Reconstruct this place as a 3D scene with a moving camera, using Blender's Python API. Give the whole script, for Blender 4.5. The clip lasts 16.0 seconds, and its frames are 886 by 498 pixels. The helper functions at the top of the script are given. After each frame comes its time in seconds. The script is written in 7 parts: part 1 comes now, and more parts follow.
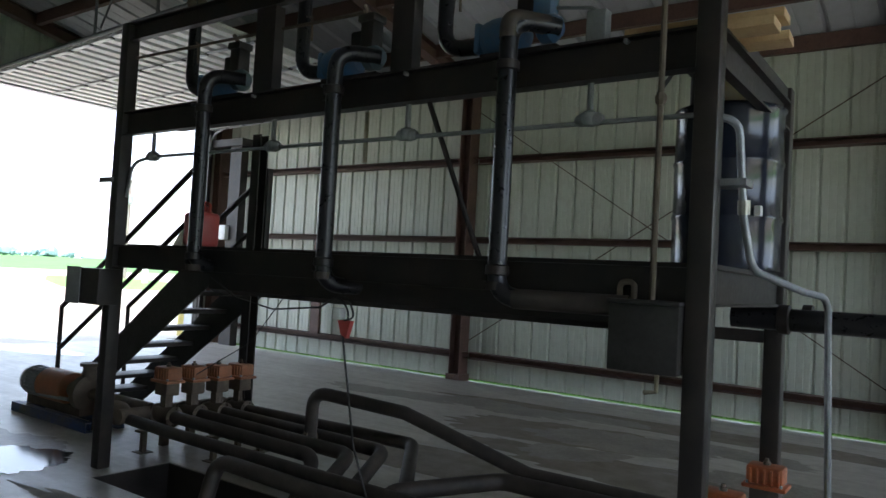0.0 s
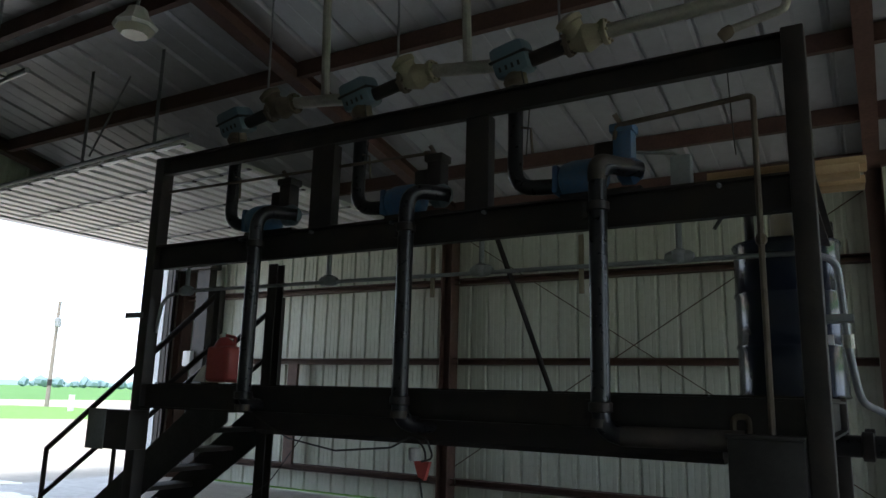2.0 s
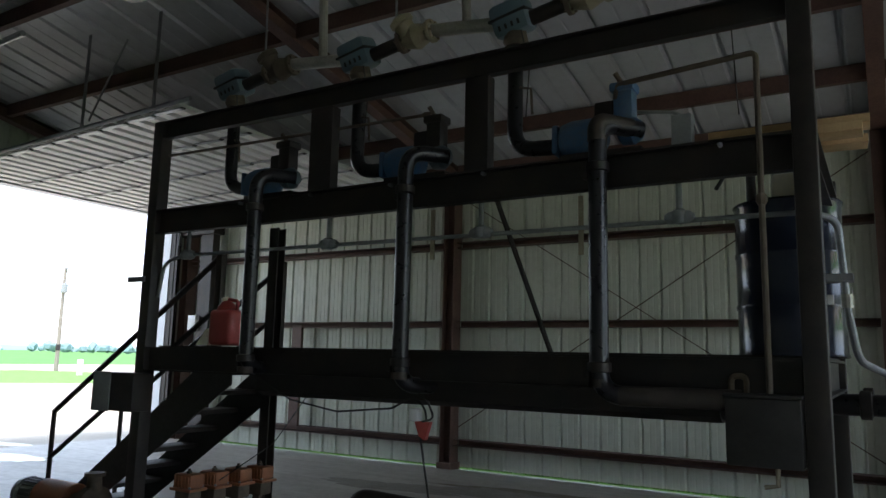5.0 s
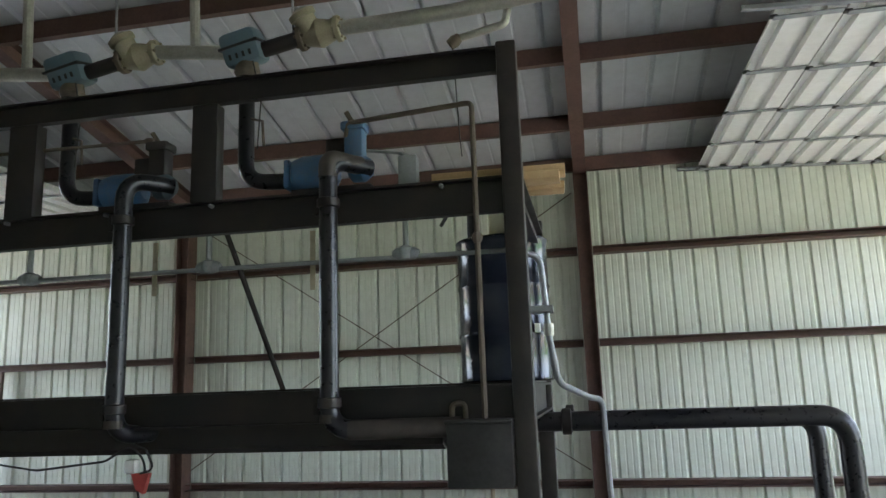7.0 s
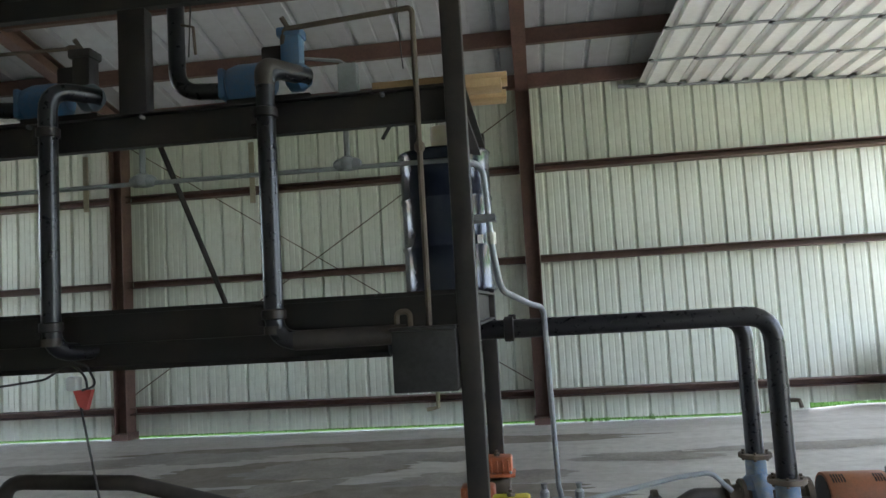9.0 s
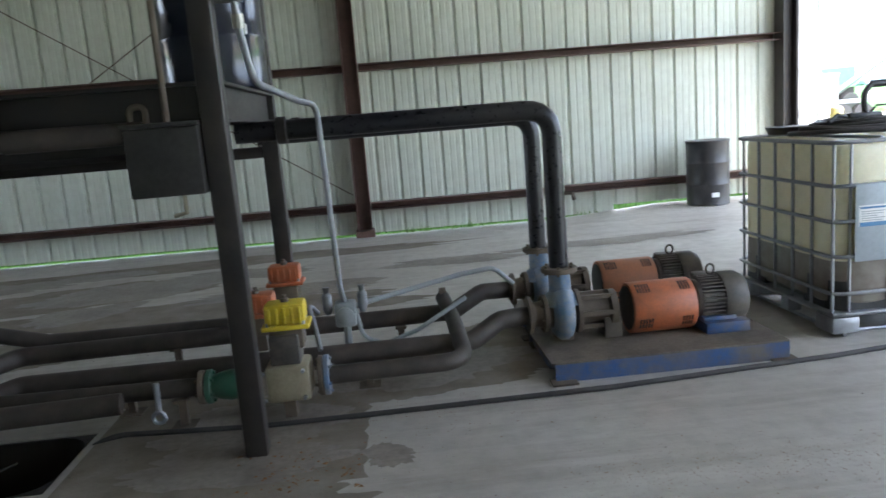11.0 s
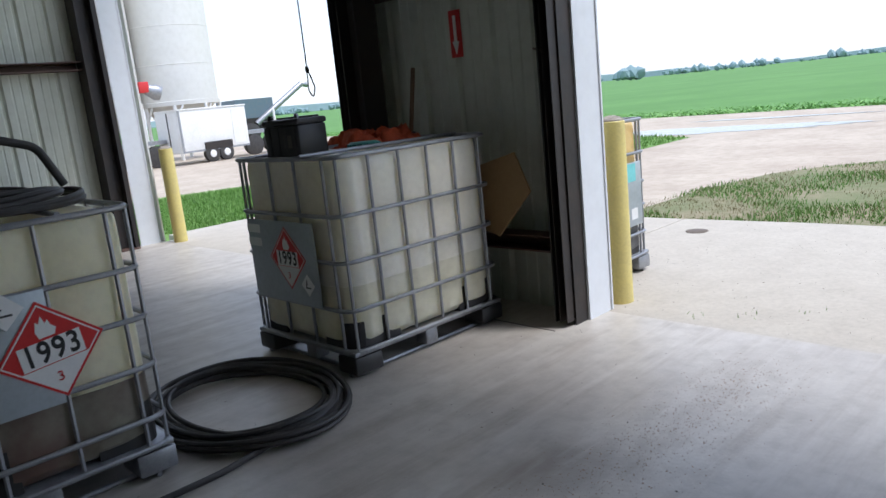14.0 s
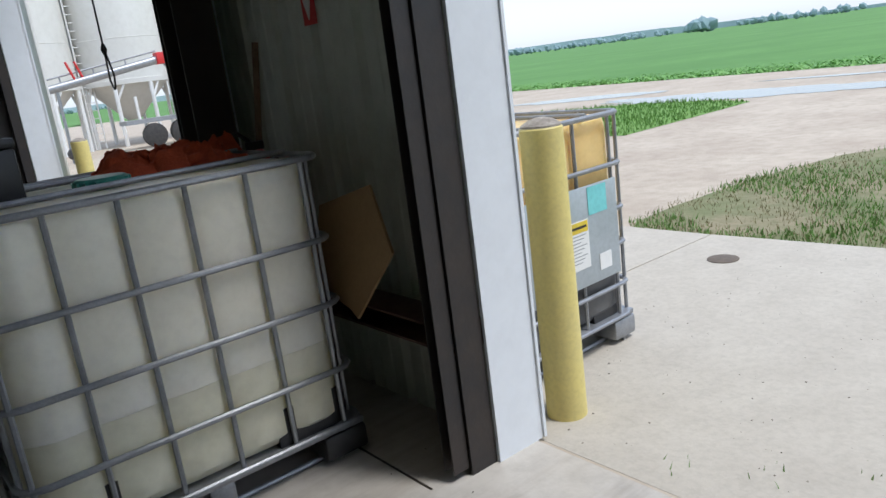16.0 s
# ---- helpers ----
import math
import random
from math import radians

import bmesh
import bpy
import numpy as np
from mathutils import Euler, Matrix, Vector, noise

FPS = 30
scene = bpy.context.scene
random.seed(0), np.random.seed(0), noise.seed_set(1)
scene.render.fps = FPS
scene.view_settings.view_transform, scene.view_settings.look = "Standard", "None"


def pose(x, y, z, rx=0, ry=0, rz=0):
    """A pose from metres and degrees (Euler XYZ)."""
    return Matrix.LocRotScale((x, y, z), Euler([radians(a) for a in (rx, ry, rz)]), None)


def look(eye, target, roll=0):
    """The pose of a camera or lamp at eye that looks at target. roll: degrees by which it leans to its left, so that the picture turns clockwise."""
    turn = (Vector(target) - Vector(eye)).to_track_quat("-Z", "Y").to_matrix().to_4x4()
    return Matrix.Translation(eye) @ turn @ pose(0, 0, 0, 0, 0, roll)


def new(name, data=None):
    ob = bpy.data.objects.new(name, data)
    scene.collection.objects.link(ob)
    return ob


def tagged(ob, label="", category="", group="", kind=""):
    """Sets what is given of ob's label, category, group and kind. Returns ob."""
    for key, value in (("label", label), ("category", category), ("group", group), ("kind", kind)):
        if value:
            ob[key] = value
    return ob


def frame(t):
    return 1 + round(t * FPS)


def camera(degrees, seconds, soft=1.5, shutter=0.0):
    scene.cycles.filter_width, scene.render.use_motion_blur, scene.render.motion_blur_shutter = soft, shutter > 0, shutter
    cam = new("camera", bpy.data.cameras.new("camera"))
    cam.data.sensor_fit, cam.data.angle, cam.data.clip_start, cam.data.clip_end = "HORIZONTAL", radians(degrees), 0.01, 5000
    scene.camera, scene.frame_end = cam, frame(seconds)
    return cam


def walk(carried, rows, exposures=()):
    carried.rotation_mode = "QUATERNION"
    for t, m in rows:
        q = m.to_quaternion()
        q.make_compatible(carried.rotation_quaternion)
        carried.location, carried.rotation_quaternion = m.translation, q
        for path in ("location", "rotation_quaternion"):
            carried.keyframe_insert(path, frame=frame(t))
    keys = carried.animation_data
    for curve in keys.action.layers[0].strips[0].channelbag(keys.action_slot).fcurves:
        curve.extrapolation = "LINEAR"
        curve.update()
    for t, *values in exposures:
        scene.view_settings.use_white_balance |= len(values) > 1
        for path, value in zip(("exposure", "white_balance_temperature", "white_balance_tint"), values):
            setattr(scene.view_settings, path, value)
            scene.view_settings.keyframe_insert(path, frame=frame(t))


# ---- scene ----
cam = camera(62.2, 16.0, shutter=0.12)
PATH = [
    (0, (0.292, 0.312, 1.578), (-0.871, 1.937, 1.654), 3.2),
    (0.5, (-0.043, 0.156, 1.528), (-1.218, 1.769, 1.662), 2.2),
    (1, (-0.182, 0.043, 1.629), (-1.422, 1.59, 1.892), 2.2),
    (1.5, (-0.327, -0.08, 1.64), (-1.403, 1.555, 2.05), 1.9),
    (2, (-0.364, -0.149, 1.657), (-1.368, 1.536, 2.049), 1.6),
    (2.5, (-0.362, -0.141, 1.648), (-1.371, 1.546, 2.016), 1.7),
    (3, (-0.368, -0.128, 1.65), (-1.375, 1.567, 1.988), 1.5),
    (3.5, (-0.383, -0.114, 1.651), (-1.406, 1.576, 1.968), 1.4),
    (3.7, (-0.384, -0.11, 1.655), (-1.416, 1.575, 1.964), 1.4),
    (5.8, (-0.324, -0.135, 1.645), (-1.301, 1.587, 1.923), 1.3),
    (6, (-0.32, -0.116, 1.662), (-1.176, 1.666, 1.965), 0.5),
    (6.5, (-0.289, -0.11, 1.669), (-0.856, 1.774, 2.024), -0.9),
    (7, (-0.284, -0.102, 1.683), (-0.66, 1.828, 2.051), -2.0),
    (7.5, (-0.287, -0.101, 1.659), (-0.573, 1.846, 2.015), -2.4),
    (8, (-0.294, -0.104, 1.671), (-0.518, 1.861, 1.968), -3.1),
    (8.2, (-0.295, -0.118, 1.67), (-0.528, 1.846, 1.962), -3.1),
    (10.5, (-0.112, 0.071, 1.467), (-0.35, 2.037, 1.188), -4.1),
    (11, (0.106, 0.17, 1.456), (0.237, 2.135, 1.106), -4.6),
    (11.5, (0.307, 0.35, 1.427), (0.847, 2.232, 1.02), -3.8),
    (12, (0.611, 0.551, 1.406), (1.531, 2.258, 0.914), -3.5),
    (12.5, (1.033, 0.703, 1.378), (2.229, 2.239, 0.922), -4.4),
    (13, (1.44, 0.872, 1.385), (2.75, 2.342, 1.036), -4.8),
    (13.5, (1.921, 1.062, 1.386), (3.246, 2.486, 0.92), -5.2),
    (14, (2.482, 1.194, 1.436), (3.829, 2.616, 1.033), -5.9),
    (14.5, (3.006, 1.404, 1.404), (4.29, 2.888, 1.019), -6.0),
    (15, (3.575, 1.523, 1.415), (4.859, 2.996, 0.986), -7.8),
    (15.3, (3.809, 1.608, 1.457), (5.089, 3.075, 0.999), -7.8),
    (15.5, (4.014, 1.764, 1.446), (5.29, 3.224, 0.956), -7.3),
    (16, (4.503, 1.887, 1.457), (5.696, 3.416, 0.971), -7.5),
]
EXPOSURES = [(0, 2.15, 6350, 11), (0.6, 1.6, 6350, 11), (1.0, 1.0, 6350, 11), (1.5, 0.95, 6350, 11), (2.0, 1.45, 6350, 11), (2.5, 1.7, 6350, 11), (3.5, 1.9, 6400, 11),
             (5.8, 1.6, 6400, 11), (6.0, 1.68, 6400, 12), (6.5, 3.05, 6400, 13), (7.0, 3.15, 6450, 12), (8.2, 2.97, 6450, 12), (10.5, 3.1, 6350, 11), (11.0, 2.95, 6300, 12),
             (11.5, 2.45, 6300, 15), (12.0, 1.9, 6250, 15), (12.5, 1.28, 6200, 15), (13.0, 1.01, 6200, 15), (13.5, 0.83, 6200, 15), (14.5, 0.6, 6150, 12), (15.5, 0.48, 6250, 11), (16, 0.45, 6250, 11)]
walk(cam, [(t, look(eye, target, roll)) for t, eye, target, roll in PATH], EXPOSURES)


# ---- light, world and exposure ----
world = bpy.data.worlds.new("world")
scene.world = world
world.use_nodes = True
wn = world.node_tree.nodes
sky = wn.new("ShaderNodeTexSky")
sky.sky_type = "NISHITA"
sky.sun_disc = False
sky.sun_elevation, sky.sun_rotation = radians(64), radians(150)
sky.air_density, sky.dust_density, sky.ozone_density = 1.0, 1.2, 0.9
wn["Background"].inputs["Strength"].default_value = 0.15
# bright haze over the whole sky
haze = wn.new("ShaderNodeMix")
haze.data_type = "RGBA"
haze.inputs[0].default_value = 0.5
haze.inputs[7].default_value = (5.7, 6.4, 7.5, 1)
world.node_tree.links.new(sky.outputs[0], haze.inputs[6])
world.node_tree.links.new(haze.outputs[2], wn["Background"].inputs["Color"])
sun = new("sun", bpy.data.lights.new("sun", "SUN"))
sun.data.energy, sun.data.angle, sun.data.color = 1.9, radians(14), (1.0, 0.98, 0.95)
sun.matrix_world = look((0, 0, 30), (-7.2, 12.7, 0))


# ---- materials ----
def mat(name, base, rough=0.6, metal=0.0, tint=None, scale=6.0, amount=0.5, bump=0.0, bscale=60.0, coarse=None, random_tint=0.0):
    """A procedural surface: base and tint mixed by noise at two scales, fine bump, a little change of gloss."""
    m = bpy.data.materials.new(name)
    m.use_nodes = True
    n, l = m.node_tree.nodes, m.node_tree.links
    b = n["Principled BSDF"]
    b.inputs["Metallic"].default_value = metal
    geo = n.new("ShaderNodeNewGeometry")
    if tint is None:
        tint = tuple(c * 0.7 for c in base)

    def noise_at(s, detail):
        t = n.new("ShaderNodeTexNoise")
        t.inputs["Scale"].default_value, t.inputs["Detail"].default_value = s, detail
        t.inputs["Roughness"].default_value = 0.62
        l.new(geo.outputs["Position"], t.inputs["Vector"])
        return t

    def ramp(src, lo, hi):
        r = n.new("ShaderNodeMapRange")
        r.inputs["From Min"].default_value, r.inputs["From Max"].default_value = lo, hi
        l.new(src, r.inputs["Value"])
        return r.outputs["Result"]

    def mix(fac, a, c):
        x = n.new("ShaderNodeMix")
        x.data_type = "RGBA"
        for k, v in ((0, fac), (6, a), (7, c)):
            if hasattr(v, "node"):
                l.new(v, x.inputs[k])
            elif k == 0:
                x.inputs[k].default_value = v
            else:
                x.inputs[k].default_value = (*v, 1)
        return x.outputs[2]

    big, fine = noise_at(scale, 6), noise_at(scale * 9, 4)
    f = n.new("ShaderNodeMath")
    f.operation = "MULTIPLY"
    f.inputs[1].default_value = amount
    l.new(ramp(big.outputs["Fac"], 0.38, 0.66), f.inputs[0])
    col = mix(f.outputs[0], base, tint)
    g = n.new("ShaderNodeMath")
    g.operation = "MULTIPLY"
    g.inputs[1].default_value = amount * 0.5
    l.new(ramp(fine.outputs["Fac"], 0.42, 0.7), g.inputs[0])
    col = mix(g.outputs[0], col, tuple(c * 0.75 for c in tint))
    if coarse:
        c3 = noise_at(coarse[0], 5)
        col = mix(ramp(c3.outputs["Fac"], coarse[2], coarse[3]), col, coarse[1])
    if random_tint:
        info = n.new("ShaderNodeObjectInfo")
        rr = n.new("ShaderNodeMath")
        rr.operation = "MULTIPLY"
        rr.inputs[1].default_value = random_tint
        l.new(info.outputs["Random"], rr.inputs[0])
        col = mix(rr.outputs[0], col, tint)
    l.new(col, b.inputs["Base Color"])
    r = n.new("ShaderNodeMapRange")
    r.inputs["To Min"].default_value, r.inputs["To Max"].default_value = max(0.03, rough - 0.12), min(1.0, rough + 0.12)
    l.new(fine.outputs["Fac"], r.inputs["Value"])
    l.new(r.outputs["Result"], b.inputs["Roughness"])
    if bump:
        bn, bm_ = noise_at(bscale, 3), n.new("ShaderNodeBump")
        bm_.inputs["Strength"].default_value, bm_.inputs["Distance"].default_value = bump, 0.01
        l.new(bn.outputs["Fac"], bm_.inputs["Height"])
        l.new(bm_.outputs["Normal"], b.inputs["Normal"])
    return m


PANEL = mat("panel_paint", (0.63, 0.665, 0.575), 0.42, tint=(0.5, 0.51, 0.41), scale=1.2, amount=0.4, random_tint=0.25)
ROOF = mat("roof_sheet", (0.62, 0.64, 0.66), 0.4, 0.35, tint=(0.45, 0.46, 0.47), scale=0.8, amount=0.4, random_tint=0.3)
PRIMER = mat("red_primer", (0.14, 0.077, 0.058), 0.6, tint=(0.085, 0.05, 0.04), scale=3, amount=0.7, bump=0.1)
DARKSTEEL = mat("dark_steel", (0.02, 0.018, 0.018), 0.5, 0.15, tint=(0.05, 0.035, 0.026), scale=4, amount=0.6, bump=0.12, bscale=30)
GREYPOST = mat("worn_black_paint", (0.028, 0.025, 0.024), 0.42, 0.15, tint=(0.065, 0.052, 0.043), scale=5, amount=0.6, bump=0.12, bscale=40)
BLACKPIPE = mat("black_pipe", (0.012, 0.012, 0.016), 0.3, 0.1, tint=(0.035, 0.033, 0.033), scale=3, amount=0.5, bump=0.04)
DUSTPIPE = mat("dusty_pipe", (0.045, 0.037, 0.031), 0.6, 0.1, tint=(0.1, 0.08, 0.063), scale=5, amount=0.7, bump=0.15)
BLUE = mat("blue_paint", (0.05, 0.15, 0.3), 0.45, tint=(0.16, 0.17, 0.17), scale=6, amount=0.5, bump=0.1)
PALEBLUE = mat("pale_blue_paint", (0.1, 0.16, 0.2), 0.4, tint=(0.16, 0.18, 0.19), scale=6, amount=0.5)
PUMPBLUE = mat("worn_pump_blue", (0.1, 0.18, 0.3), 0.5, tint=(0.3, 0.29, 0.26), scale=9, amount=0.9, bump=0.2)
SKIDBLUE = mat("worn_skid_blue", (0.032, 0.085, 0.22), 0.55, tint=(0.15, 0.125, 0.1), scale=5, amount=0.95, bump=0.2)
ORANGE = mat("orange_paint", (0.54, 0.145, 0.055), 0.5, tint=(0.27, 0.11, 0.065), scale=7, amount=0.65, bump=0.08)
DULLORANGE = mat("dull_orange", (0.45, 0.17, 0.08), 0.55, tint=(0.3, 0.15, 0.09), scale=8, amount=0.7)
YELLOW = mat("yellow_cap", (0.78, 0.58, 0.03), 0.45, tint=(0.45, 0.32, 0.06), scale=10, amount=0.6, bump=0.08)
GREEN = mat("green_casting", (0.014, 0.095, 0.055), 0.4, tint=(0.08, 0.12, 0.08), scale=12, amount=0.6)
ALU = mat("dull_aluminium", (0.52, 0.5, 0.44), 0.42, 0.55, tint=(0.34, 0.32, 0.27), scale=7, amount=0.6, bump=0.06)
BRASS = mat("tan_casting", (0.42, 0.37, 0.26), 0.55, 0.3, tint=(0.3, 0.26, 0.18), scale=9, amount=0.6)
GALV = mat("galvanised_tube", (0.36, 0.37, 0.39), 0.42, 0.6, tint=(0.22, 0.23, 0.24), scale=14, amount=0.6)
PAINTGREY = mat("grey_enamel", (0.32, 0.34, 0.34), 0.5, 0.1, tint=(0.22, 0.23, 0.23), scale=6, amount=0.5)
MOTOR = mat("motor_black", (0.06, 0.055, 0.05), 0.55, 0.1, tint=(0.18, 0.15, 0.12), scale=7, amount=0.7, bump=0.1)
SKIDDUST = mat("dusty_skid_top", (0.17, 0.14, 0.105), 0.8, tint=(0.08, 0.065, 0.05), scale=6, amount=0.8, bump=0.2)
IRON = mat("rusty_iron", (0.11, 0.085, 0.065), 0.7, 0.2, tint=(0.19, 0.15, 0.11), scale=8, amount=0.8, bump=0.25)
RUBBER = mat("black_rubber", (0.03, 0.028, 0.028), 0.6, tint=(0.075, 0.068, 0.06), scale=9, amount=0.5)
BOXSTEEL = mat("grey_box_steel", (0.055, 0.053, 0.05), 0.5, 0.2, tint=(0.03, 0.027, 0.025), scale=5, amount=0.7, bump=0.1)
PLASTICBLACK = mat("black_plastic", (0.018, 0.018, 0.02), 0.45, tint=(0.05, 0.048, 0.045), scale=6, amount=0.5)
REDPLASTIC = mat("red_plastic", (0.58, 0.1, 0.09), 0.4, tint=(0.46, 0.07, 0.06), scale=5, amount=0.4)
PITWALL = mat("near_black_pit_wall", (0.018, 0.015, 0.013), 0.5, tint=(0.04, 0.03, 0.024), scale=3, amount=0.7, bump=0.3)
DAMP = mat("damp_concrete", (0.3, 0.26, 0.215), 0.42, tint=(0.17, 0.145, 0.12), scale=2.6, amount=0.9, bump=0.1, bscale=45)
FLOORDIRT = mat("ground_in_dirt", (0.19, 0.16, 0.12), 0.75, tint=(0.3, 0.265, 0.215), scale=4, amount=0.9, bump=0.25, bscale=60)
OILWATER = mat("oily_water", (0.03, 0.028, 0.026), 0.07, tint=(0.05, 0.045, 0.04), scale=2, amount=0.5)
REDDARK = mat("pit_red_liquid", (0.1, 0.008, 0.005), 0.15, tint=(0.06, 0.01, 0.01), scale=2, amount=0.6)
WOOD = mat("new_lumber", (0.56, 0.38, 0.2), 0.65, tint=(0.42, 0.26, 0.12), scale=12, amount=0.6, bump=0.1)
CARDBOARD = mat("cardboard", (0.4, 0.26, 0.13), 0.8, tint=(0.3, 0.19, 0.09), scale=5, amount=0.4)
WHITETRIM = mat("white_trim", (0.74, 0.77, 0.8), 0.4, tint=(0.66, 0.68, 0.69), scale=1.2, amount=0.3)
WHITE = mat("white_paint", (0.8, 0.8, 0.78), 0.45, tint=(0.66, 0.65, 0.6), scale=1.5, amount=0.4)
BOLLARD = mat("yellow_bollard", (0.72, 0.6, 0.2), 0.5, tint=(0.6, 0.5, 0.2), scale=6, amount=0.6, bump=0.05)
CONCCAP = mat("rough_concrete_cap", (0.42, 0.38, 0.33), 0.9, tint=(0.22, 0.19, 0.16), scale=25, amount=0.9, bump=0.6, bscale=80)
REDSIGN = mat("red_sign", (0.6, 0.03, 0.03), 0.4, tint=(0.5, 0.03, 0.03), scale=8, amount=0.3)
PAPER = mat("white_label", (0.78, 0.78, 0.76), 0.5, tint=(0.68, 0.68, 0.66), scale=9, amount=0.3)
INK = mat("black_ink", (0.02, 0.02, 0.02), 0.5)
LABELBLUE = mat("label_blue", (0.07, 0.22, 0.42), 0.5)
CYAN = mat("label_cyan", (0.2, 0.62, 0.62), 0.5)
PLATE = mat("tote_plate", (0.42, 0.47, 0.5), 0.35, 0.3, tint=(0.33, 0.37, 0.39), scale=5, amount=0.5)
BOTTLE = mat("milky_plastic", (0.84, 0.79, 0.57), 0.4, tint=(0.74, 0.67, 0.45), scale=2.5, amount=0.5)
BOTTLE_CLEAN = mat("milky_plastic_white", (0.82, 0.78, 0.65), 0.4, tint=(0.7, 0.64, 0.5), scale=2.5, amount=0.4)
BOTTLE_AMBER = mat("amber_plastic", (0.75, 0.56, 0.24), 0.4, tint=(0.66, 0.42, 0.14), scale=2.5, amount=0.5)
LIQ_DARK = mat("dark_liquid_in_plastic", (0.27, 0.28, 0.22), 0.35, tint=(0.13, 0.07, 0.055), scale=1.1, amount=0.9)
LIQ_GREY = mat("grey_liquid_in_plastic", (0.1, 0.1, 0.1), 0.35, tint=(0.05, 0.05, 0.05), scale=2, amount=0.5)
LIQ_PALE = mat("pale_liquid_in_plastic", (0.74, 0.7, 0.53), 0.38, tint=(0.61, 0.56, 0.39), scale=2, amount=0.5)
REDRAG = mat("red_rag", (0.55, 0.09, 0.03), 0.9, tint=(0.28, 0.04, 0.02), scale=14, amount=0.6, bump=0.4, bscale=90)
TEAL = mat("teal_lid", (0.03, 0.26, 0.21), 0.4, tint=(0.05, 0.2, 0.17), scale=8, amount=0.5)
CONCRETE = mat("floor_concrete", (0.52, 0.485, 0.43), 0.4, tint=(0.39, 0.355, 0.31), scale=0.9, amount=0.8, bump=0.1, bscale=45,
               coarse=(0.5, (0.25, 0.215, 0.18), 0.6, 0.72))


def streaked(m, colour, along, across, lo, hi, amount):
    """Lays long faint drag marks over a floor's colour, stretched along x."""
    n, l = m.node_tree.nodes, m.node_tree.links
    b = n["Principled BSDF"]
    old = b.inputs["Base Color"].links[0].from_socket
    geo, mp, t = n.new("ShaderNodeNewGeometry"), n.new("ShaderNodeMapping"), n.new("ShaderNodeTexNoise")
    mp.inputs["Scale"].default_value = (along, across, 1)
    mp.inputs["Rotation"].default_value = (0, 0, radians(-14))
    l.new(geo.outputs["Position"], mp.inputs["Vector"])
    l.new(mp.outputs["Vector"], t.inputs["Vector"])
    t.inputs["Scale"].default_value, t.inputs["Detail"].default_value, t.inputs["Roughness"].default_value = 1.0, 7, 0.65
    r = n.new("ShaderNodeMapRange")
    r.inputs["From Min"].default_value, r.inputs["From Max"].default_value, r.inputs["To Max"].default_value = lo, hi, amount
    l.new(t.outputs["Fac"], r.inputs["Value"])
    x = n.new("ShaderNodeMix")
    x.data_type = "RGBA"
    l.new(r.outputs["Result"], x.inputs[0])
    l.new(old, x.inputs[6])
    x.inputs[7].default_value = (*colour, 1)
    l.new(x.outputs[2], b.inputs["Base Color"])


streaked(CONCRETE, (0.27, 0.22, 0.17), 0.5, 4.5, 0.5, 0.72, 0.6)
streaked(CONCRETE, (0.62, 0.59, 0.54), 0.8, 7.0, 0.52, 0.75, 0.55)
for m_ in (BOTTLE, BOTTLE_CLEAN, BOTTLE_AMBER, LIQ_PALE):
    b_ = m_.node_tree.nodes["Principled BSDF"]
    b_.inputs["Subsurface Weight"].default_value = 0.45
    b_.inputs["Subsurface Radius"].default_value = (1.0, 0.9, 0.65)
    b_.inputs["Subsurface Scale"].default_value = 0.3
APRON = mat("apron_concrete", (0.5, 0.46, 0.39), 0.85, tint=(0.42, 0.38, 0.32), scale=3.5, amount=0.6, bump=0.15, bscale=60)
GRAVEL = mat("gravel_road", (0.5, 0.43, 0.34), 0.95, tint=(0.38, 0.31, 0.24), scale=0.7, amount=0.8, bump=0.6, bscale=25)
SOIL = mat("bare_grass_soil", (0.27, 0.23, 0.14), 0.95, tint=(0.14, 0.17, 0.065), scale=0.9, amount=1.0, bump=0.5, bscale=20)
LAWN = mat("lawn", (0.12, 0.25, 0.04), 0.9, tint=(0.17, 0.3, 0.07), scale=1.5, amount=0.8, bump=0.6, bscale=15)
CROP = mat("crop_field", (0.075, 0.2, 0.035), 0.9, tint=(0.11, 0.26, 0.055), scale=0.12, amount=0.8, bump=0.8, bscale=3)
WATER = mat("puddle_water", (0.16, 0.15, 0.135), 0.04, tint=(0.12, 0.1, 0.09), scale=1, amount=0.3)
LEAF = mat("leaf_green", (0.11, 0.24, 0.04), 0.7, tint=(0.17, 0.3, 0.07), scale=6, amount=0.7)
DRYLEAF = mat("dry_grass", (0.25, 0.2, 0.1), 0.85, tint=(0.15, 0.16, 0.06), scale=6, amount=0.7)
# distant trees: the blue-grey of the air between is mixed into their green
HAZED_TREE = mat("haze_tinted_tree", (0.2, 0.3, 0.31), 0.95, tint=(0.27, 0.37, 0.4), scale=0.1, amount=0.7)
POLEWOOD = mat("pole_wood", (0.3, 0.26, 0.22), 0.85, tint=(0.2, 0.17, 0.14), scale=4, amount=0.6)


# ---- builders ----
def thing(name, at, label, category, group="", kind=""):
    e = new(name)
    e.location = at
    return tagged(e, label, category, group, kind)


def origin(ob):
    v = Vector((0, 0, 0))
    while ob is not None:
        v += ob.location
        ob = ob.parent
    return v


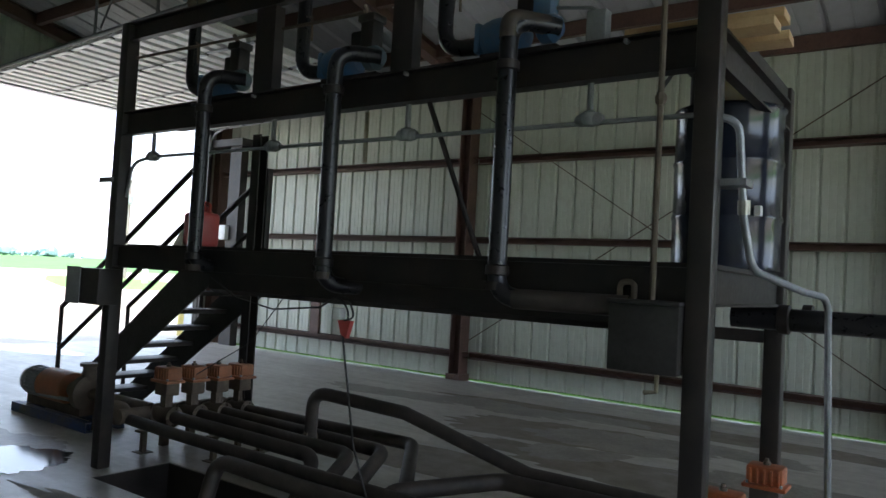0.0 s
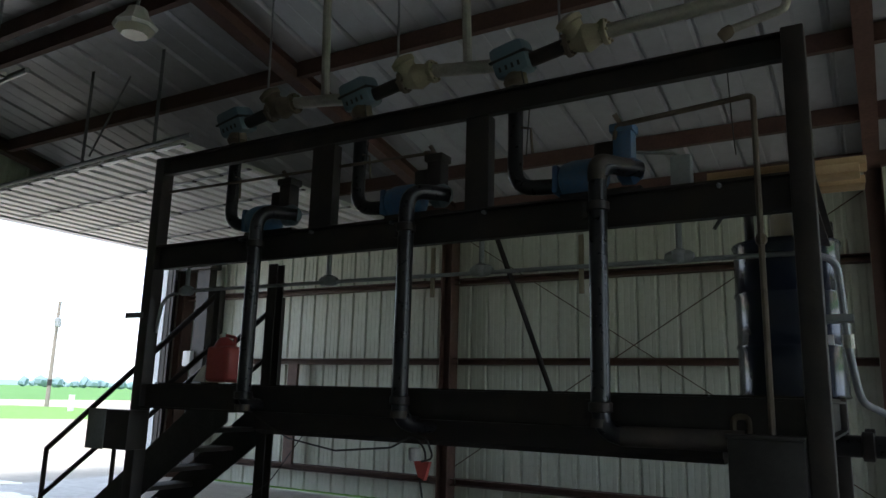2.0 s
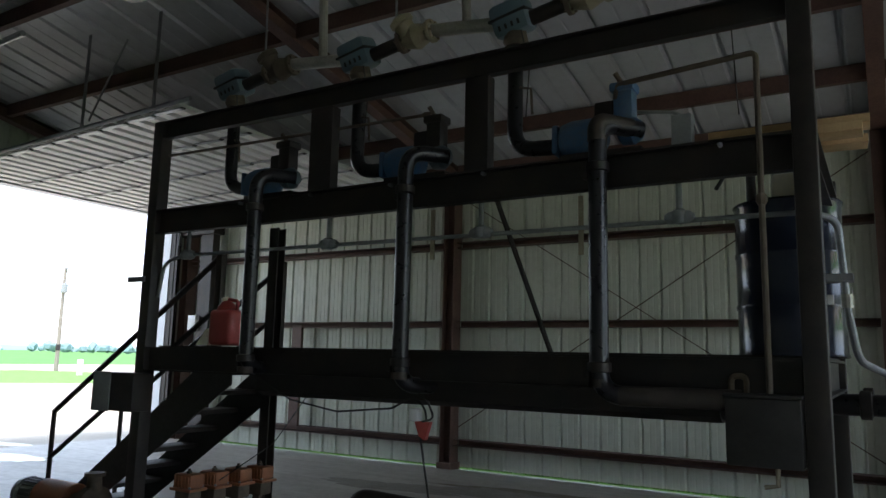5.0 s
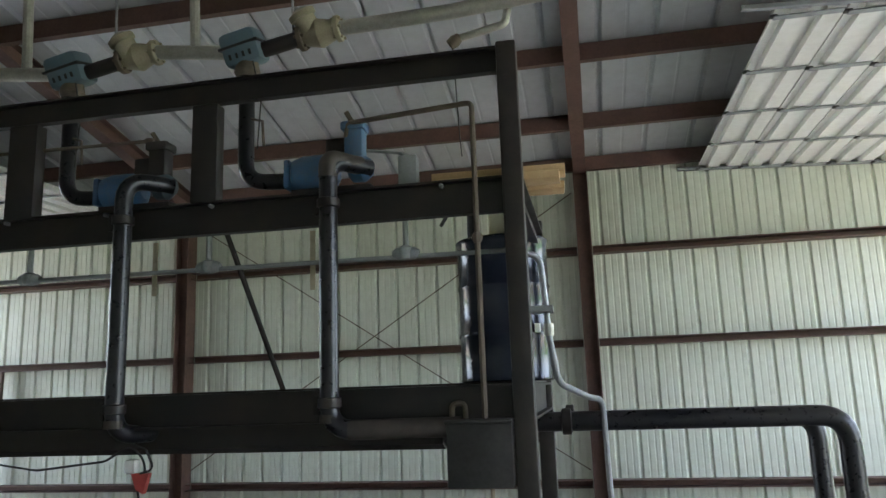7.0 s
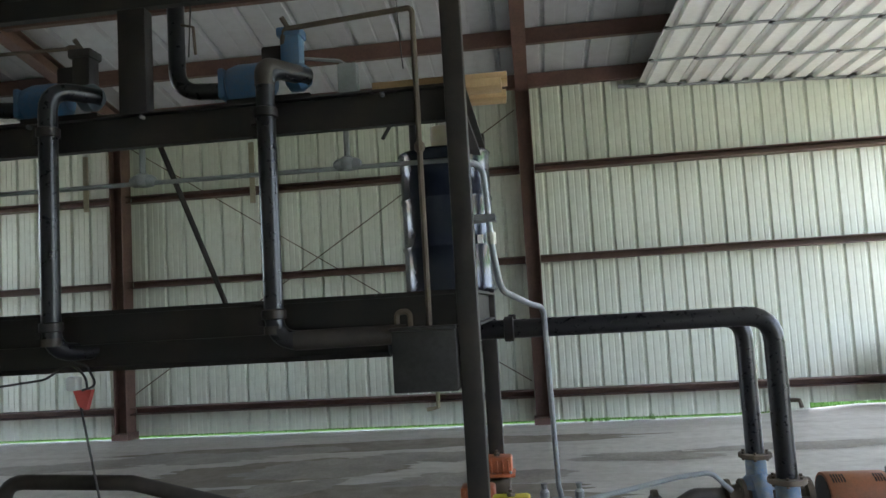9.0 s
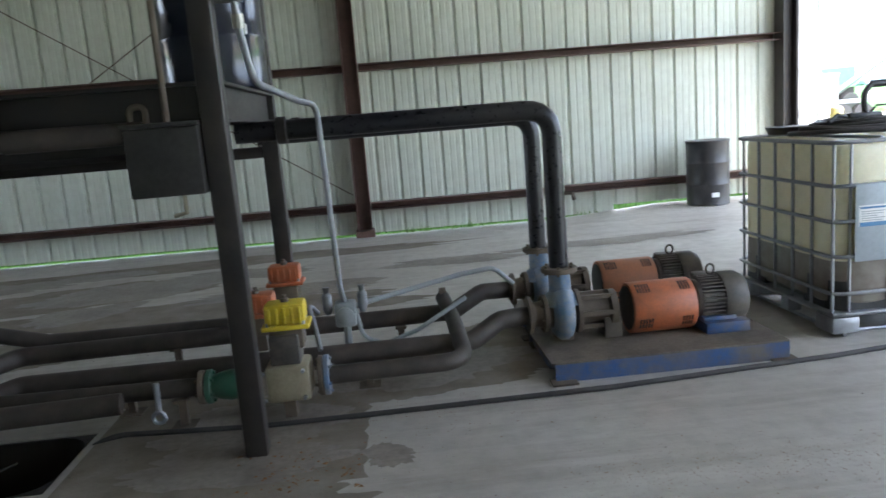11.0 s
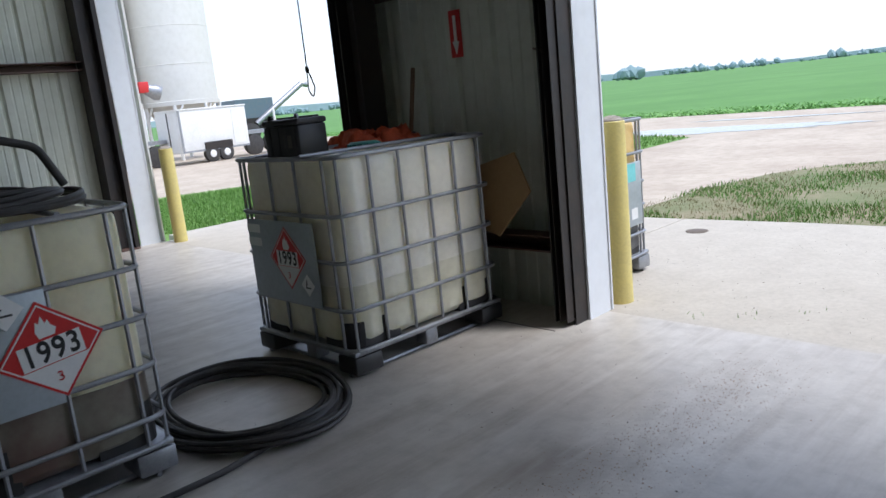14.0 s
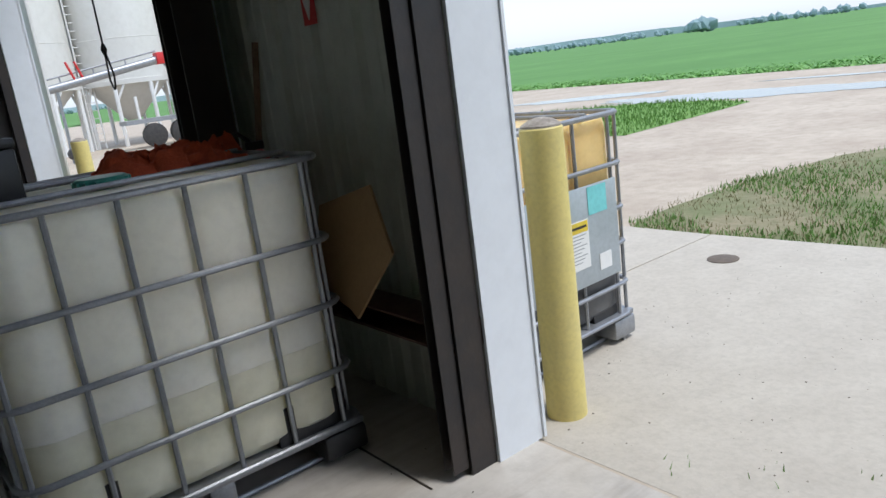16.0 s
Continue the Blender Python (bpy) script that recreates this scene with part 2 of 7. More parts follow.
def part(name, bm, material, parent=None, label="", smooth=True):
    """Links a bmesh, given in world places, as one mesh under a thing or a part."""
    if parent is not None:
        bmesh.ops.translate(bm, verts=bm.verts, vec=-origin(parent))
    me = bpy.data.meshes.new(name)
    bm.normal_update()
    bm.to_mesh(me)
    bm.free()
    if smooth and len(me.polygons):
        me.polygons.foreach_set("use_smooth", [True] * len(me.polygons))
        me.set_sharp_from_angle(angle=radians(35))
    me.materials.append(material)
    ob = new(name, me)
    ob.parent = parent
    if label:
        ob["label"] = label
    return ob


def solid(name, bm, material, label, category, group="", kind=""):
    return tagged(part(name, bm, material), label, category, group, kind)


def box(bm, x0, y0, z0, x1, y1, z1, bevel=0.0, turn=None, seg=2):
    vs = [bm.verts.new((x, y, z)) for z in (z0, z1) for y in (y0, y1) for x in (x0, x1)]
    fs = [bm.faces.new([vs[i] for i in q]) for q in ((0, 2, 3, 1), (4, 5, 7, 6), (0, 1, 5, 4), (2, 6, 7, 3), (0, 4, 6, 2), (1, 3, 7, 5))]
    if bevel:
        es = list({e for f in fs for e in f.edges})
        r = bmesh.ops.bevel(bm, geom=es, offset=bevel, segments=seg, affect="EDGES", profile=0.5)
        vs = list({v for f in r["faces"] for v in f.verts} | {v for v in vs if v.is_valid})
    if turn is not None:
        bmesh.ops.transform(bm, matrix=turn, verts=vs)
    return bm


def B(*a, **k):
    return box(bmesh.new(), *a, **k)


def tube(bm, pts, r, seg=12, bend=0.0, caps=True, steps=6, radii=None):
    """A round bar along a line of points, with corners rounded to the radius bend."""
    P = [Vector(p) for p in pts]
    path = [P[0]]
    for i in range(1, len(P) - 1):
        a, b, c = P[i - 1], P[i], P[i + 1]
        u, v = (a - b), (c - b)
        ang = u.angle(v) if u.length and v.length else math.pi
        if bend and ang < math.pi - 0.02:
            d = min(bend / math.tan(ang / 2), u.length * 0.49, v.length * 0.49)
            p0, p2 = b + u.normalized() * d, b + v.normalized() * d
            for k in range(steps + 1):
                s = k / steps
                w = 0.5523 + 0.1
                q0, q1 = p0.lerp(b, w), p2.lerp(b, w)
                path.append(((1 - s) ** 3) * p0 + 3 * ((1 - s) ** 2) * s * q0 + 3 * (1 - s) * s * s * q1 + s ** 3 * p2)
        else:
            path.append(b)
    path.append(P[-1])
    rings, side = [], None
    for i, p in enumerate(path):
        d = (path[min(i + 1, len(path) - 1)] - path[max(i - 1, 0)]).normalized()
        if side is None:
            side = d.orthogonal().normalized()
        side = (side - d * side.dot(d)).normalized()
        up = d.cross(side)
        rr = radii[min(i, len(radii) - 1)] if radii else r
        rings.append([bm.verts.new(p + (side * math.cos(t) + up * math.sin(t)) * rr) for t in (2 * math.pi * k / seg for k in range(seg))])
    for a, b in zip(rings, rings[1:]):
        for k in range(seg):
            bm.faces.new((a[k], a[(k + 1) % seg], b[(k + 1) % seg], b[k]))
    if caps:
        bm.faces.new(rings[0][::-1])
        bm.faces.new(rings[-1])
    return bm


def T(*a, **k):
    return tube(bmesh.new(), *a, **k)


def lathe(bm, a, b, profile, seg=20):
    """A turned solid between a and b: profile rows of (share of the way, radius)."""
    a, b = Vector(a), Vector(b)
    d = (b - a).normalized()
    s = d.orthogonal().normalized()
    u = d.cross(s)
    rings = []
    for f, r in profile:
        c = a.lerp(b, f)
        rings.append([bm.verts.new(c + (s * math.cos(t) + u * math.sin(t)) * max(r, 1e-4)) for t in (2 * math.pi * k / seg for k in range(seg))])
    for p, q in zip(rings, rings[1:]):
        for k in range(seg):
            bm.faces.new((p[k], p[(k + 1) % seg], q[(k + 1) % seg], q[k]))
    bm.faces.new(rings[0][::-1])
    bm.faces.new(rings[-1])
    return bm


def Lt(*a, **k):
    return lathe(bmesh.new(), *a, **k)


def prism(bm, outline, a, b, axis="x"):
    """Pushes a flat outline from a to b along an axis; the outline's pairs are the two other axes in order."""
    def at(p, w):
        return {"x": (w, p[0], p[1]), "y": (p[0], w, p[1]), "z": (p[0], p[1], w)}[axis]
    v0, v1 = [bm.verts.new(at(p, a)) for p in outline], [bm.verts.new(at(p, b)) for p in outline]
    n = len(outline)
    for k in range(n):
        bm.faces.new((v0[k], v0[(k + 1) % n], v1[(k + 1) % n], v1[k]))
    bm.faces.new(v0[::-1])
    bm.faces.new(v1)
    bmesh.ops.recalc_face_normals(bm, faces=bm.faces)
    return bm


def channel(c0, c1, h, w, t=0.012):
    """Outline of a C section: web at c0, flanges reaching to c0 + w, from height c1 to c1 + h."""
    s = 1 if w > 0 else -1
    t2 = t * s
    return [(c0, c1), (c0 + w, c1), (c0 + w, c1 + t), (c0 + t2, c1 + t), (c0 + t2, c1 + h - t), (c0 + w, c1 + h - t), (c0 + w, c1 + h), (c0, c1 + h)]


def ibeam(c0, c1, w, h, t=0.014):
    m = c0 + w / 2
    return [(c0, c1), (c0 + w, c1), (c0 + w, c1 + t), (m + t / 2, c1 + t), (m + t / 2, c1 + h - t), (c0 + w, c1 + h - t), (c0 + w, c1 + h),
            (c0, c1 + h), (c0, c1 + h - t), (m - t / 2, c1 + h - t), (m - t / 2, c1 + t), (c0, c1 + t)]


def grid_sheet(bm, x0, y0, x1, y1, z, nx=1, ny=1, wob=0.0):
    vs = [[bm.verts.new((x0 + (x1 - x0) * i / nx, y0 + (y1 - y0) * j / ny, z + (wob * (noise.noise((i * 0.7, j * 0.7, 3.1))) if wob else 0)))
           for j in range(ny + 1)] for i in range(nx + 1)]
    for i in range(nx):
        for j in range(ny):
            bm.faces.new((vs[i][j], vs[i + 1][j], vs[i + 1][j + 1], vs[i][j + 1]))
    return bm


def writing(text, size, m, material, parent, name="lettering", bold=0.0):
    """Letters as a flat raised mesh, centred on m, lying in its xy plane; bold spreads their strokes."""
    cu = bpy.data.curves.new(name, "FONT")
    cu.body, cu.size, cu.align_x, cu.align_y, cu.extrude, cu.offset = text, 1.0, "CENTER", "CENTER", 0.0006 / size, bold
    tmp = new(name, cu)
    me = bpy.data.meshes.new_from_object(tmp.evaluated_get(bpy.context.evaluated_depsgraph_get()))
    bpy.data.objects.remove(tmp)
    bpy.data.curves.remove(cu)
    me.transform(m @ Matrix.Scale(size, 4))
    me.materials.clear()
    me.materials.append(material)
    ob = new(name, me)
    if parent is not None:
        me.transform(Matrix.Translation(-origin(parent)))
        ob.parent = parent
    return ob


# ---- the building ----
XW, XE, YS, YN = -13.0, 6.1, -1.5, 10.5      # inner faces of the four walls
EAVE, RIDGE_Y, PITCH = 4.86, 4.5, 0.205
ROOFZ = lambda y: EAVE + PITCH * ((YN - y) if y > RIDGE_Y else (YN - 2 * RIDGE_Y + y))
# openings in the end walls: y0, y1, height
EAST = ((-0.8, 3.77, 4.3), (5.78, 10.36, 4.3))
WEST = ((5.5, 9.93, 4.45),)

# the pit cut into the floor: x0, x1, y0, y1
PIT = (-4.8, -1.5, 3.24, 3.88)
fl = bmesh.new()
for x0, x1, y0, y1 in ((XW - 0.15, PIT[0], YS - 0.15, 9.3), (PIT[1], XE + 0.2, YS - 0.15, 9.3),
                       (PIT[0], PIT[1], YS - 0.15, PIT[2]), (PIT[0], PIT[1], PIT[3], 9.3)):
    box(fl, x0, y0, -0.25, x1, y1, 0.0)
# along the north wall the slab dips to the foot of the sheets
DIP = lambda x, y: -0.1 * max(0.0, (y - 9.3) / 1.2) * min(1.0, max(0.0, (3.9 - x) / 1.5))
cols = []
for x in (XW - 0.15, 2.4, 2.9, 3.4, 3.9, XE + 0.2):
    cols.append([fl.verts.new(v) for v in ((x, 9.3, 0.0), (x, YN + 0.01, DIP(x, YN + 0.01)), (x, YN + 0.01, -0.25))])
for a, b in zip(cols, cols[1:]):
    for k in range(2):
        fl.faces.new((a[k], b[k], b[k + 1], a[k + 1]))
floor = solid("floor", fl, CONCRETE, "stained grey concrete floor slab with damp patches", "floor", kind="structure")
pit = bmesh.new()
x0, x1, y0, y1 = PIT
for a in ((x0, y0, -0.95, x0 + 0.012, y1, -0.006), (x1 - 0.012, y0, -0.95, x1, y1, -0.006),
          (x0 + 0.012, y0, -0.95, x1 - 0.012, y0 + 0.012, -0.006), (x0 + 0.012, y1 - 0.012, -0.95, x1 - 0.012, y1, -0.006), (x0, y0, -1.0, x1, y1, -0.952)):
    box(pit, *a)
# broken, filled-in corners at the east end
for yc, s in ((y0 + 0.012, 1), (y1 - 0.012, -1)):
    prism(pit, [(x1 - 0.013 - 0.16, yc), (x1 - 0.013, yc), (x1 - 0.013, yc + 0.14 * s), (x1 - 0.045, yc + 0.07 * s), (x1 - 0.09, yc + 0.03 * s)][::s], -0.95, -0.003, "z")
solid("pit_lining", pit, PITWALL, "near-black concrete pit below the floor", "pit", kind="structure")
solid("pit_liquid", grid_sheet(bmesh.new(), x0 + 0.012, y0 + 0.012, x1 - 0.012, y1 - 0.012, -0.62, 1, 1), REDDARK, "dark red liquid standing in the floor pit", "liquid", kind="structure")


solid("floor_joint", B(5.815, 3.82, 0.0004, 5.825, 5.7, 0.0016), PITWALL, "dark crack in the floor slab beside the door post", "floor joint", kind="structure")


def rib_profile(width, rib=0.305, depth=0.03):
    """Points across one wall sheet: broad flats with a deep rib each foot, and two faint swages between."""
    pts, x = [], 0.0
    n = max(1, round(width / rib))
    step = width / n
    for k in range(n):
        a = k * step
        pts += [(a, depth), (a + 0.022, depth), (a + 0.045, 0), (a + 0.115, 0), (a + 0.122, 0.005), (a + 0.135, 0.005), (a + 0.142, 0),
                (a + 0.205, 0), (a + 0.212, 0.005), (a + 0.225, 0.005), (a + 0.232, 0), (a + step - 0.023, 0)]
    pts.append((width, depth))
    return pts


def sheet(name, frame_m, width, z0, z1, parent, material, depth=0.03):
    """One ribbed sheet standing in the xz plane of frame_m, its ribs pushed to +y."""
    bm = bmesh.new()
    pr = rib_profile(width, depth=depth)
    lo = [bm.verts.new(frame_m @ Vector((x, d, z0))) for x, d in pr]
    hi = [bm.verts.new(frame_m @ Vector((x, d, z1 if not callable(z1) else z1(x)))) for x, d in pr]
    for k in range(len(pr) - 1):
        bm.faces.new((lo[k], lo[k + 1], hi[k + 1], hi[k]))
    return part(name, bm, material, parent, smooth=False)


def wall_sheets(wall, start, along, out, length, z0, z1, material=PANEL):
    """Sheets of about 0.915 m side by side along a wall."""
    n = max(1, round(length / 0.915))
    w = length / n
    a, o = Vector(along), Vector(out)
    for k in range(n):
        p = Vector(start) + a * (w * k)
        m = Matrix(((a.x, o.x, 0, p.x), (a.y, o.y, 0, p.y), (0, 0, 1, 0), (0, 0, 0, 1)))
        sheet("wall_panel", m, w, z0, z1, wall, material)


wall_north = thing("wall_north", (0, YN, 0), "cream ribbed steel wall sheets over brown girts", "wall", kind="structure")
wall_sheets(wall_north, (-13.155, YN, 0), (1, 0, 0), (0, 1, 0), 18 * 0.915, -0.06, EAVE + 0.05)
wall_sheets(wall_north, (-13.155 + 18 * 0.915, YN, 0), (1, 0, 0), (0, 1, 0), 3 * 0.915, 0.035, EAVE + 0.05)
wall_south = thing("wall_south", (0, YS, 0), "cream ribbed steel wall sheets", "wall", kind="structure")
wall_sheets(wall_south, (XE, YS, 0), (-1, 0, 0), (0, -1, 0), XE - XW, 0.0, EAVE + 0.05)


def end_wall(name, x, out, openings):
    w = thing(name, (x, 0, 0), "ribbed steel end wall with overhead door openings", "wall", kind="structure")
    ys = [YS]
    for a, b, h in openings:
        ys += [a, b]
    ys.append(YN)
    for k in range(0, len(ys), 2):
        wall_sheets(w, (x, ys[k], 0), (0, 1, 0), (out, 0, 0), ys[k + 1] - ys[k], 0.0, 4.3)
    for a, b, h in openings:
        wall_sheets(w, (x, a, 0), (0, 1, 0), (out, 0, 0), b - a, h, 4.3 if h < 4.3 else h + 0.02)
    # gable above the doors
    n = 13
    step = (YN - YS) / n
    for k in range(n):
        p = Vector((x, YS + k * step, 0))
        m = Matrix(((0, out, 0, p.x), (1, 0, 0, p.y), (0, 0, 1, 0), (0, 0, 0, 1)))
        sheet("gable_panel", m, step, max(4.3, max(h for *_, h in openings)), lambda q, b=p.y: ROOFZ(b + q), w, PANEL)
    return w


wall_east = end_wall("wall_east", XE + 0.12, 1, EAST)
wall_west = end_wall("wall_west", XW - 0.12, -1, WEST)

# outer skins so that the walls have thickness
for nm, x, out, ops in (("outer_skin_east", XE + 0.2, 1, EAST), ("outer_skin_west", XW - 0.2, -1, WEST)):
    bm = bmesh.new()
    ys = [YS - 0.1] + [v for a, b, h in ops for v in (a, b)] + [YN + 0.1]
    for k in range(0, len(ys), 2):
        box(bm, min(x, x + 0.02 * out), ys[k], 0, max(x, x + 0.02 * out), ys[k + 1], 4.95)
    for a, b, h in ops:
        box(bm, min(x, x + 0.02 * out), a, h, max(x, x + 0.02 * out), b, 4.95)
    solid(nm, bm, WHITE, "white outside skin of the end wall", "wall", kind="structure")

# roof sheets in one piece each side of the ridge
roof = bmesh.new()
for ya, yb in ((YN + 0.35, RIDGE_Y), (YS - 0.35, RIDGE_Y)):
    n = round((XE - XW + 1) / 0.61)
    row = []
    for k in range(n):
        a = XW - 0.4 + k * 0.61
        for dx, dz in ((0, 0.055), (0.03, 0.055), (0.055, 0), (0.3, 0), (0.308, 0.006), (0.33, 0.006), (0.338, 0), (0.58, 0)):
            row.append((bm_v := (a + dx, dz)))
    lo = [roof.verts.new((x, ya, ROOFZ(ya) + d)) for x, d in row]
    hi = [roof.verts.new((x, yb, ROOFZ(yb) + d)) for x, d in row]
    for k in range(len(row) - 1):
        roof.faces.new((lo[k], lo[k + 1], hi[k + 1], hi[k]))
solid("ceiling", roof, ROOF, "bare ribbed steel roof sheets seen from below", "ceiling", kind="structure")

# frames: columns and rafters
FRAMES = (XW + 0.12, -6.46, -0.27, XE - 0.3)
for k, x in enumerate(FRAMES):
    f = thing("steel_frame", (x, YN, 0), "brown primed steel building frame of column and rafter", "steel frame", "building frames", "structure")
    for y0, y1 in ((YN - 0.28, YN - 0.02), (YS + 0.02, YS + 0.28)):
        # the east columns' backlit shade is put in as a darker steel colour
        part("column", prism(bmesh.new(), [(p[1], p[0]) for p in ibeam(y0, x - 0.1, y1 - y0, 0.2)], -0.1, ROOFZ(y0) - 0.28, "z"), DARKSTEEL if x > 5 else PRIMER, f, smooth=False)
        part("base_plate", B(x - 0.13, y0 - 0.03, -0.1, x + 0.13, y1 + 0.015, 0.016), PRIMER, f)
    for a, b in ((YN - 0.02, RIDGE_Y), (YS + 0.02, RIDGE_Y)):
        r = bmesh.new()
        for q0, q1, w in ((0.04, 0.055, 0.09), (0.24, 0.255, 0.09), (0.055, 0.24, 0.007)):
            v = [r.verts.new((x + sx * w, y, ROOFZ(y) - q)) for y in (a, b) for q in (q0, q1) for sx in (-1, 1)]
            for i in ((0, 1, 3, 2), (4, 6, 7, 5), (0, 4, 5, 1), (2, 3, 7, 6), (0, 2, 6, 4), (1, 5, 7, 3)):
                r.faces.new([v[j] for j in i])
        bmesh.ops.recalc_face_normals(r, faces=r.faces)
        part("rafter", r, PRIMER, f, smooth=False)

# purlins and girts: one bar a bay
for k, y in enumerate((YN - 0.14, 9.21, 7.78, 6.3, 4.72, 4.28, 2.7, 1.22, -0.2, YS + 0.14)):
    z = ROOFZ(y) - 0.21
    for a, b in zip(FRAMES, FRAMES[1:]):
        solid("purlin", prism(bmesh.new(), channel(y - 0.04, z, 0.2, 0.085, 0.008), a + 0.08, b - 0.08), PRIMER,
              "brown primed roof purlin", "purlin", "roof purlins", "structure")
for z in (0.28, 2.16, 3.46):
    for a, b in zip(FRAMES, FRAMES[1:]):
        solid("girt", prism(bmesh.new(), channel(YN - 0.005, z, 0.1, -0.2, 0.01), a + 0.11, b - 0.11), PRIMER,
              "brown primed wall girt", "girt", "wall girts", "structure")
for z in (0.42, 2.16):
    for x, s, ops in ((XE + 0.1, -1, EAST), (XW - 0.1, 1, WEST)):
        ys = [YS + 0.3] + [v for a, b, h in ops for v in (a - 0.1, b + 0.1)] + [YN - 0.3]
        for k in range(0, len(ys), 2):
            if ys[k + 1] - ys[k] > 0.3:
                solid("girt", prism(bmesh.new(), channel(x, z, 0.1, 0.16 * s, 0.01), ys[k], ys[k + 1], "y"), PRIMER,
                      "brown primed wall girt", "girt", "wall girts", "structure")

# cross bracing rods behind the rack
for a, b in (((-6.45, 0.5), (-0.4, 4.4)), ((-6.45, 4.4), (-0.4, 0.5))):
    solid("brace_rod", T([(a[0], YN - 0.04, a[1]), (b[0], YN - 0.04, b[1])], 0.008, 6), PRIMER, "thin steel wind brace rod on the wall", "brace rod", "wall brace rods", "structure")


def door_frame(x, inward, y0, y1, h, k):
    """White outer jamb, dark channel, and vertical door tracks on both sides of an opening."""
    d = thing("door_%d" % k, (x, y0, 0), "overhead door opening with white trim and steel tracks", "door", kind="structure")
    for y, s in ((y0, -1), (y1, 1)):
        if k == 2 and s > 0:
            x -= 0.1
        part("jamb_trim", B(min(x, x - 0.24 * inward), min(y, y - 0.015 * s), 0, max(x, x - 0.24 * inward), max(y, y - 0.015 * s), h), WHITETRIM, d, "white metal jamb trim")
        part("trim_lip", B(min(x - 0.232 * inward, x - 0.246 * inward), min(y - 0.015 * s, y - 0.024 * s), 0.004, max(x - 0.232 * inward, x - 0.246 * inward), max(y - 0.015 * s, y - 0.024 * s), h), WHITETRIM, d)
        xi = x + 0.02 * inward
        part("jamb_post", prism(bmesh.new(), channel(x + 0.005 * inward, y if s > 0 else y - 0.16, 0.16, 0.12 * inward, 0.01), 0, h + 0.3, "z"), DARKSTEEL, d, "dark steel jamb post", smooth=False)
        part("track", prism(bmesh.new(), channel(x + 0.13 * inward, y + 0.012 * s if s > 0 else y - 0.067, 0.055, 0.07 * inward, 0.004), 0.03, h - 0.15, "z"), DARKSTEEL, d, "dark steel door track", smooth=False)
    part("header", B(min(x, x - 0.22 * inward), y0, h - 0.03, max(x, x - 0.22 * inward), y1, h + 0.02), WHITETRIM, d, "white header trim")
    return d


def overhead_door(x, inward, y0, y1, z0, z1, reach):
    """A sectional door run up on its tracks under the roof: hinged sections with stiles, a curved end and two rails."""
    d = thing("overhead_door", (x, y0, z0), "open sectional overhead door of white ribbed steel hanging under the roof", "overhead door", "overhead doors")
    n = round(reach / 0.53)
    L = reach / n
    rise = (z1 - z0) / reach
    for k in range(n):
        a, b = x + inward * (0.25 + k * L), x + inward * (0.25 + (k + 1) * L - 0.012)
        za, zb = z0 + rise * k * L, z0 + rise * (k + 1) * L
        bm = bmesh.new()
        m = 2
        prof = []
        for j in range(m):
            prof += [(j / m, 0.0), ((j + 0.55) / m, 0.0), ((j + 0.6) / m, 0.05), ((j + 0.94) / m, 0.05)]
        prof.append((1.0, 0.0))
        va, vb = [], []
        for q, dz in prof:
            xx, zz = a + (b - a) * q, za + (zb - za) * q + dz
            va.append(bm.verts.new((xx, y0, zz)))
            vb.append(bm.verts.new((xx, y1, zz)))
        for j in range(len(prof) - 1):
            bm.faces.new((va[j], va[j + 1], vb[j + 1], vb[j]))
        part("section", bm, WHITE, d, smooth=False)
        ns = 5
        for j in range(ns):
            y = y0 + 0.06 + (y1 - y0 - 0.12) * j / (ns - 1)
            part("stile", B(min(a, b) + 0.004, y - 0.035, min(za, zb) - 0.012, max(a, b) - 0.004, y + 0.035, min(za, zb) - 0.002), GALV, d)
            part("hinge", B(b - 0.03, y - 0.03, zb - 0.03, b + 0.03, y + 0.03, zb - 0.013, bevel=0.004), DARKSTEEL, d)
    for y in (y0 - 0.05, y1 + 0.05):
        part("rail", T([(x + inward * 0.16, y, z0 - 0.55), (x + inward * 0.16, y, z0 - 0.1), (x + inward * 0.5, y, z0 + 0.03), (x + inward * (0.5 + reach), y, z1 + 0.03)], 0.03, 6, bend=0.25), GALV, d, "galvanised rail")
        for q in (0.7, 0.97) if inward > 0 else (0.9,):
            hx = x + inward * reach * q
            part("hanger", B(hx - 0.03, y - 0.004, z0 + (z1 - z0) * q + 0.03, hx + 0.03, y + 0.004, ROOFZ(y) - 0.05), GALV, d)
            if q == 0.7:
                part("hanger_brace", T([(hx + 0.12, y + 0.01, z1 + 0.05), (hx + 0.8, y + 0.01, ROOFZ(y) - 0.28)], 0.014, 6), GALV, d)
    return d


for k, (a, b, h) in enumerate(EAST):
    door_frame(XE, -1, a, b, h, k + 1)
for k, (a, b, h) in enumerate(WEST):
    door_frame(XW, 1, a, b, h, k + 3)
overhead_door(XE, -1, EAST[1][0] + 0.05, EAST[1][1] + 0.05, 4.36, 4.58, 4.5)
overhead_door(XE, -1, EAST[0][0] - 0.03, EAST[0][1] + 0.03, 4.22, 4.45, 4.55)
overhead_door(XW, 1, WEST[0][0] - 0.03, WEST[0][1] + 0.03, 4.4, 4.58, 5.3)
overhead_door(XW, 1, -0.2, 3.4, 4.4, 4.58, 5.3)

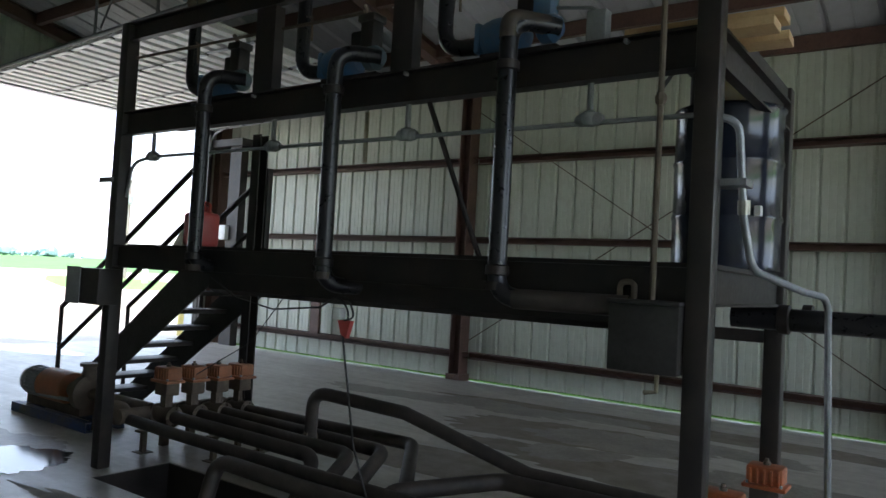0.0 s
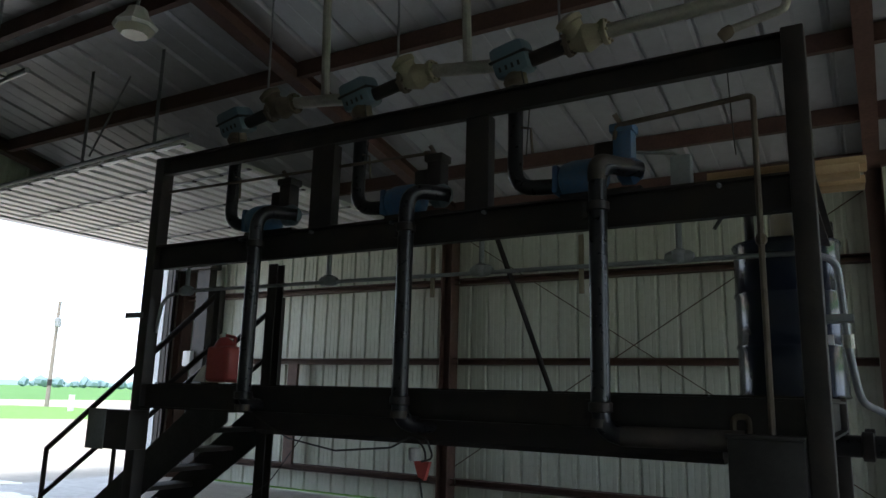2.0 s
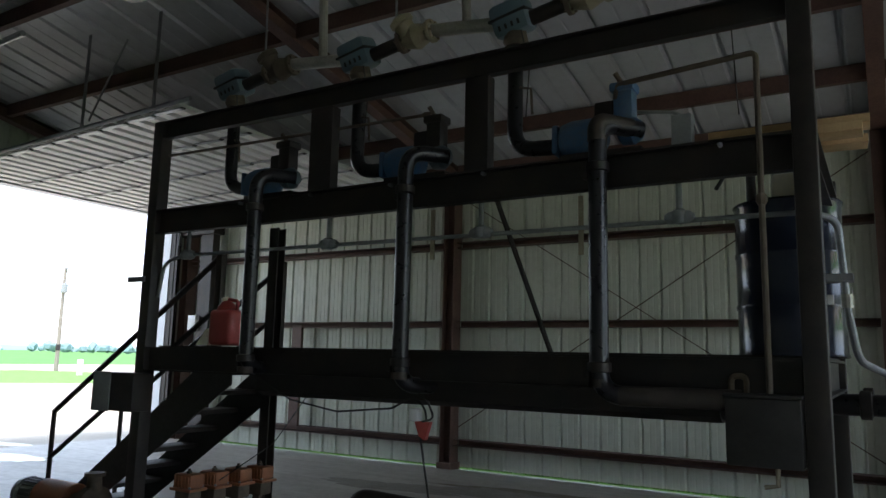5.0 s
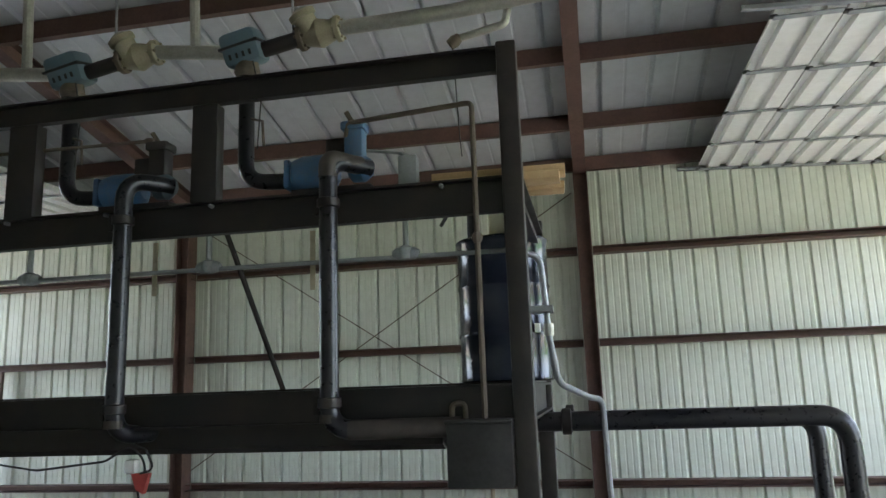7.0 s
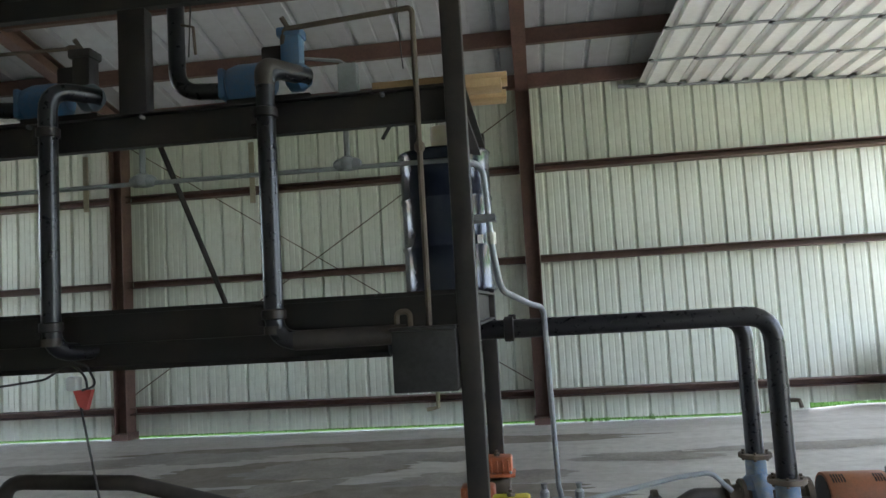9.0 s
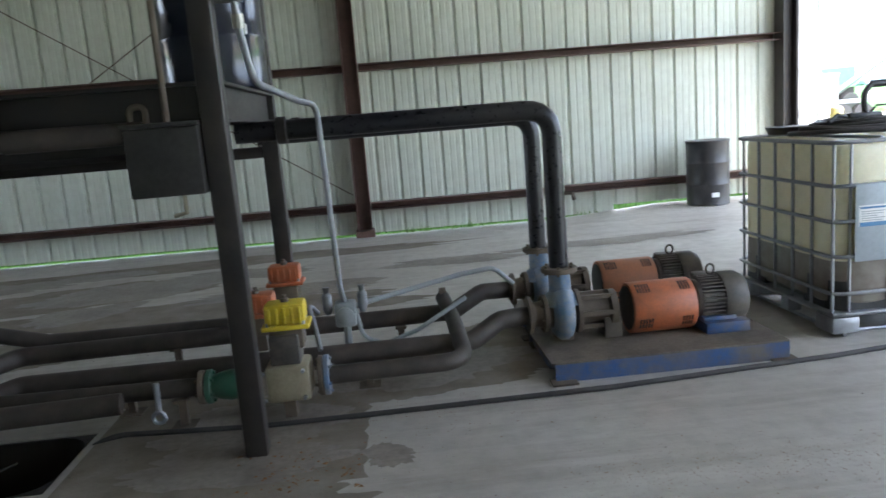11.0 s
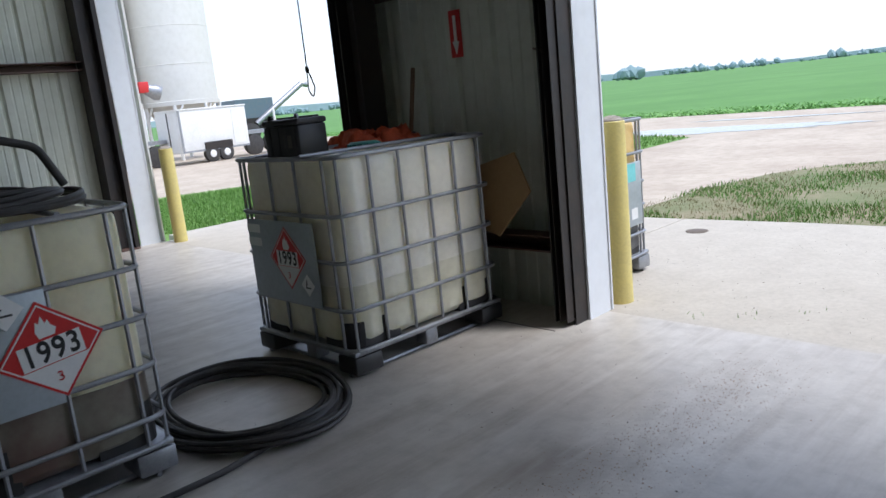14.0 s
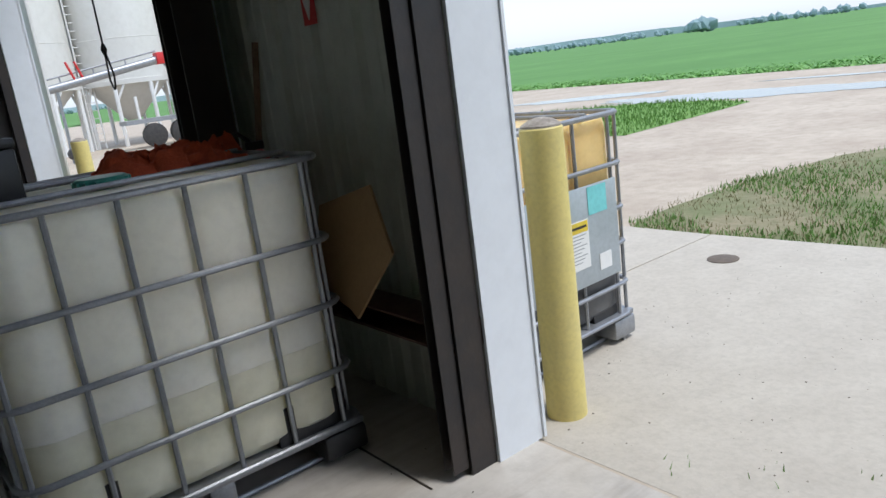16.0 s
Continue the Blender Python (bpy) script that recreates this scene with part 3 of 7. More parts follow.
# ---- ground sheet ----
GZ = -0.06
gr = bmesh.new()
gx, gy = (-2500, PIT[0] - 0.05, PIT[1] + 0.05, 2500), (-2500, PIT[2] - 0.05, PIT[3] + 0.05, 2500)
gv_ = [[gr.verts.new((x, y, GZ - 0.25)) for y in gy] for x in gx]
for i in range(3):
    for j in range(3):
        if (i, j) != (1, 1):
            gr.faces.new((gv_[i][j], gv_[i + 1][j], gv_[i + 1][j + 1], gv_[i][j + 1]))
solid("ground", gr, CROP, "green crop fields reaching to the horizon", "ground", kind="structure")


# ---- the pipe rack ----
def bolted(name, c, d, r, w, material, parent, label=""):
    """A pipe flange with six bolts round it."""
    c, d = Vector(c), Vector(d).normalized()
    f = part(name, Lt(c - d * w / 2, c + d * w / 2, ((0, r - 0.004), (0.12, r), (0.88, r), (1, r - 0.004)), 22), material, parent, label)
    s = d.orthogonal().normalized()
    u = d.cross(s)
    for k in range(6):
        t = 2 * math.pi * (k + 0.5) / 6
        q = c + (s * math.cos(t) + u * math.sin(t)) * (r * 0.8)
        part("bolt", Lt(q - d * (w / 2 + 0.013), q + d * (w / 2 + 0.013), ((0, 0.009), (1, 0.009)), 6), material, f)
    return f


RX0, RX1, RF, RB = -5.0, -0.605, 3.42, 4.9
rack = thing("pipe_rack", (RX0, RF, 0), "tall black welded steel pipe rack with deck on concrete floor", "pipe rack")
for x, y, h in ((RX0, RF, 3.385), (RX1, RF, 3.40), (RX0 - 0.18, RB, 2.82), (RX1, RB, 2.78)):
    part("post", prism(bmesh.new(), [(p[0], p[1]) for p in channel(x - 0.055, y - 0.05, 0.1, 0.11, 0.01)], 0.0, h, "z") if y == RB and x < -4
         else B(x - 0.05, y - 0.05, 0.0, x + 0.05, y + 0.05, h, bevel=0.008), GREYPOST, rack)
for y, s in ((RF, -1), (RB, 1)):
    yy = y - 0.045 * s
    part("lower_beam", prism(bmesh.new(), channel(y - 0.01 * s, 1.515, 0.17, 0.06 * s, 0.012), RX0 + 0.05, RX1 - 0.05), DARKSTEEL, rack, smooth=False)
part("upper_beam", prism(bmesh.new(), channel(RF + 0.01, 2.515, 0.18, -0.055, 0.012), RX0 + 0.05, RX1 - 0.05), DARKSTEEL, rack, smooth=False)
part("shelf_plate", B(RX0 + 0.06, RF + 0.012, 2.68, RX1 - 0.06, 3.86, 2.69), DARKSTEEL, rack)
part("shelf_beam", prism(bmesh.new(), channel(3.84, 2.64, 0.039, 0.04, 0.008), RX0 + 0.05, RX1 - 0.05), DARKSTEEL, rack, smooth=False)
part("top_beam", prism(bmesh.new(), channel(RF + 0.01, 3.245, 0.137, -0.05, 0.01), RX0 + 0.05, RX1 - 0.05), DARKSTEEL, rack, smooth=False)
for x in (RX0, RX1):
    for z, h in ((1.515, 0.17), (2.525, 0.17))[: 1 if x == RX0 else 2]:
        part("end_beam", prism(bmesh.new(), channel(x, z, h, 0.05, 0.012), RF + 0.052, RB - 0.052, "y"), DARKSTEEL, rack, smooth=False)
for x, w in ((-3.4, 0.092), (-2.262, 0.076)):
    part("upright", B(x - w, RF - 0.035, 2.697, x + w, RF + 0.045, 3.244, bevel=0.006), DARKSTEEL, rack)
for k in range(9):
    x = RX0 + 0.06 + k * 0.485
    part("deck_plank", B(x, RF + 0.06, 1.687, x + 0.475, RB - 0.06, 1.697), DARKSTEEL, rack)
part("deck_support", B(RX0 + 0.06, 3.9, 1.6, RX1 - 0.06, 3.98, 1.686), DARKSTEEL, rack)
part("drip_trough", prism(bmesh.new(), [(3.5, 1.53), (3.5, 1.41), (3.56, 1.38), (4.5, 1.38), (4.56, 1.41), (4.56, 1.53), (4.54, 1.53), (4.54, 1.415), (4.49, 1.39), (3.57, 1.39), (3.52, 1.415), (3.52, 1.53)], -3.95, -1.02), DARKSTEEL, rack, "black steel drip trough", smooth=False)
part("back_rail", B(RX0 + 0.05, RB - 0.04, 1.3, RX1 - 0.05, RB + 0.04, 1.37, bevel=0.006), DARKSTEEL, rack)
part("diagonal_brace", T([(-2.28, 3.68, 2.6), (-2.04, 3.95, 1.69)], 0.016, 8), DARKSTEEL, rack)
part("knee_brace", T([(-4.0, RB, 1.32), (-3.8, RB, 1.53)], 0.02, 6), DARKSTEEL, rack)
part("end_brace", B(RX1 - 0.02, RF + 0.05, 2.7, RX1 + 0.03, RB, 2.78, bevel=0.004), DARKSTEEL, rack)
for k in range(6):
    x = RX1 - 0.35 - k * 0.62
    part("bolt", Lt((x, RF - 0.05, 2.66), (x, RF - 0.085, 2.66), ((0, 0.012), (0.8, 0.012), (1, 0.006)), 6), GALV, rack)

# three risers with their pumps and overhead meters
VX = (-3.862, -2.672, -1.525)
VY = 3.3
SXS = (-4.405, -3.243, -2.107)
for i, x in enumerate(VX):
    r = thing("riser_pipe", (x, VY, 1.4), "glossy black vertical riser pipe clamped to the rack", "pipe", "riser pipes")
    part("pipe", T([((x + 0.62, VY + 0.1, 1.495), (x + 0.12, VY + 0.3, 1.495), (x + 0.05, VY + 0.3, 1.56))[2 - i], (x, VY, 1.495 if i else 1.56), (x, VY, 2.838), (x + 0.16, 3.5, 2.83)], 0.046, 16, bend=0.12), BLACKPIPE, r)
    for z in (1.6, 2.58):
        part("clamp", Lt((x, VY, z), (x, VY, z + 0.05), ((0, 0.05), (0.1, 0.058), (0.9, 0.058), (1, 0.05)), 16), DARKSTEEL, r)
        part("clamp_lug", B(x - 0.075, VY - 0.02, z - 0.03, x - 0.045, RF - 0.062, z + 0.06, bevel=0.004), DARKSTEEL, r)
    if i == 2:
        part("dusty_run", T([(x + 0.09, VY + 0.0145, 1.495), (x + 0.62, VY + 0.1, 1.495)], 0.0475, 16), DUSTPIPE, r, "tan dusty lower run")
        part("dusty_elbow", T([(x, VY, 2.74), (x, VY, 2.84), (x + 0.12, VY + 0.155, 2.835)], 0.049, 16, bend=0.115), DUSTPIPE, r, "tan dusty elbow")
    part("elbow_dust", Lt((x, VY, 1.53), (x, VY, 1.57), ((0, 0.049), (1, 0.05)), 16), DUSTPIPE, r)
    # pump on the upper beams
    px = x - 0.12
    p = thing("transfer_pump", (px, 3.5, 2.69), "worn blue transfer pump bolted on the rack's upper beams", "pump", "blue transfer pumps")
    part("casing", Lt((px - 0.16, 3.52, 2.83), (px + 0.1, 3.52, 2.83), ((0, 0.05), (0.08, 0.09), (0.3, 0.105), (0.72, 0.105), (0.9, 0.085), (1, 0.05)), 20), BLUE, p)
    part("inlet_flange", B(px - 0.19, 3.45, 2.75, px - 0.155, 3.59, 2.91, bevel=0.012), BLUE, p)
    part("mount", B(px - 0.14, 3.44, 2.69, px + 0.3, 3.62, 2.735, bevel=0.005), DARKSTEEL, p)
    hm = BLUE if i == 2 else PALEBLUE
    part("rear_flange", B(px + 0.03, 3.5, 2.88, px + 0.16, 3.6, 3.02, bevel=0.015), DARKSTEEL, p)
    part("gear_head", Lt((px + 0.17, 3.5, 2.835), (px + 0.29, 3.5, 2.835), ((0, 0.05), (0.15, 0.072), (0.65, 0.075), (1, 0.045)), 16), hm, p)
    part("relief_valve", B(px + 0.15, 3.45, 2.87, px + 0.255, 3.55, 3.06, bevel=0.018), BLUE if i == 2 else DARKSTEEL, p)
    part("bonnet", B(px + 0.135, 3.44, 3.04, px + 0.265, 3.56, 3.09, bevel=0.012), BLUE if i == 2 else DARKSTEEL, p)
    part("vent_stub", T([(px + 0.19, 3.5, 3.09), (px + 0.16, 3.47, 3.15)], 0.014, 8), IRON, p)
    # suction pipe up to the meter
    s = thing("drop_pipe", (SXS[i], 3.75, 2.8), "black steel drop pipe with elbow into a pump", "pipe", "drop pipes")
    sx = SXS[i]
    part("pipe", T([(sx, 3.57, 3.52), (sx, 3.57, 2.84), (px - 0.19, 3.6, 2.83)], 0.045, 16, bend=0.12), BLACKPIPE, s)
    part("petcock", T([(sx + 0.04, 3.55, 3.2), (sx + 0.12, 3.52, 3.17), (sx + 0.13, 3.52, 3.02)], 0.008, 6), IRON, s)
    tilt = Matrix.Translation((sx - 0.02, 3.57, 3.64)) @ Matrix.Rotation(radians(-12), 4, "Y") @ Matrix.Rotation(radians(18), 4, "X")
    m = thing("flow_meter", (sx, 3.57, 3.5), "pale blue flow meter box hanging in the overhead aluminium line", "flow meter", "flow meters")
    mb = part("meter_body", B(-0.115, -0.1, -0.1, 0.115, 0.1, 0.1, bevel=0.04, turn=tilt), PALEBLUE, m)
    part("meter_band", B(-0.12, -0.105, 0.005, 0.12, 0.105, 0.022, bevel=0.005, turn=tilt), INK, m, "dark seam band")
    for q in range(4):
        part("vent_slot", B(-0.07 + q * 0.04, -0.104, -0.06, -0.055 + q * 0.04, -0.098, -0.03, turn=tilt), INK, mb)
    part("neck", Lt((sx, 3.57, 3.46), (sx, 3.57, 3.56), ((0, 0.06), (0.3, 0.075), (1, 0.06)), 16), IRON, m)
    part("outlet", T([(sx + 0.1, 3.57, 3.62), (sx + 0.32, 3.57, 3.66)], 0.045, 14), DARKSTEEL, m)
    v = thing("line_valve", (sx + 0.33, 3.57, 3.66), "tan cast valve body flanged into the overhead line", "valve", "overhead valves")
    mt = BRASS if i else IRON
    bolted("flange", (sx + 0.33, 3.57, 3.662), (1, 0, 0.1), 0.075, 0.03, IRON, v)
    part("valve_body", Lt((sx + 0.34, 3.57, 3.664), (sx + 0.54, 3.57, 3.69), ((0, 0.05), (0.2, 0.065), (0.5, 0.085), (0.8, 0.065), (1, 0.055)), 18), mt, v)
    part("valve_dome", Lt((sx + 0.4, 3.56, 3.68), (sx + 0.34, 3.5, 3.8), ((0, 0.06), (0.6, 0.065), (0.65, 0.08), (0.85, 0.08), (1, 0.04)), 16), mt, v)
    bolted("end_flange", (sx + 0.55, 3.57, 3.69), (1, 0, 0.1), 0.075, 0.03, mt, v)
    ln = thing("overhead_line", (sx + 0.6, 3.57, 3.69), "dull aluminium overhead pipe between flow meters", "pipe", "overhead lines")
    part("pipe", T([(sx + 0.56, 3.57, 3.69), (sx + 1.2, 3.6, 3.72), (sx + 1.9, 3.65, 3.8), (sx + 1.95, 3.65, ROOFZ(3.65) - 0.02)] if i == 2 else [(sx + 0.56, 3.57, 3.69), (SXS[i + 1] - 0.35, 3.57, 3.66), (SXS[i + 1] - 0.12, 3.57, 3.63)], 0.042, 14, bend=0.1), ALU, ln)
    if i:
        part("hanger_pipe", T([(sx - 0.33, 3.57, 3.66), (sx - 0.36, 3.57, 4.3), (sx - 0.36, 3.57, ROOFZ(3.57) - 0.02)], 0.03, 10), ALU, ln)
    part("hanger_rod", T([(sx + 0.28, 3.57, 3.7), (sx + 0.2, 3.6, ROOFZ(3.6) - 0.05)], 0.008, 6), GALV, ln)
    part("wire", T([(sx + 0.05, 3.53, 3.55), (sx + 0.12, 3.5, 3.3), (sx + 0.1, 3.5, 3.0)], 0.004, 5, bend=0.05), RUBBER, ln)

# rack fittings: junction box, drain box, conduit with lamps, thin air line
jb = thing("steel_control_box", (-0.8, 3.3, 1.22), "dark grey dented steel box hanging on the rack's front post", "control box")
part("box_body", B(-0.968, 3.325, 1.222, -0.662, 3.56, 1.51, bevel=0.008), BOXSTEEL, jb)
part("lid", B(-0.976, 3.315, 1.51, -0.657, 3.57, 1.529, bevel=0.006), BOXSTEEL, jb)
part("drain_cock", T([(-0.775, 3.42, 1.222), (-0.775, 3.42, 1.14), (-0.83, 3.42, 1.13)], 0.011, 8), BRASS, jb)
part("elbow_fitting", T([(-0.95, 3.4, 1.529), (-0.95, 3.4, 1.6), (-0.885, 3.4, 1.605), (-0.885, 3.4, 1.53)], 0.014, 8, bend=0.03), IRON, jb)
lb = thing("left_junction_box", (-5.0, 3.38, 1.4), "grey steel junction box bolted to the rack post", "junction box")
part("box_body", B(-5.25, 3.2, 1.235, -4.82, 3.36, 1.5, bevel=0.008), GREYPOST, lb)
part("cover", B(-5.255, 3.19, 1.23, -5.06, 3.199, 1.505, bevel=0.002), PAINTGREY, lb)
al = thing("air_line", (-0.8, 3.4, 1.55), "thin rusty iron pipe rising from the control box", "pipe")
part("pipe", T([(-0.785, 3.345, 1.53), (-0.785, 3.345, 3.075), (-1.47, 3.45, 3.075), (-1.48, 3.46, 3.0)], 0.014, 8, bend=0.03), IRON, al)
part("union", Lt((-0.785, 3.345, 2.36), (-0.785, 3.345, 2.41), ((0, 0.018), (0.3, 0.026), (0.7, 0.026), (1, 0.018)), 8), IRON, al)

ar = thing("air_rod", (-5.0, 3.45, 3.1), "thin dark iron air line running along the pipe rack", "pipe")
part("pipe", T([(RX0 + 0.05, 3.45, 3.128), (-3.2, 3.45, 3.104), (-2.64, 3.46, 3.098), (-2.63, 3.48, 3.085)], 0.011, 8, bend=0.03), IRON, ar)
part("elbow", Lt((-2.665, 3.457, 3.099), (-2.615, 3.463, 3.097), ((0, 0.014), (0.3, 0.02), (0.7, 0.02), (1, 0.014)), 8), IRON, ar)

drumdef = ((0, 0.275), (0.01, 0.29), (0.03, 0.283), (0.3, 0.283), (0.315, 0.29), (0.33, 0.29), (0.345, 0.283), (0.64, 0.283), (0.655, 0.29), (0.67, 0.29), (0.685, 0.283), (0.97, 0.283), (0.985, 0.291), (1, 0.286))


DH = 0.875


def drum(x, y, z, material, label, name="oil_drum"):
    d = thing(name, (x, y, z), label, "drum")
    part("shell", Lt((x, y, z), (x, y, z + DH), drumdef, 36), material, d)
    part("rim", Lt((x, y, z + DH - 0.012), (x, y, z + DH + 0.004), ((0, 0.287), (0.5, 0.294), (1, 0.287)), 36), material, d)
    part("bung", Lt((x - 0.18, y - 0.05, z + DH), (x - 0.18, y - 0.05, z + DH + 0.02), ((0, 0.03), (1, 0.028)), 12), GALV, d)
    return d


DRUMMAT = mat("gloss_navy_drum", (0.012, 0.016, 0.03), 0.16, tint=(0.03, 0.035, 0.05), scale=5, amount=0.5)
dr = drum(-0.80, 4.5, 1.698, DRUMMAT, "glossy dark blue steel drum standing on the rack deck", "drum_on_deck")
part("label", B(-0.6, 4.26, 1.98, -0.57, 4.31, 2.03), PAPER, dr, "small white sticker")
dp = thing("hand_drum_pump", (-0.95, 4.2, 2.6), "black lever hand pump standing in the drum's bung", "hand pump")
part("barrel", T([(-0.98, 4.45, 2.576), (-0.98, 4.45, 2.8)], 0.028, 12), PLASTICBLACK, dp)
part("lever", T([(-0.98, 4.45, 2.77), (-1.06, 4.4, 2.86), (-1.16, 4.35, 2.68)], 0.012, 8, bend=0.03), PLASTICBLACK, dp)
jug = thing("clear_jug", (-0.8, 4.3, 2.577), "cloudy clear plastic jug standing on the drum", "jug")
part("jug_body", B(-0.87, 4.42, 2.577, -0.7, 4.56, 2.76, bevel=0.03), BOTTLE_CLEAN, jug)
part("cap", Lt((-0.78, 4.49, 2.76), (-0.78, 4.49, 2.79), ((0, 0.03), (1, 0.028)), 12), PAPER, jug)
rj = thing("red_fuel_jug", (-4.92, 4.12, 1.715), "red plastic jug with a pale cap on the rack deck", "fuel jug")
bm = bmesh.new()
box(bm, -5.05, 4.02, 1.715, -4.8, 4.22, 2.0, bevel=0.035, seg=3)
part("jug_body", bm, REDPLASTIC, rj)
part("shoulder", Lt((-4.94, 4.12, 1.985), (-4.96, 4.12, 2.07), ((0, 0.1), (0.6, 0.07), (1, 0.035)), 14), REDPLASTIC, rj)
part("cap", Lt((-4.96, 4.12, 2.07), (-4.97, 4.12, 2.1), ((0, 0.035), (1, 0.032)), 12), BOTTLE_CLEAN, rj)
part("handle", T([(-4.84, 4.12, 1.98), (-4.82, 4.12, 2.07), (-4.93, 4.12, 2.09)], 0.014, 8, bend=0.03), REDPLASTIC, rj)
part("drain_rag", prism(bmesh.new(), [(-5.2, 1.715), (-5.06, 1.715), (-5.055, 1.85), (-5.09, 1.84)], 4.04, 4.2, "y"), BOTTLE_CLEAN, rj)

for k, (x0, x1, y0, dz) in enumerate(((-1.0, -0.38, 3.5, 0.0), (-1.08, -0.36, 3.68, 0.0), (-1.04, -0.35, 3.53, 0.042))):
    solid("lumber_board", B(x0, y0, 2.697 + dz, x1, y0 + 0.14, 2.737 + dz, bevel=0.003, turn=Matrix.Translation((x0, y0, 0)) @ Matrix.Rotation(radians((0, 3, 1)[k]), 4, "Z") @ Matrix.Translation((-x0, -y0, 0))), WOOD,
          "new pale lumber board lying across the rack's upper beams", "board", "lumber boards")

# stairs up to the deck
st = thing("steel_stairs", (-7.3, 4.2, 0), "dark steel stair flight with plate stringers and pipe handrails", "stairs")
SX0, SX1, SZ = -7.8, -5.5, 1.69
sl = SZ / (SX1 - SX0)
for y in (4.42, 5.15):
    part("stringer", prism(bmesh.new(), [(SX0 + 0.12, 0.0), (SX0 + 0.6, 0.0), (SX1 + 0.34, SZ - 0.3), (SX1 + 0.34, SZ - 0.02), (SX1 + 0.12, SZ - 0.02)], y - 0.006, y + 0.006, "y"), BOXSTEEL, st, smooth=False)
for k in range(8):
    z = SZ * (k + 1) / 9
    x = SX0 + z / sl
    part("tread", B(x + 0.2, 4.427, z - 0.04, x + 0.46, 5.143, z, bevel=0.004), DARKSTEEL, st)
part("landing", B(SX1 + 0.1, 4.427, SZ - 0.05, RX0 - 0.056, 5.143, SZ), DARKSTEEL, st)
for y in (4.4, 5.17):
    a, b = Vector((SX0 + 0.17, y, 1.03)), Vector((SX1 + 0.12, y, SZ + 0.8))
    part("handrail", T([a, b], 0.026, 10), DARKSTEEL, st)
    part("mid_rail", T([a - Vector((0, 0, 0.45)), b - Vector((0, 0, 0.45))], 0.024, 8), DARKSTEEL, st)
    part("rail_post", T([(a.x, y, 0.1), a], 0.024, 8), DARKSTEEL, st)
    part("top_post", B(b.x - 0.01, y - 0.03, SZ - 0.19, b.x + 0.06, y + 0.03, SZ + 0.86, bevel=0.004), DARKSTEEL, st)

# ---- pumps by the totes ----


def valve_actuator(cx, cy, cz, cap_material, name, label, size=1.0):
    """A geared valve head: flanged body, bracket and a bevelled cap with a stem."""
    x = y = z = 0.0
    a = thing(name, (0, 0, 0), label, "valve actuator", "orange valve actuators" if cap_material is not YELLOW else "")
    skirt = part("cap_skirt", B(x - 0.1, y - 0.075, z, x + 0.1, y + 0.075, z + 0.02, bevel=0.006), cap_material, a)
    bm = bmesh.new()
    box(bm, x - 0.085, y - 0.06, z + 0.02, x + 0.085, y + 0.06, z + 0.11, bevel=0.015)
    cap = part("cap", bm, cap_material, a)
    for q in range(5):
        part("cap_rib", B(x - 0.07 + 0.032 * q, y - 0.066, z + 0.022, x - 0.058 + 0.032 * q, y - 0.058, z + 0.095, bevel=0.002), cap_material, cap)
    for sx in (-0.075, 0.075):
        for sy in (-0.055, 0.055):
            part("cap_bolt", Lt((x + sx, y + sy, z + 0.018), (x + sx, y + sy, z + 0.034), ((0, 0.01), (1, 0.008)), 6), GALV, skirt)
    part("stem", Lt((x, y, z + 0.11), (x, y, z + 0.14), ((0, 0.018), (0.5, 0.018), (0.6, 0.01), (1, 0.01)), 8), IRON, a)
    part("gear_case", B(x - 0.07, y - 0.055, z - 0.09, x + 0.07, y + 0.055, z - 0.002, bevel=0.012), IRON, a)
    part("bracket", B(x - 0.03, y - 0.03, z - 0.17, x + 0.03, y + 0.03, z - 0.088), IRON, a)
    a.matrix_basis = Matrix.Translation((cx, cy, cz)) @ Matrix.Diagonal((size, size, size, 1))
    return a


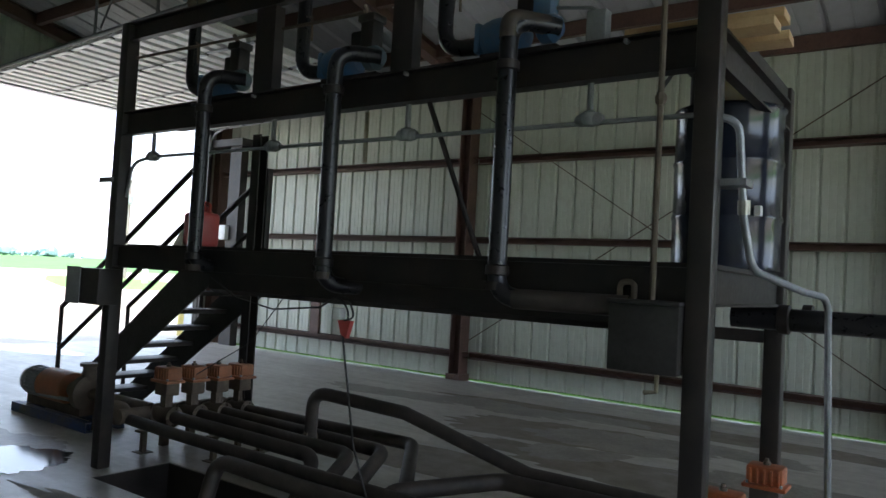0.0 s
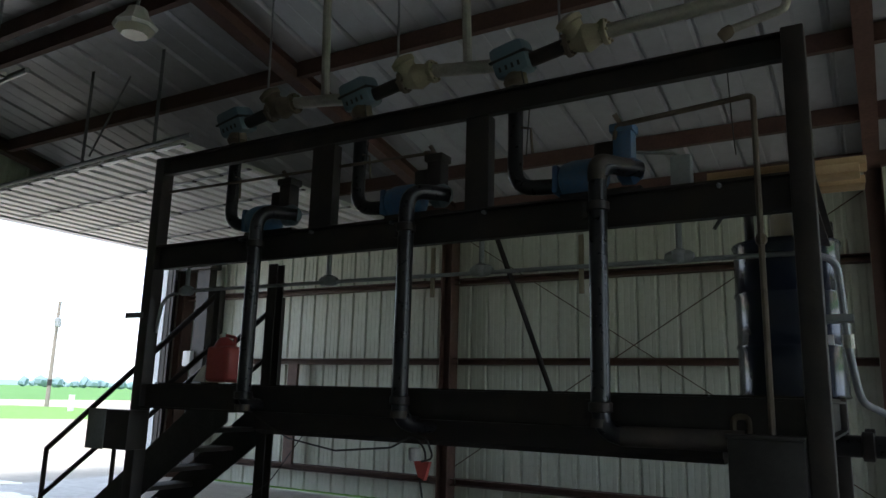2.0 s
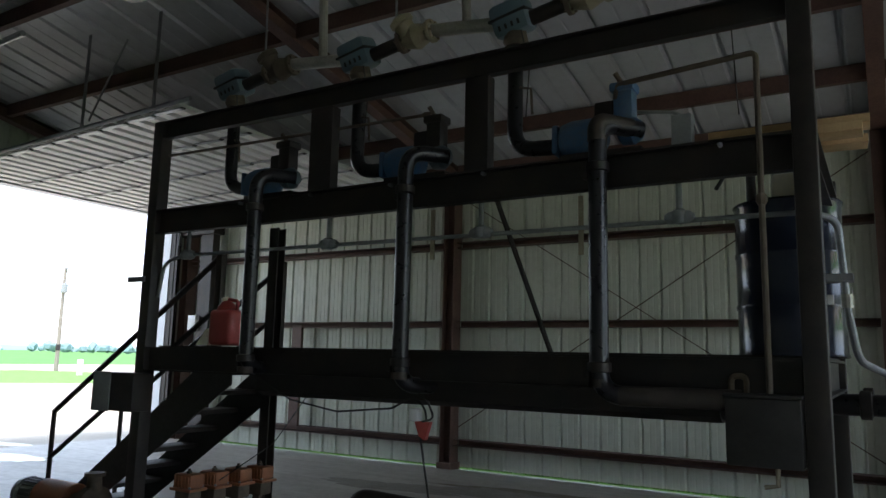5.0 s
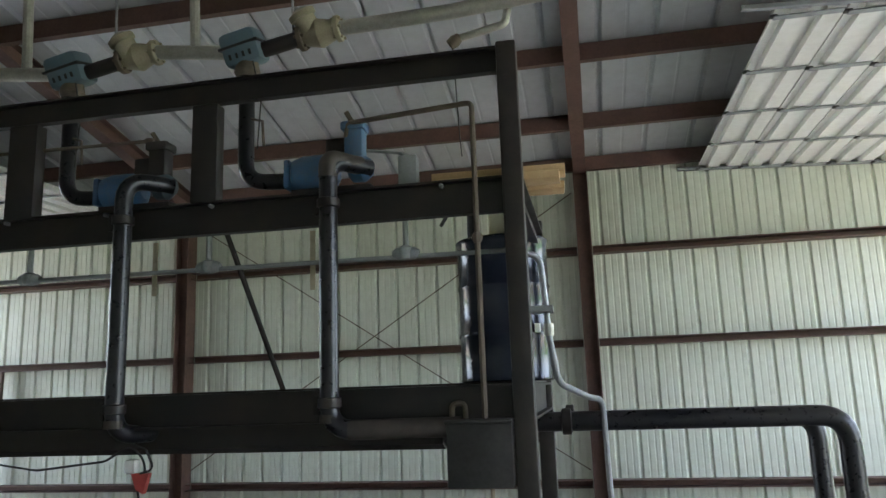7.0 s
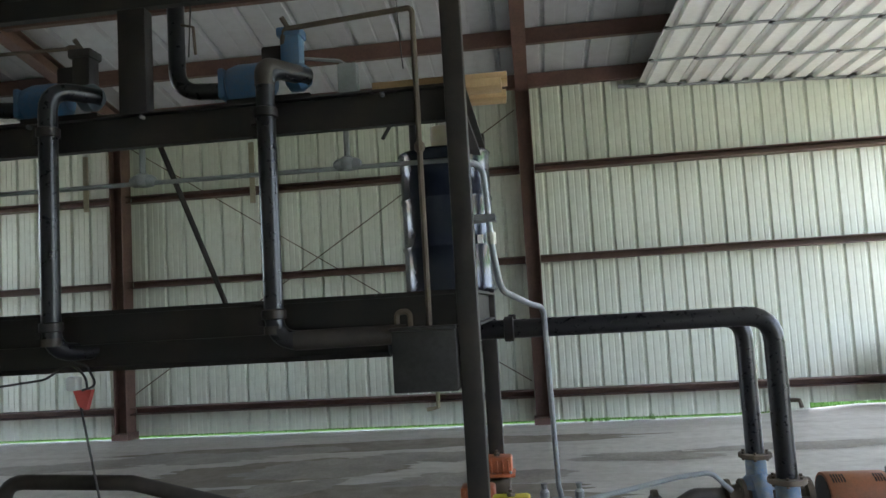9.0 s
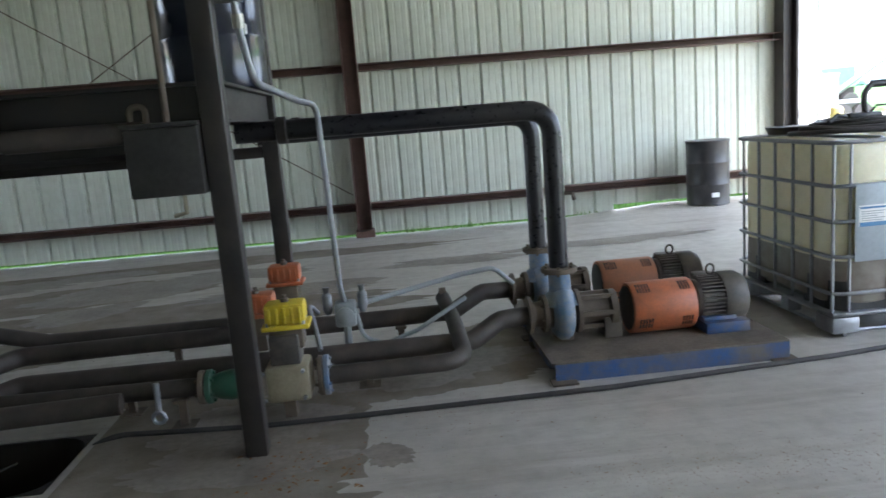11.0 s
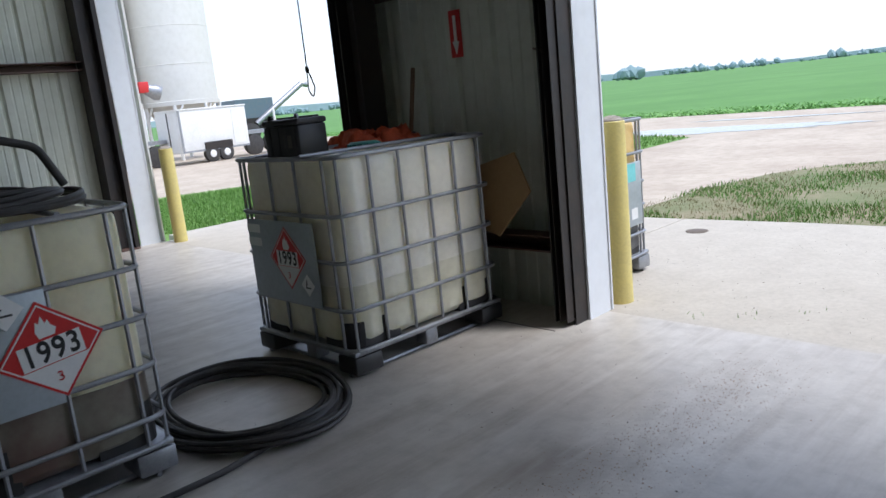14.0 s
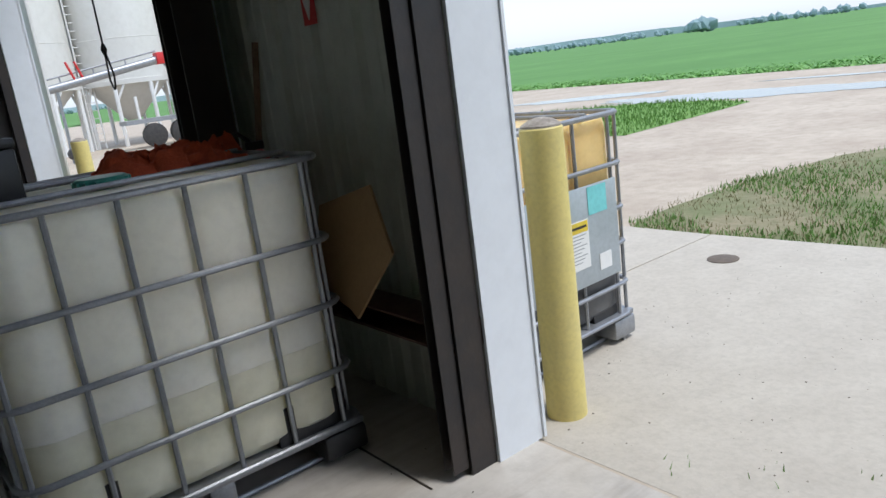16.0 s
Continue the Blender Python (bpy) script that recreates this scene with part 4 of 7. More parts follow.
def pump_set(x, y, guard, motor_label):
    """A centrifugal pump on its skid with coupling guard and finned motor, shaft along +x, discharge flange on top."""
    p = thing("pump_unit", (x, y, 0), "worn blue centrifugal pump with orange guard and motor on blue skid", "pump", "pump units")
    z = 0.275
    bm = bmesh.new()
    prism(bm, channel(y - 0.42 if y < 4.6 else y - 0.3, 0.0, 0.1, 0.07, 0.01), x - 0.14, x + 1.17)
    part("skid_rail", bm, SKIDBLUE, p, smooth=False)
    part("skid_rail", prism(bmesh.new(), channel(y + 0.32, 0.0, 0.1, -0.07, 0.01), x - 0.14, x + 1.17), SKIDBLUE, p, smooth=False)
    part("skid_plate", B(x - 0.16, y - 0.42 if y < 4.6 else y - 0.3, 0.1, x + 1.17, y + 0.33, 0.11), SKIDDUST, p, "dusty rust-brown skid deck")
    part("motor_base", B(x + 0.8, y - 0.2, 0.11, x + 1.06, y + 0.16, 0.175, bevel=0.006), SKIDBLUE, p)
    for dx in (-0.13, 1.1):
        part("cross_member", B(x + dx, y - 0.22, 0.01, x + dx + 0.06, y + 0.25, 0.095), SKIDBLUE, p)
        for s in (-1, 1):
            part("skid_foot", B(x + dx - 0.04, y + s * 0.42 - 0.06, 0.0, x + dx + 0.1, y + s * 0.42 + 0.04, 0.012), IRON, p)
    part("volute", Lt((x - 0.06, y, z), (x + 0.065, y, z), ((0, 0.1), (0.12, 0.145), (0.35, 0.165), (0.65, 0.165), (0.88, 0.145), (1, 0.1)), 28), PUMPBLUE, p)
    part("nozzle", Lt((x, y, z + 0.06), (x, y, 0.52), ((0, 0.13), (0.4, 0.066), (1, 0.064)), 18), PUMPBLUE, p)
    bolted("nozzle_flange", (x, y, 0.535), (0, 0, 1), 0.105, 0.03, IRON, p)
    part("pump_foot", B(x - 0.05, y - 0.06, 0.112, x + 0.06, y + 0.06, 0.15, bevel=0.008), IRON, p)
    bolted("suction_flange", (x - 0.1, y, z), (1, 0, 0), 0.11, 0.03, IRON, p)
    part("suction_nozzle", Lt((x - 0.2, y, z), (x - 0.06, y, z), ((0, 0.11), (0.15, 0.11), (0.2, 0.07), (1, 0.09)), 18), IRON, p)
    part("bearing_frame", Lt((x + 0.08, y, z), (x + 0.335, y, z), ((0, 0.13), (0.1, 0.13), (0.14, 0.08), (0.5, 0.075), (0.75, 0.085), (0.8, 0.11), (0.95, 0.11), (1, 0.06)), 20), IRON, p)
    for k in range(6):
        t = 2 * math.pi * k / 6
        part("frame_rib", B(x + 0.1, y + math.cos(t) * 0.1 - 0.012, z + math.sin(t) * 0.1 - 0.012, x + 0.3, y + math.cos(t) * 0.1 + 0.012, z + math.sin(t) * 0.1 + 0.012), IRON, p)
    part("frame_foot", B(x + 0.24, y - 0.08, 0.112, x + 0.34, y + 0.08, z - 0.04, bevel=0.006), MOTOR, p)
    # coupling guard: a hood with slots cut as dark louvres
    gx0, gx1 = x + 0.4, x + 0.775
    gd = part("coupling_guard", Lt((gx0, y, z - 0.015), (gx1, y, z - 0.015), ((0, 0.12), (0.002, 0.148), (0.02, 0.152), (0.98, 0.152), (0.998, 0.148), (1, 0.12)), 32), guard, p, "orange sheet metal coupling guard")
    part("guard_mouth", Lt((gx0 - 0.004, y, z - 0.015), (gx0 + 0.002, y, z - 0.015), ((0, 0.132), (1, 0.132)), 24), INK, gd)
    for k in range(9):
        xx = gx0 + 0.03 + k * 0.017 if k < 5 else gx0 + 0.2 + k * 0.017
        for a in (62, 48, -24, -38):
            part("louvre", B(xx, -0.0045, 0.149, xx + 0.009, 0.0045 + 0.022, 0.1535, turn=Matrix.Translation((0, y, z - 0.015)) @ Matrix.Rotation(radians(90 - a), 4, "X")), INK, gd)
    # motor
    m0, m1 = x + 0.79, x + 1.07
    bm = bmesh.new()
    lathe(bm, (m0, y, z), (m1 - 0.1, y, z), ((0, 0.1), (0.05, 0.118), (1, 0.118)), 24)
    body = part("motor_body", bm, MOTOR, p)
    for k in range(36):
        part("fin", box(bmesh.new(), m0 + 0.03, -0.004, 0.112, m1 - 0.11, 0.004, 0.142, turn=Matrix.Translation((0, y, z)) @ Matrix.Rotation(2 * math.pi * k / 36, 4, "X")), MOTOR, body)
    part("fan_cowl", Lt((m1 - 0.12, y, z), (m1 + 0.03, y, z), ((0, 0.146), (0.1, 0.152), (0.7, 0.152), (0.95, 0.13), (1, 0.08)), 28), MOTOR, p)
    part("terminal_box", B(m0 + 0.08, y + 0.11, z - 0.02, m0 + 0.2, y + 0.21, z + 0.12, bevel=0.01), MOTOR, p)
    part("lifting_eye", T([(m0 + 0.12 + 0.025 * math.cos(t), y, z + 0.175 + 0.03 * math.sin(t)) for t in (2 * math.pi * k / 12 for k in range(13))], 0.007, 6), MOTOR, p)
    part("motor_foot", B(m0 + 0.02, y - 0.14, 0.112, m1 - 0.06, y + 0.14, z - 0.08, bevel=0.008), SKIDBLUE, p)
    return p


PX, PY1, PY2 = 1.05, 4.32, 5.0
pump_set(PX, PY1, ORANGE, "")
pump_set(PX + 0.02, PY2, DULLORANGE, "")
for y, x, nm in ((PY1, PX, "discharge_pipe"), (PY2, PX + 0.02, "discharge_pipe")):
    d = thing(nm, (x, y, 0.6), "black discharge pipe rising from a pump and running into the rack", "pipe", "discharge pipes")
    part("pipe", T([(x, y, 0.55), (x, y, 1.46 if y == PY1 else 1.43), (-0.7, y, 1.46 if y == PY1 else 1.43)], 0.057, 18, bend=0.15), BLACKPIPE, d)
    part("coupling", Lt((-0.48, y, 1.46), (-0.42, y, 1.46), ((0, 0.06), (0.1, 0.075), (0.9, 0.075), (1, 0.06)), 18), DARKSTEEL, d)
    if y == PY1:
        part("drain_tap", T([(x + 0.05, y - 0.03, 0.98), (x + 0.09, y - 0.05, 0.98), (x + 0.1, y - 0.05, 0.94)], 0.013, 8), IRON, d)

# floor pipes from the pit and the valve stations to the pumps
PIPES = (
    ("front", 0.047, DUSTPIPE, ((-5.6, 3.9, 0.24), (-4.9, 3.9, 0.22), (-0.95, 3.86, 0.2))),
    ("front", 0.047, DUSTPIPE, ((-0.3, 3.86, 0.19), (0.43, 3.88, 0.19), (0.42, 4.4, 0.26), (0.39, 4.85, 0.3))),
    ("suction", 0.056, DUSTPIPE, ((-2.1, 3.3, -0.5), (-2.1, 3.8, -0.16), (-2.1, 3.97, 0.2), (-1.95, 4.1, 0.22), (0.5, 4.2, 0.19), (0.68, 4.28, 0.275), (0.87, 4.32, 0.275))),
    ("suction", 0.056, DUSTPIPE, ((-2.65, 3.3, -0.5), (-2.65, 3.8, -0.16), (-2.65, 3.97, 0.2), (-2.2, 4.62, 0.24), (0.45, 4.85, 0.2), (0.66, 4.95, 0.29), (0.87, 5.0, 0.275))),
    ("hose", 0.05, DUSTPIPE, ((-3.84, 4.45, 0.27), (-3.84, 4.46, 0.63), (-3.0, 4.55, 0.58), (-2.1, 4.8, 0.27), (-0.5, 4.98, 0.22))),
    ("drop", 0.052, DUSTPIPE, ((-5.2, 4.16, 0.26), (-3.42, 4.1, 0.26), (-3.4, 3.8, -0.16), (-3.4, 3.3, -0.5))),
    ("drop", 0.052, DUSTPIPE, ((-5.2, 4.4, 0.26), (-3.3, 4.32, 0.26), (-3.14, 3.83, 0.1), (-3.14, 3.8, -0.18), (-3.14, 3.3, -0.5))),
    ("drop", 0.052, DUSTPIPE, ((-5.2, 4.62, 0.26), (-3.2, 4.58, 0.26), (-2.9, 3.84, 0.12), (-2.9, 3.8, -0.18), (-2.9, 3.3, -0.5))),
    ("drop", 0.052, DUSTPIPE, ((-5.2, 4.84, 0.26), (-3.2, 4.93, 0.26), (-2.45, 3.86, 0.12), (-2.41, 3.8, -0.18), (-2.41, 3.3, -0.5))),
    ("drop", 0.054, DUSTPIPE, ((-3.86, 3.4, -0.45), (-3.86, 3.6, 0.24), (-3.0, 3.6, 0.22), (-2.2, 3.62, 0.21), (-1.3, 3.72, 0.2))),
)
for nm, r, m_, pts in PIPES:
    q = thing({"front": "header_pipe", "suction": "suction_pipe", "hose": "suction_hose", "drop": "pit_pipe"}[nm], pts[0],
              "dusty black steel pipe running low over the floor", "pipe", "floor pipes")
    part("pipe", T(pts, r, 14, bend=0.13), m_, q)
    for a in (pts[0], pts[-1]):
        if a[2] > 0.2:
            part("joint", Lt(Vector(a) - Vector((0.02, 0, 0)), Vector(a) + Vector((0.02, 0, 0)), ((0, r + 0.02), (1, r + 0.02)), 14), IRON, q)


# ---- totes ----


def rounded_box(bm, x0, y0, z0, x1, y1, z1, r, seg=5, bulge=0.0):
    """A box with rounded upright corners and softened top and bottom."""
    def ring(z, inset):
        out = []
        for cx, cy, a0 in ((x1 - r, y1 - r, 0), (x0 + r, y1 - r, 90), (x0 + r, y0 + r, 180), (x1 - r, y0 + r, 270)):
            for k in range(seg + 1):
                a = radians(a0 + 90 * k / seg)
                out.append(bm.verts.new((cx + (r - inset) * math.cos(a), cy + (r - inset) * math.sin(a), z)))
        return out
    e = min(0.05, (z1 - z0) / 3)
    rings = [ring(z0, e), ring(z0 + e * 0.3, e * 0.3), ring(z0 + e, 0), ring(z1 - e, 0), ring(z1 - e * 0.3, e * 0.3), ring(z1, e)]
    for a, b in zip(rings, rings[1:]):
        for k in range(len(a)):
            bm.faces.new((a[k], a[(k + 1) % len(a)], b[(k + 1) % len(b)], b[k]))
    bm.faces.new(rings[0][::-1])
    bm.faces.new(rings[-1])
    return bm


def bottle_shell(bm, X, Y, z0, z1, grow, round_top, round_base):
    """A blow-moulded bottle: walls swelling between the cage bars, rounded upright corners and soft shoulders."""
    r = 0.1
    def swell(u, start, pitch):
        return 0.018 * abs(math.sin(math.pi * (u - start) / pitch)) ** 0.55
    hx, hy = X - 0.046 + grow, Y - 0.046 + grow
    flat = []
    for k in range(45):
        u = -hx + r + (2 * hx - 2 * r) * k / 44
        flat.append((u, -hy, 0, -1, swell(u, -X + 0.045, 0.2125)))
    for k in range(1, 6):
        a = radians(-90 + 15 * k)
        flat.append((hx - r + r * math.cos(a), -hy + r + r * math.sin(a), math.cos(a), math.sin(a), 0.01))
    for k in range(37):
        u = -hy + r + (2 * hy - 2 * r) * k / 36
        flat.append((hx, u, 1, 0, swell(u, -Y + 0.11, 0.26)))
    for k in range(1, 6):
        a = radians(15 * k)
        flat.append((hx - r + r * math.cos(a), hy - r + r * math.sin(a), math.cos(a), math.sin(a), 0.01))
    flat += [(-x, -y, -a, -b, w) for x, y, a, b, w in flat]
    rows = [(z0, 0.05, 0), (z0 + 0.015, 0.015, 0.4), (z0 + 0.05, 0, 1)] if round_base else [(z0, 0, 1)]
    n = 4
    top = z1 - (0.09 if round_top else 0)
    base = rows[-1][0]
    rows += [(base + (top - base) * k / n, 0, 1) for k in range(1, n + 1)]
    if round_top:
        rows += [(z1 - 0.045, 0.002, 1), (z1 - 0.02, 0.008, 0.9), (z1 - 0.006, 0.022, 0.6), (z1, 0.055, 0)]
    rings = [[bm.verts.new((x + a * (w * q - inset), y + b * (w * q - inset), z)) for x, y, a, b, w in flat] for z, inset, q in rows]
    for a, b in zip(rings, rings[1:]):
        for k in range(len(a)):
            bm.faces.new((a[k], a[(k + 1) % len(a)], b[(k + 1) % len(b)], b[k]))
    bm.faces.new(rings[0][::-1])
    bm.faces.new(rings[-1])
    return bm


def loop_tube(bm, x0, y0, x1, y1, z, r, cr=0.06, seg=8):
    pts = []
    for cx, cy, a0 in ((x1 - cr, y1 - cr, 0), (x0 + cr, y1 - cr, 90), (x0 + cr, y0 + cr, 180), (x1 - cr, y0 + cr, 270)):
        pts += [(cx + cr * math.cos(radians(a0 + 30 * k)), cy + cr * math.sin(radians(a0 + 30 * k)), z) for k in range(4)]
    pts.append(pts[0])
    return tube(bm, pts, r, seg, caps=False)


def placard(parent, m, size):
    """A diamond hazard placard: white edge, red field, flame, white number band with 1993, class 3."""
    def flat(name, pts, dz, material):
        bm = bmesh.new()
        lo, hi = [bm.verts.new(m @ Vector((x * size, y * size, dz))) for x, y in pts], [bm.verts.new(m @ Vector((x * size, y * size, dz + 0.0012))) for x, y in pts]
        bm.faces.new(hi)
        for k in range(len(pts)):
            bm.faces.new((lo[k], lo[(k + 1) % len(pts)], hi[(k + 1) % len(pts)], hi[k]))
        part(name, bm, material, parent, smooth=False)
    flat("placard_edge", ((0, -0.5), (0.5, 0), (0, 0.5), (-0.5, 0)), 0.001, REDSIGN)
    flat("placard_line", ((0, -0.465), (0.465, 0), (0, 0.465), (-0.465, 0)), 0.002, PAPER)
    flat("placard_field", ((0.445, 0), (0, 0.445), (-0.445, 0), (-0.31, -0.135), (0.31, -0.135)), 0.003, REDSIGN)
    flat("number_panel", ((-0.29, -0.125), (0.29, -0.125), (0.29, 0.115), (-0.29, 0.115)), 0.0045, PAPER)
    flat("flame", ((-0.07, 0.14), (0.07, 0.14), (0.1, 0.2), (0.06, 0.25), (0.05, 0.3), (0.02, 0.27), (0.0, 0.35), (-0.04, 0.28), (-0.06, 0.31), (-0.09, 0.21)), 0.005, PAPER)
    for k, ch in enumerate("1993"):
        writing(ch, size * 0.3, m @ Matrix.Translation(((-0.205 + 0.137 * k) * size, -0.005 * size, 0.006)) @ Matrix.Diagonal((0.82, 1, 1, 1)), INK, parent, "digit", 0.02)
    writing("3", size * 0.14, m @ Matrix.Translation((0, -0.28 * size, 0.006)), REDSIGN, parent, "digit")


def fish_label(parent, m, size):
    bm = bmesh.new()
    box(bm, -size / 2, -size / 2, 0.0, size / 2, size / 2, 0.0012, turn=m @ Matrix.Rotation(radians(45), 4, "Z"))
    part("environment_label", bm, PAPER, parent, "white diamond label with a dark mark")
    bm = bmesh.new()
    box(bm, -0.25 * size, -0.2 * size, 0.0012, 0.3 * size, -0.12 * size, 0.0022, turn=m)
    box(bm, -0.2 * size, -0.15 * size, 0.0012, -0.12 * size, 0.3 * size, 0.0022, turn=m @ Matrix.Rotation(radians(-12), 4, "Z"))
    box(bm, -0.2 * size, 0.05 * size, 0.0012, 0.0, 0.12 * size, 0.0022, turn=m)
    part("label_mark", bm, INK, parent)


def tote(at, turn, label, bottle, liquid, level, plate=True, black_pallet=True, marks=1, H=1.16):
    """A caged bulk tote, 1.2 m long in x, its plate on the -x side. Parts are built at the origin, then the thing is set in place."""
    t = thing("ibc_tote", (0, 0, 0), label, "bulk tote", "bulk totes")
    X, Y = 0.6, 0.5
    z0 = 0.155
    if level > z0 + 0.05:
        part("bottle", bottle_shell(bmesh.new(), X, Y, level - 0.02, H - 0.014, 0.0, True, False), bottle, t)
        part("liquid", bottle_shell(bmesh.new(), X, Y, z0, level, 0.0012, False, True), liquid, t, "liquid showing through the plastic")
    else:
        part("bottle", rounded_box(bmesh.new(), -X + 0.05, -Y + 0.05, z0, X - 0.05, Y - 0.05, H - 0.06, 0.1), bottle, t)
    # moulded lid and neck
    part("fill_neck", Lt((0.05, 0, H - 0.07), (0.05, 0, H - 0.02), ((0, 0.1), (1, 0.09)), 24), bottle, t)
    # cage rings
    for z in ((0.14, 0.265, 0.485, 0.69, 0.895, H - 0.012), (0.15, 0.378, 0.64, 0.888, H - 0.012), (0.14, 0.308, 0.515, 0.69, 0.909, H - 0.012))[marks - 1]:
        part("cage_ring", loop_tube(bmesh.new(), -X + 0.008, -Y + 0.008, X - 0.008, Y - 0.008, z, 0.0115 if z < 1 else 0.013, 0.08), GALV, t)
    for k in range(6):
        x = -X + 0.045 + 0.2125 * k
        for s in (-1, 1):
            part("cage_bar", T([(x, s * (Y - 0.022), 0.15), (x, s * (Y - 0.022), H - 0.012)], 0.0095, 6), GALV, t)
    for k in range(4):
        y = -Y + 0.11 + (2 * Y - 0.22) * k / 3
        for s in (-1, 1):
            part("cage_bar", T([(s * (X - 0.022), y, 0.15), (s * (X - 0.022), y, H - 0.012)], 0.0095, 6), GALV, t)
    for y in (-0.22, 0.22):
        part("top_bar", T([(-X + 0.01, y, H), (X - 0.01, y, H)], 0.011, 8), GALV, t)
    # black corner protectors at the bottom
    for sx in (-1, 1):
        for sy in (-1, 1):
            e, rr = 0.036, 0.1
            lx, ly = (0.36, 0.3)
            if marks == 1 and sy > 0:
                ly = 0.42
            arc = [(X - e - rr + rr * math.cos(radians(15 * k)), Y - e - rr + rr * math.sin(radians(15 * k))) for k in range(7)]
            pts = [(X - e, Y - ly)] + arc + [(X - lx, Y - e), (X - lx, Y - e - 0.05), (X - e - 0.05, Y - ly)]
            pts = [(sx * px_, sy * py_) for px_, py_ in pts]
            bm = prism(bmesh.new(), pts if sx * sy > 0 else pts[::-1], 0.153, 0.33 if marks == 1 else 0.3, "z")
            part("corner_guard", bm, PLASTICBLACK, t, smooth=False)
    # pallet
    pm = PLASTICBLACK if black_pallet else GALV
    part("pallet_deck", B(-X + 0.01, -Y + 0.01, 0.125, X - 0.01, Y - 0.01, 0.152, bevel=0.008), GALV, t)
    for sx in (-1, 0, 1):
        for sy in (-1, 0, 1):
            if sx or sy:
                x, y = sx * (X - 0.1), sy * (Y - 0.09)
                corner = sx and sy
                w = 0.095 if corner else 0.05
                d = 0.085 if corner else 0.05
                bm = B(x - w, y - d, 0.022, x + w, y + d, 0.124, bevel=0.016)
                part("pallet_foot", bm, pm if corner else GALV, t)
    for s in (-1, 1):
        part("pallet_skid", T([(-X + 0.02, s * (Y - 0.09), 0.012), (X - 0.02, s * (Y - 0.09), 0.012)], 0.012, 8), GALV, t)
        part("pallet_skid", T([(s * (X - 0.1), -Y + 0.09, 0.012), (s * (X - 0.1), Y - 0.09, 0.012)], 0.012, 8), GALV, t)
    if plate:
        px = -X - 0.008
        part("sign_plate", B(px - 0.002, -0.115 if marks == 1 else -0.38 if marks == 3 else -0.28, 0.455 if marks == 1 else 0.38, px, 0.38 if marks == 1 else 0.385 if marks == 2 else 0.42, 0.9 if marks == 1 else 0.85, bevel=0.001), PLATE, t, "bare metal sign plate")
        m = Matrix(((0, 0, -1, px - 0.003), (-1, 0, 0, 0), (0, 1, 0, 0), (0, 0, 0, 1)))
        if marks == 1:
            m = m @ Matrix.Translation((-0.02, 0.06, 0))
            paper = m @ Matrix.Translation((0.01, -0.04, 0))
            placard(t, m @ Matrix.Translation((0.12, 0.61, 0)) @ Matrix.Rotation(radians(7), 4, "Z"), 0.386)
            fish_label(t, m @ Matrix.Translation((-0.01, 0.79, 0.002)), 0.1)
            bm = bmesh.new()
            box(bm, -0.35, 0.64, 0, -0.13, 0.76, 0.0012, turn=paper)
            part("shipping_label", bm, PAPER, t, "white paper shipping label with a blue band")
            for z, c in ((0.745, LABELBLUE), (0.65, LABELBLUE)):
                bm = bmesh.new()
                box(bm, -0.345, z - 0.012 if z < 0.7 else z - 0.005, 0.0012, -0.135, z + 0.012 if z < 0.7 else z + 0.006, 0.0024, turn=paper)
                part("label_band", bm, c, t)
            for k in range(5):
                bm = bmesh.new()
                box(bm, -0.335, 0.722 - k * 0.013, 0.0012, -0.33 + 0.15 - 0.03 * (k % 3), 0.726 - k * 0.013, 0.002, turn=paper)
                part("text_bar", bm, PAINTGREY, t)
            bm = bmesh.new()
            box(bm, -0.17, 0.77, 0, -0.06, 0.81, 0.0012, turn=paper)
            part("small_label", bm, PAPER, t)
        elif marks == 2:
            placard(t, m @ Matrix.Translation((0.0, 0.64, 0)), 0.36)
            fish_label(t, m @ Matrix.Translation((0.17, 0.5, 0.002)), 0.09)
            for z in (0.8, 0.72):
                bm = bmesh.new()
                box(bm, -0.4, z - 0.03, 0, -0.26, z + 0.02, 0.0012, turn=m)
                part("shipping_label", bm, PAPER, t)
        else:
            for name, a, b, c, d, mt in (("product_label", -0.02, 0.47, 0.15, 0.7, PAPER), ("label_band", -0.015, 0.645, 0.145, 0.695, YELLOW), ("cyan_label", 0.16, 0.71, 0.3, 0.84, CYAN), ("small_label", 0.22, 0.43, 0.31, 0.51, PAPER)):
                bm = bmesh.new()
                box(bm, a, b, 0.0 if mt is not YELLOW else 0.0012, c, d, 0.0012 if mt is not YELLOW else 0.0024, turn=m)
                part(name, bm, mt, t)
            for k in range(9):
                bm = bmesh.new()
                box(bm, -0.005, 0.63 - k * 0.016, 0.0012, 0.13 - 0.02 * (k % 3), 0.634 - k * 0.016, 0.002, turn=m)
                part("text_bar", bm, PAINTGREY, t)
            bm = bmesh.new()
            box(bm, 0.0, 0.664, 0.0024, 0.135, 0.676, 0.003, turn=m)
            part("text_bar", bm, INK, t)
    t.matrix_basis = pose(*at, 0, 0, turn)
    return t


TOTE1, TOTE2, TOTE3 = (3.11, 4.73, 0.0), (5.25, 4.74, 0.0), (6.89, 4.67, -0.012)
tote(TOTE1, 90.0, "caged bulk tote half full of dark liquid with 1993 placard", BOTTLE, LIQ_DARK, 0.45, black_pallet=False, marks=1, H=1.155)
tote(TOTE2, 0.0, "caged bulk tote of milky plastic on black pallet with 1993 placard", BOTTLE_CLEAN, LIQ_PALE, 0.5, marks=2, H=1.205)
tote(TOTE3, 92.0, "amber-stained caged bulk tote standing outside by the door", BOTTLE_AMBER, LIQ_GREY, 0.5, black_pallet=False, marks=3)

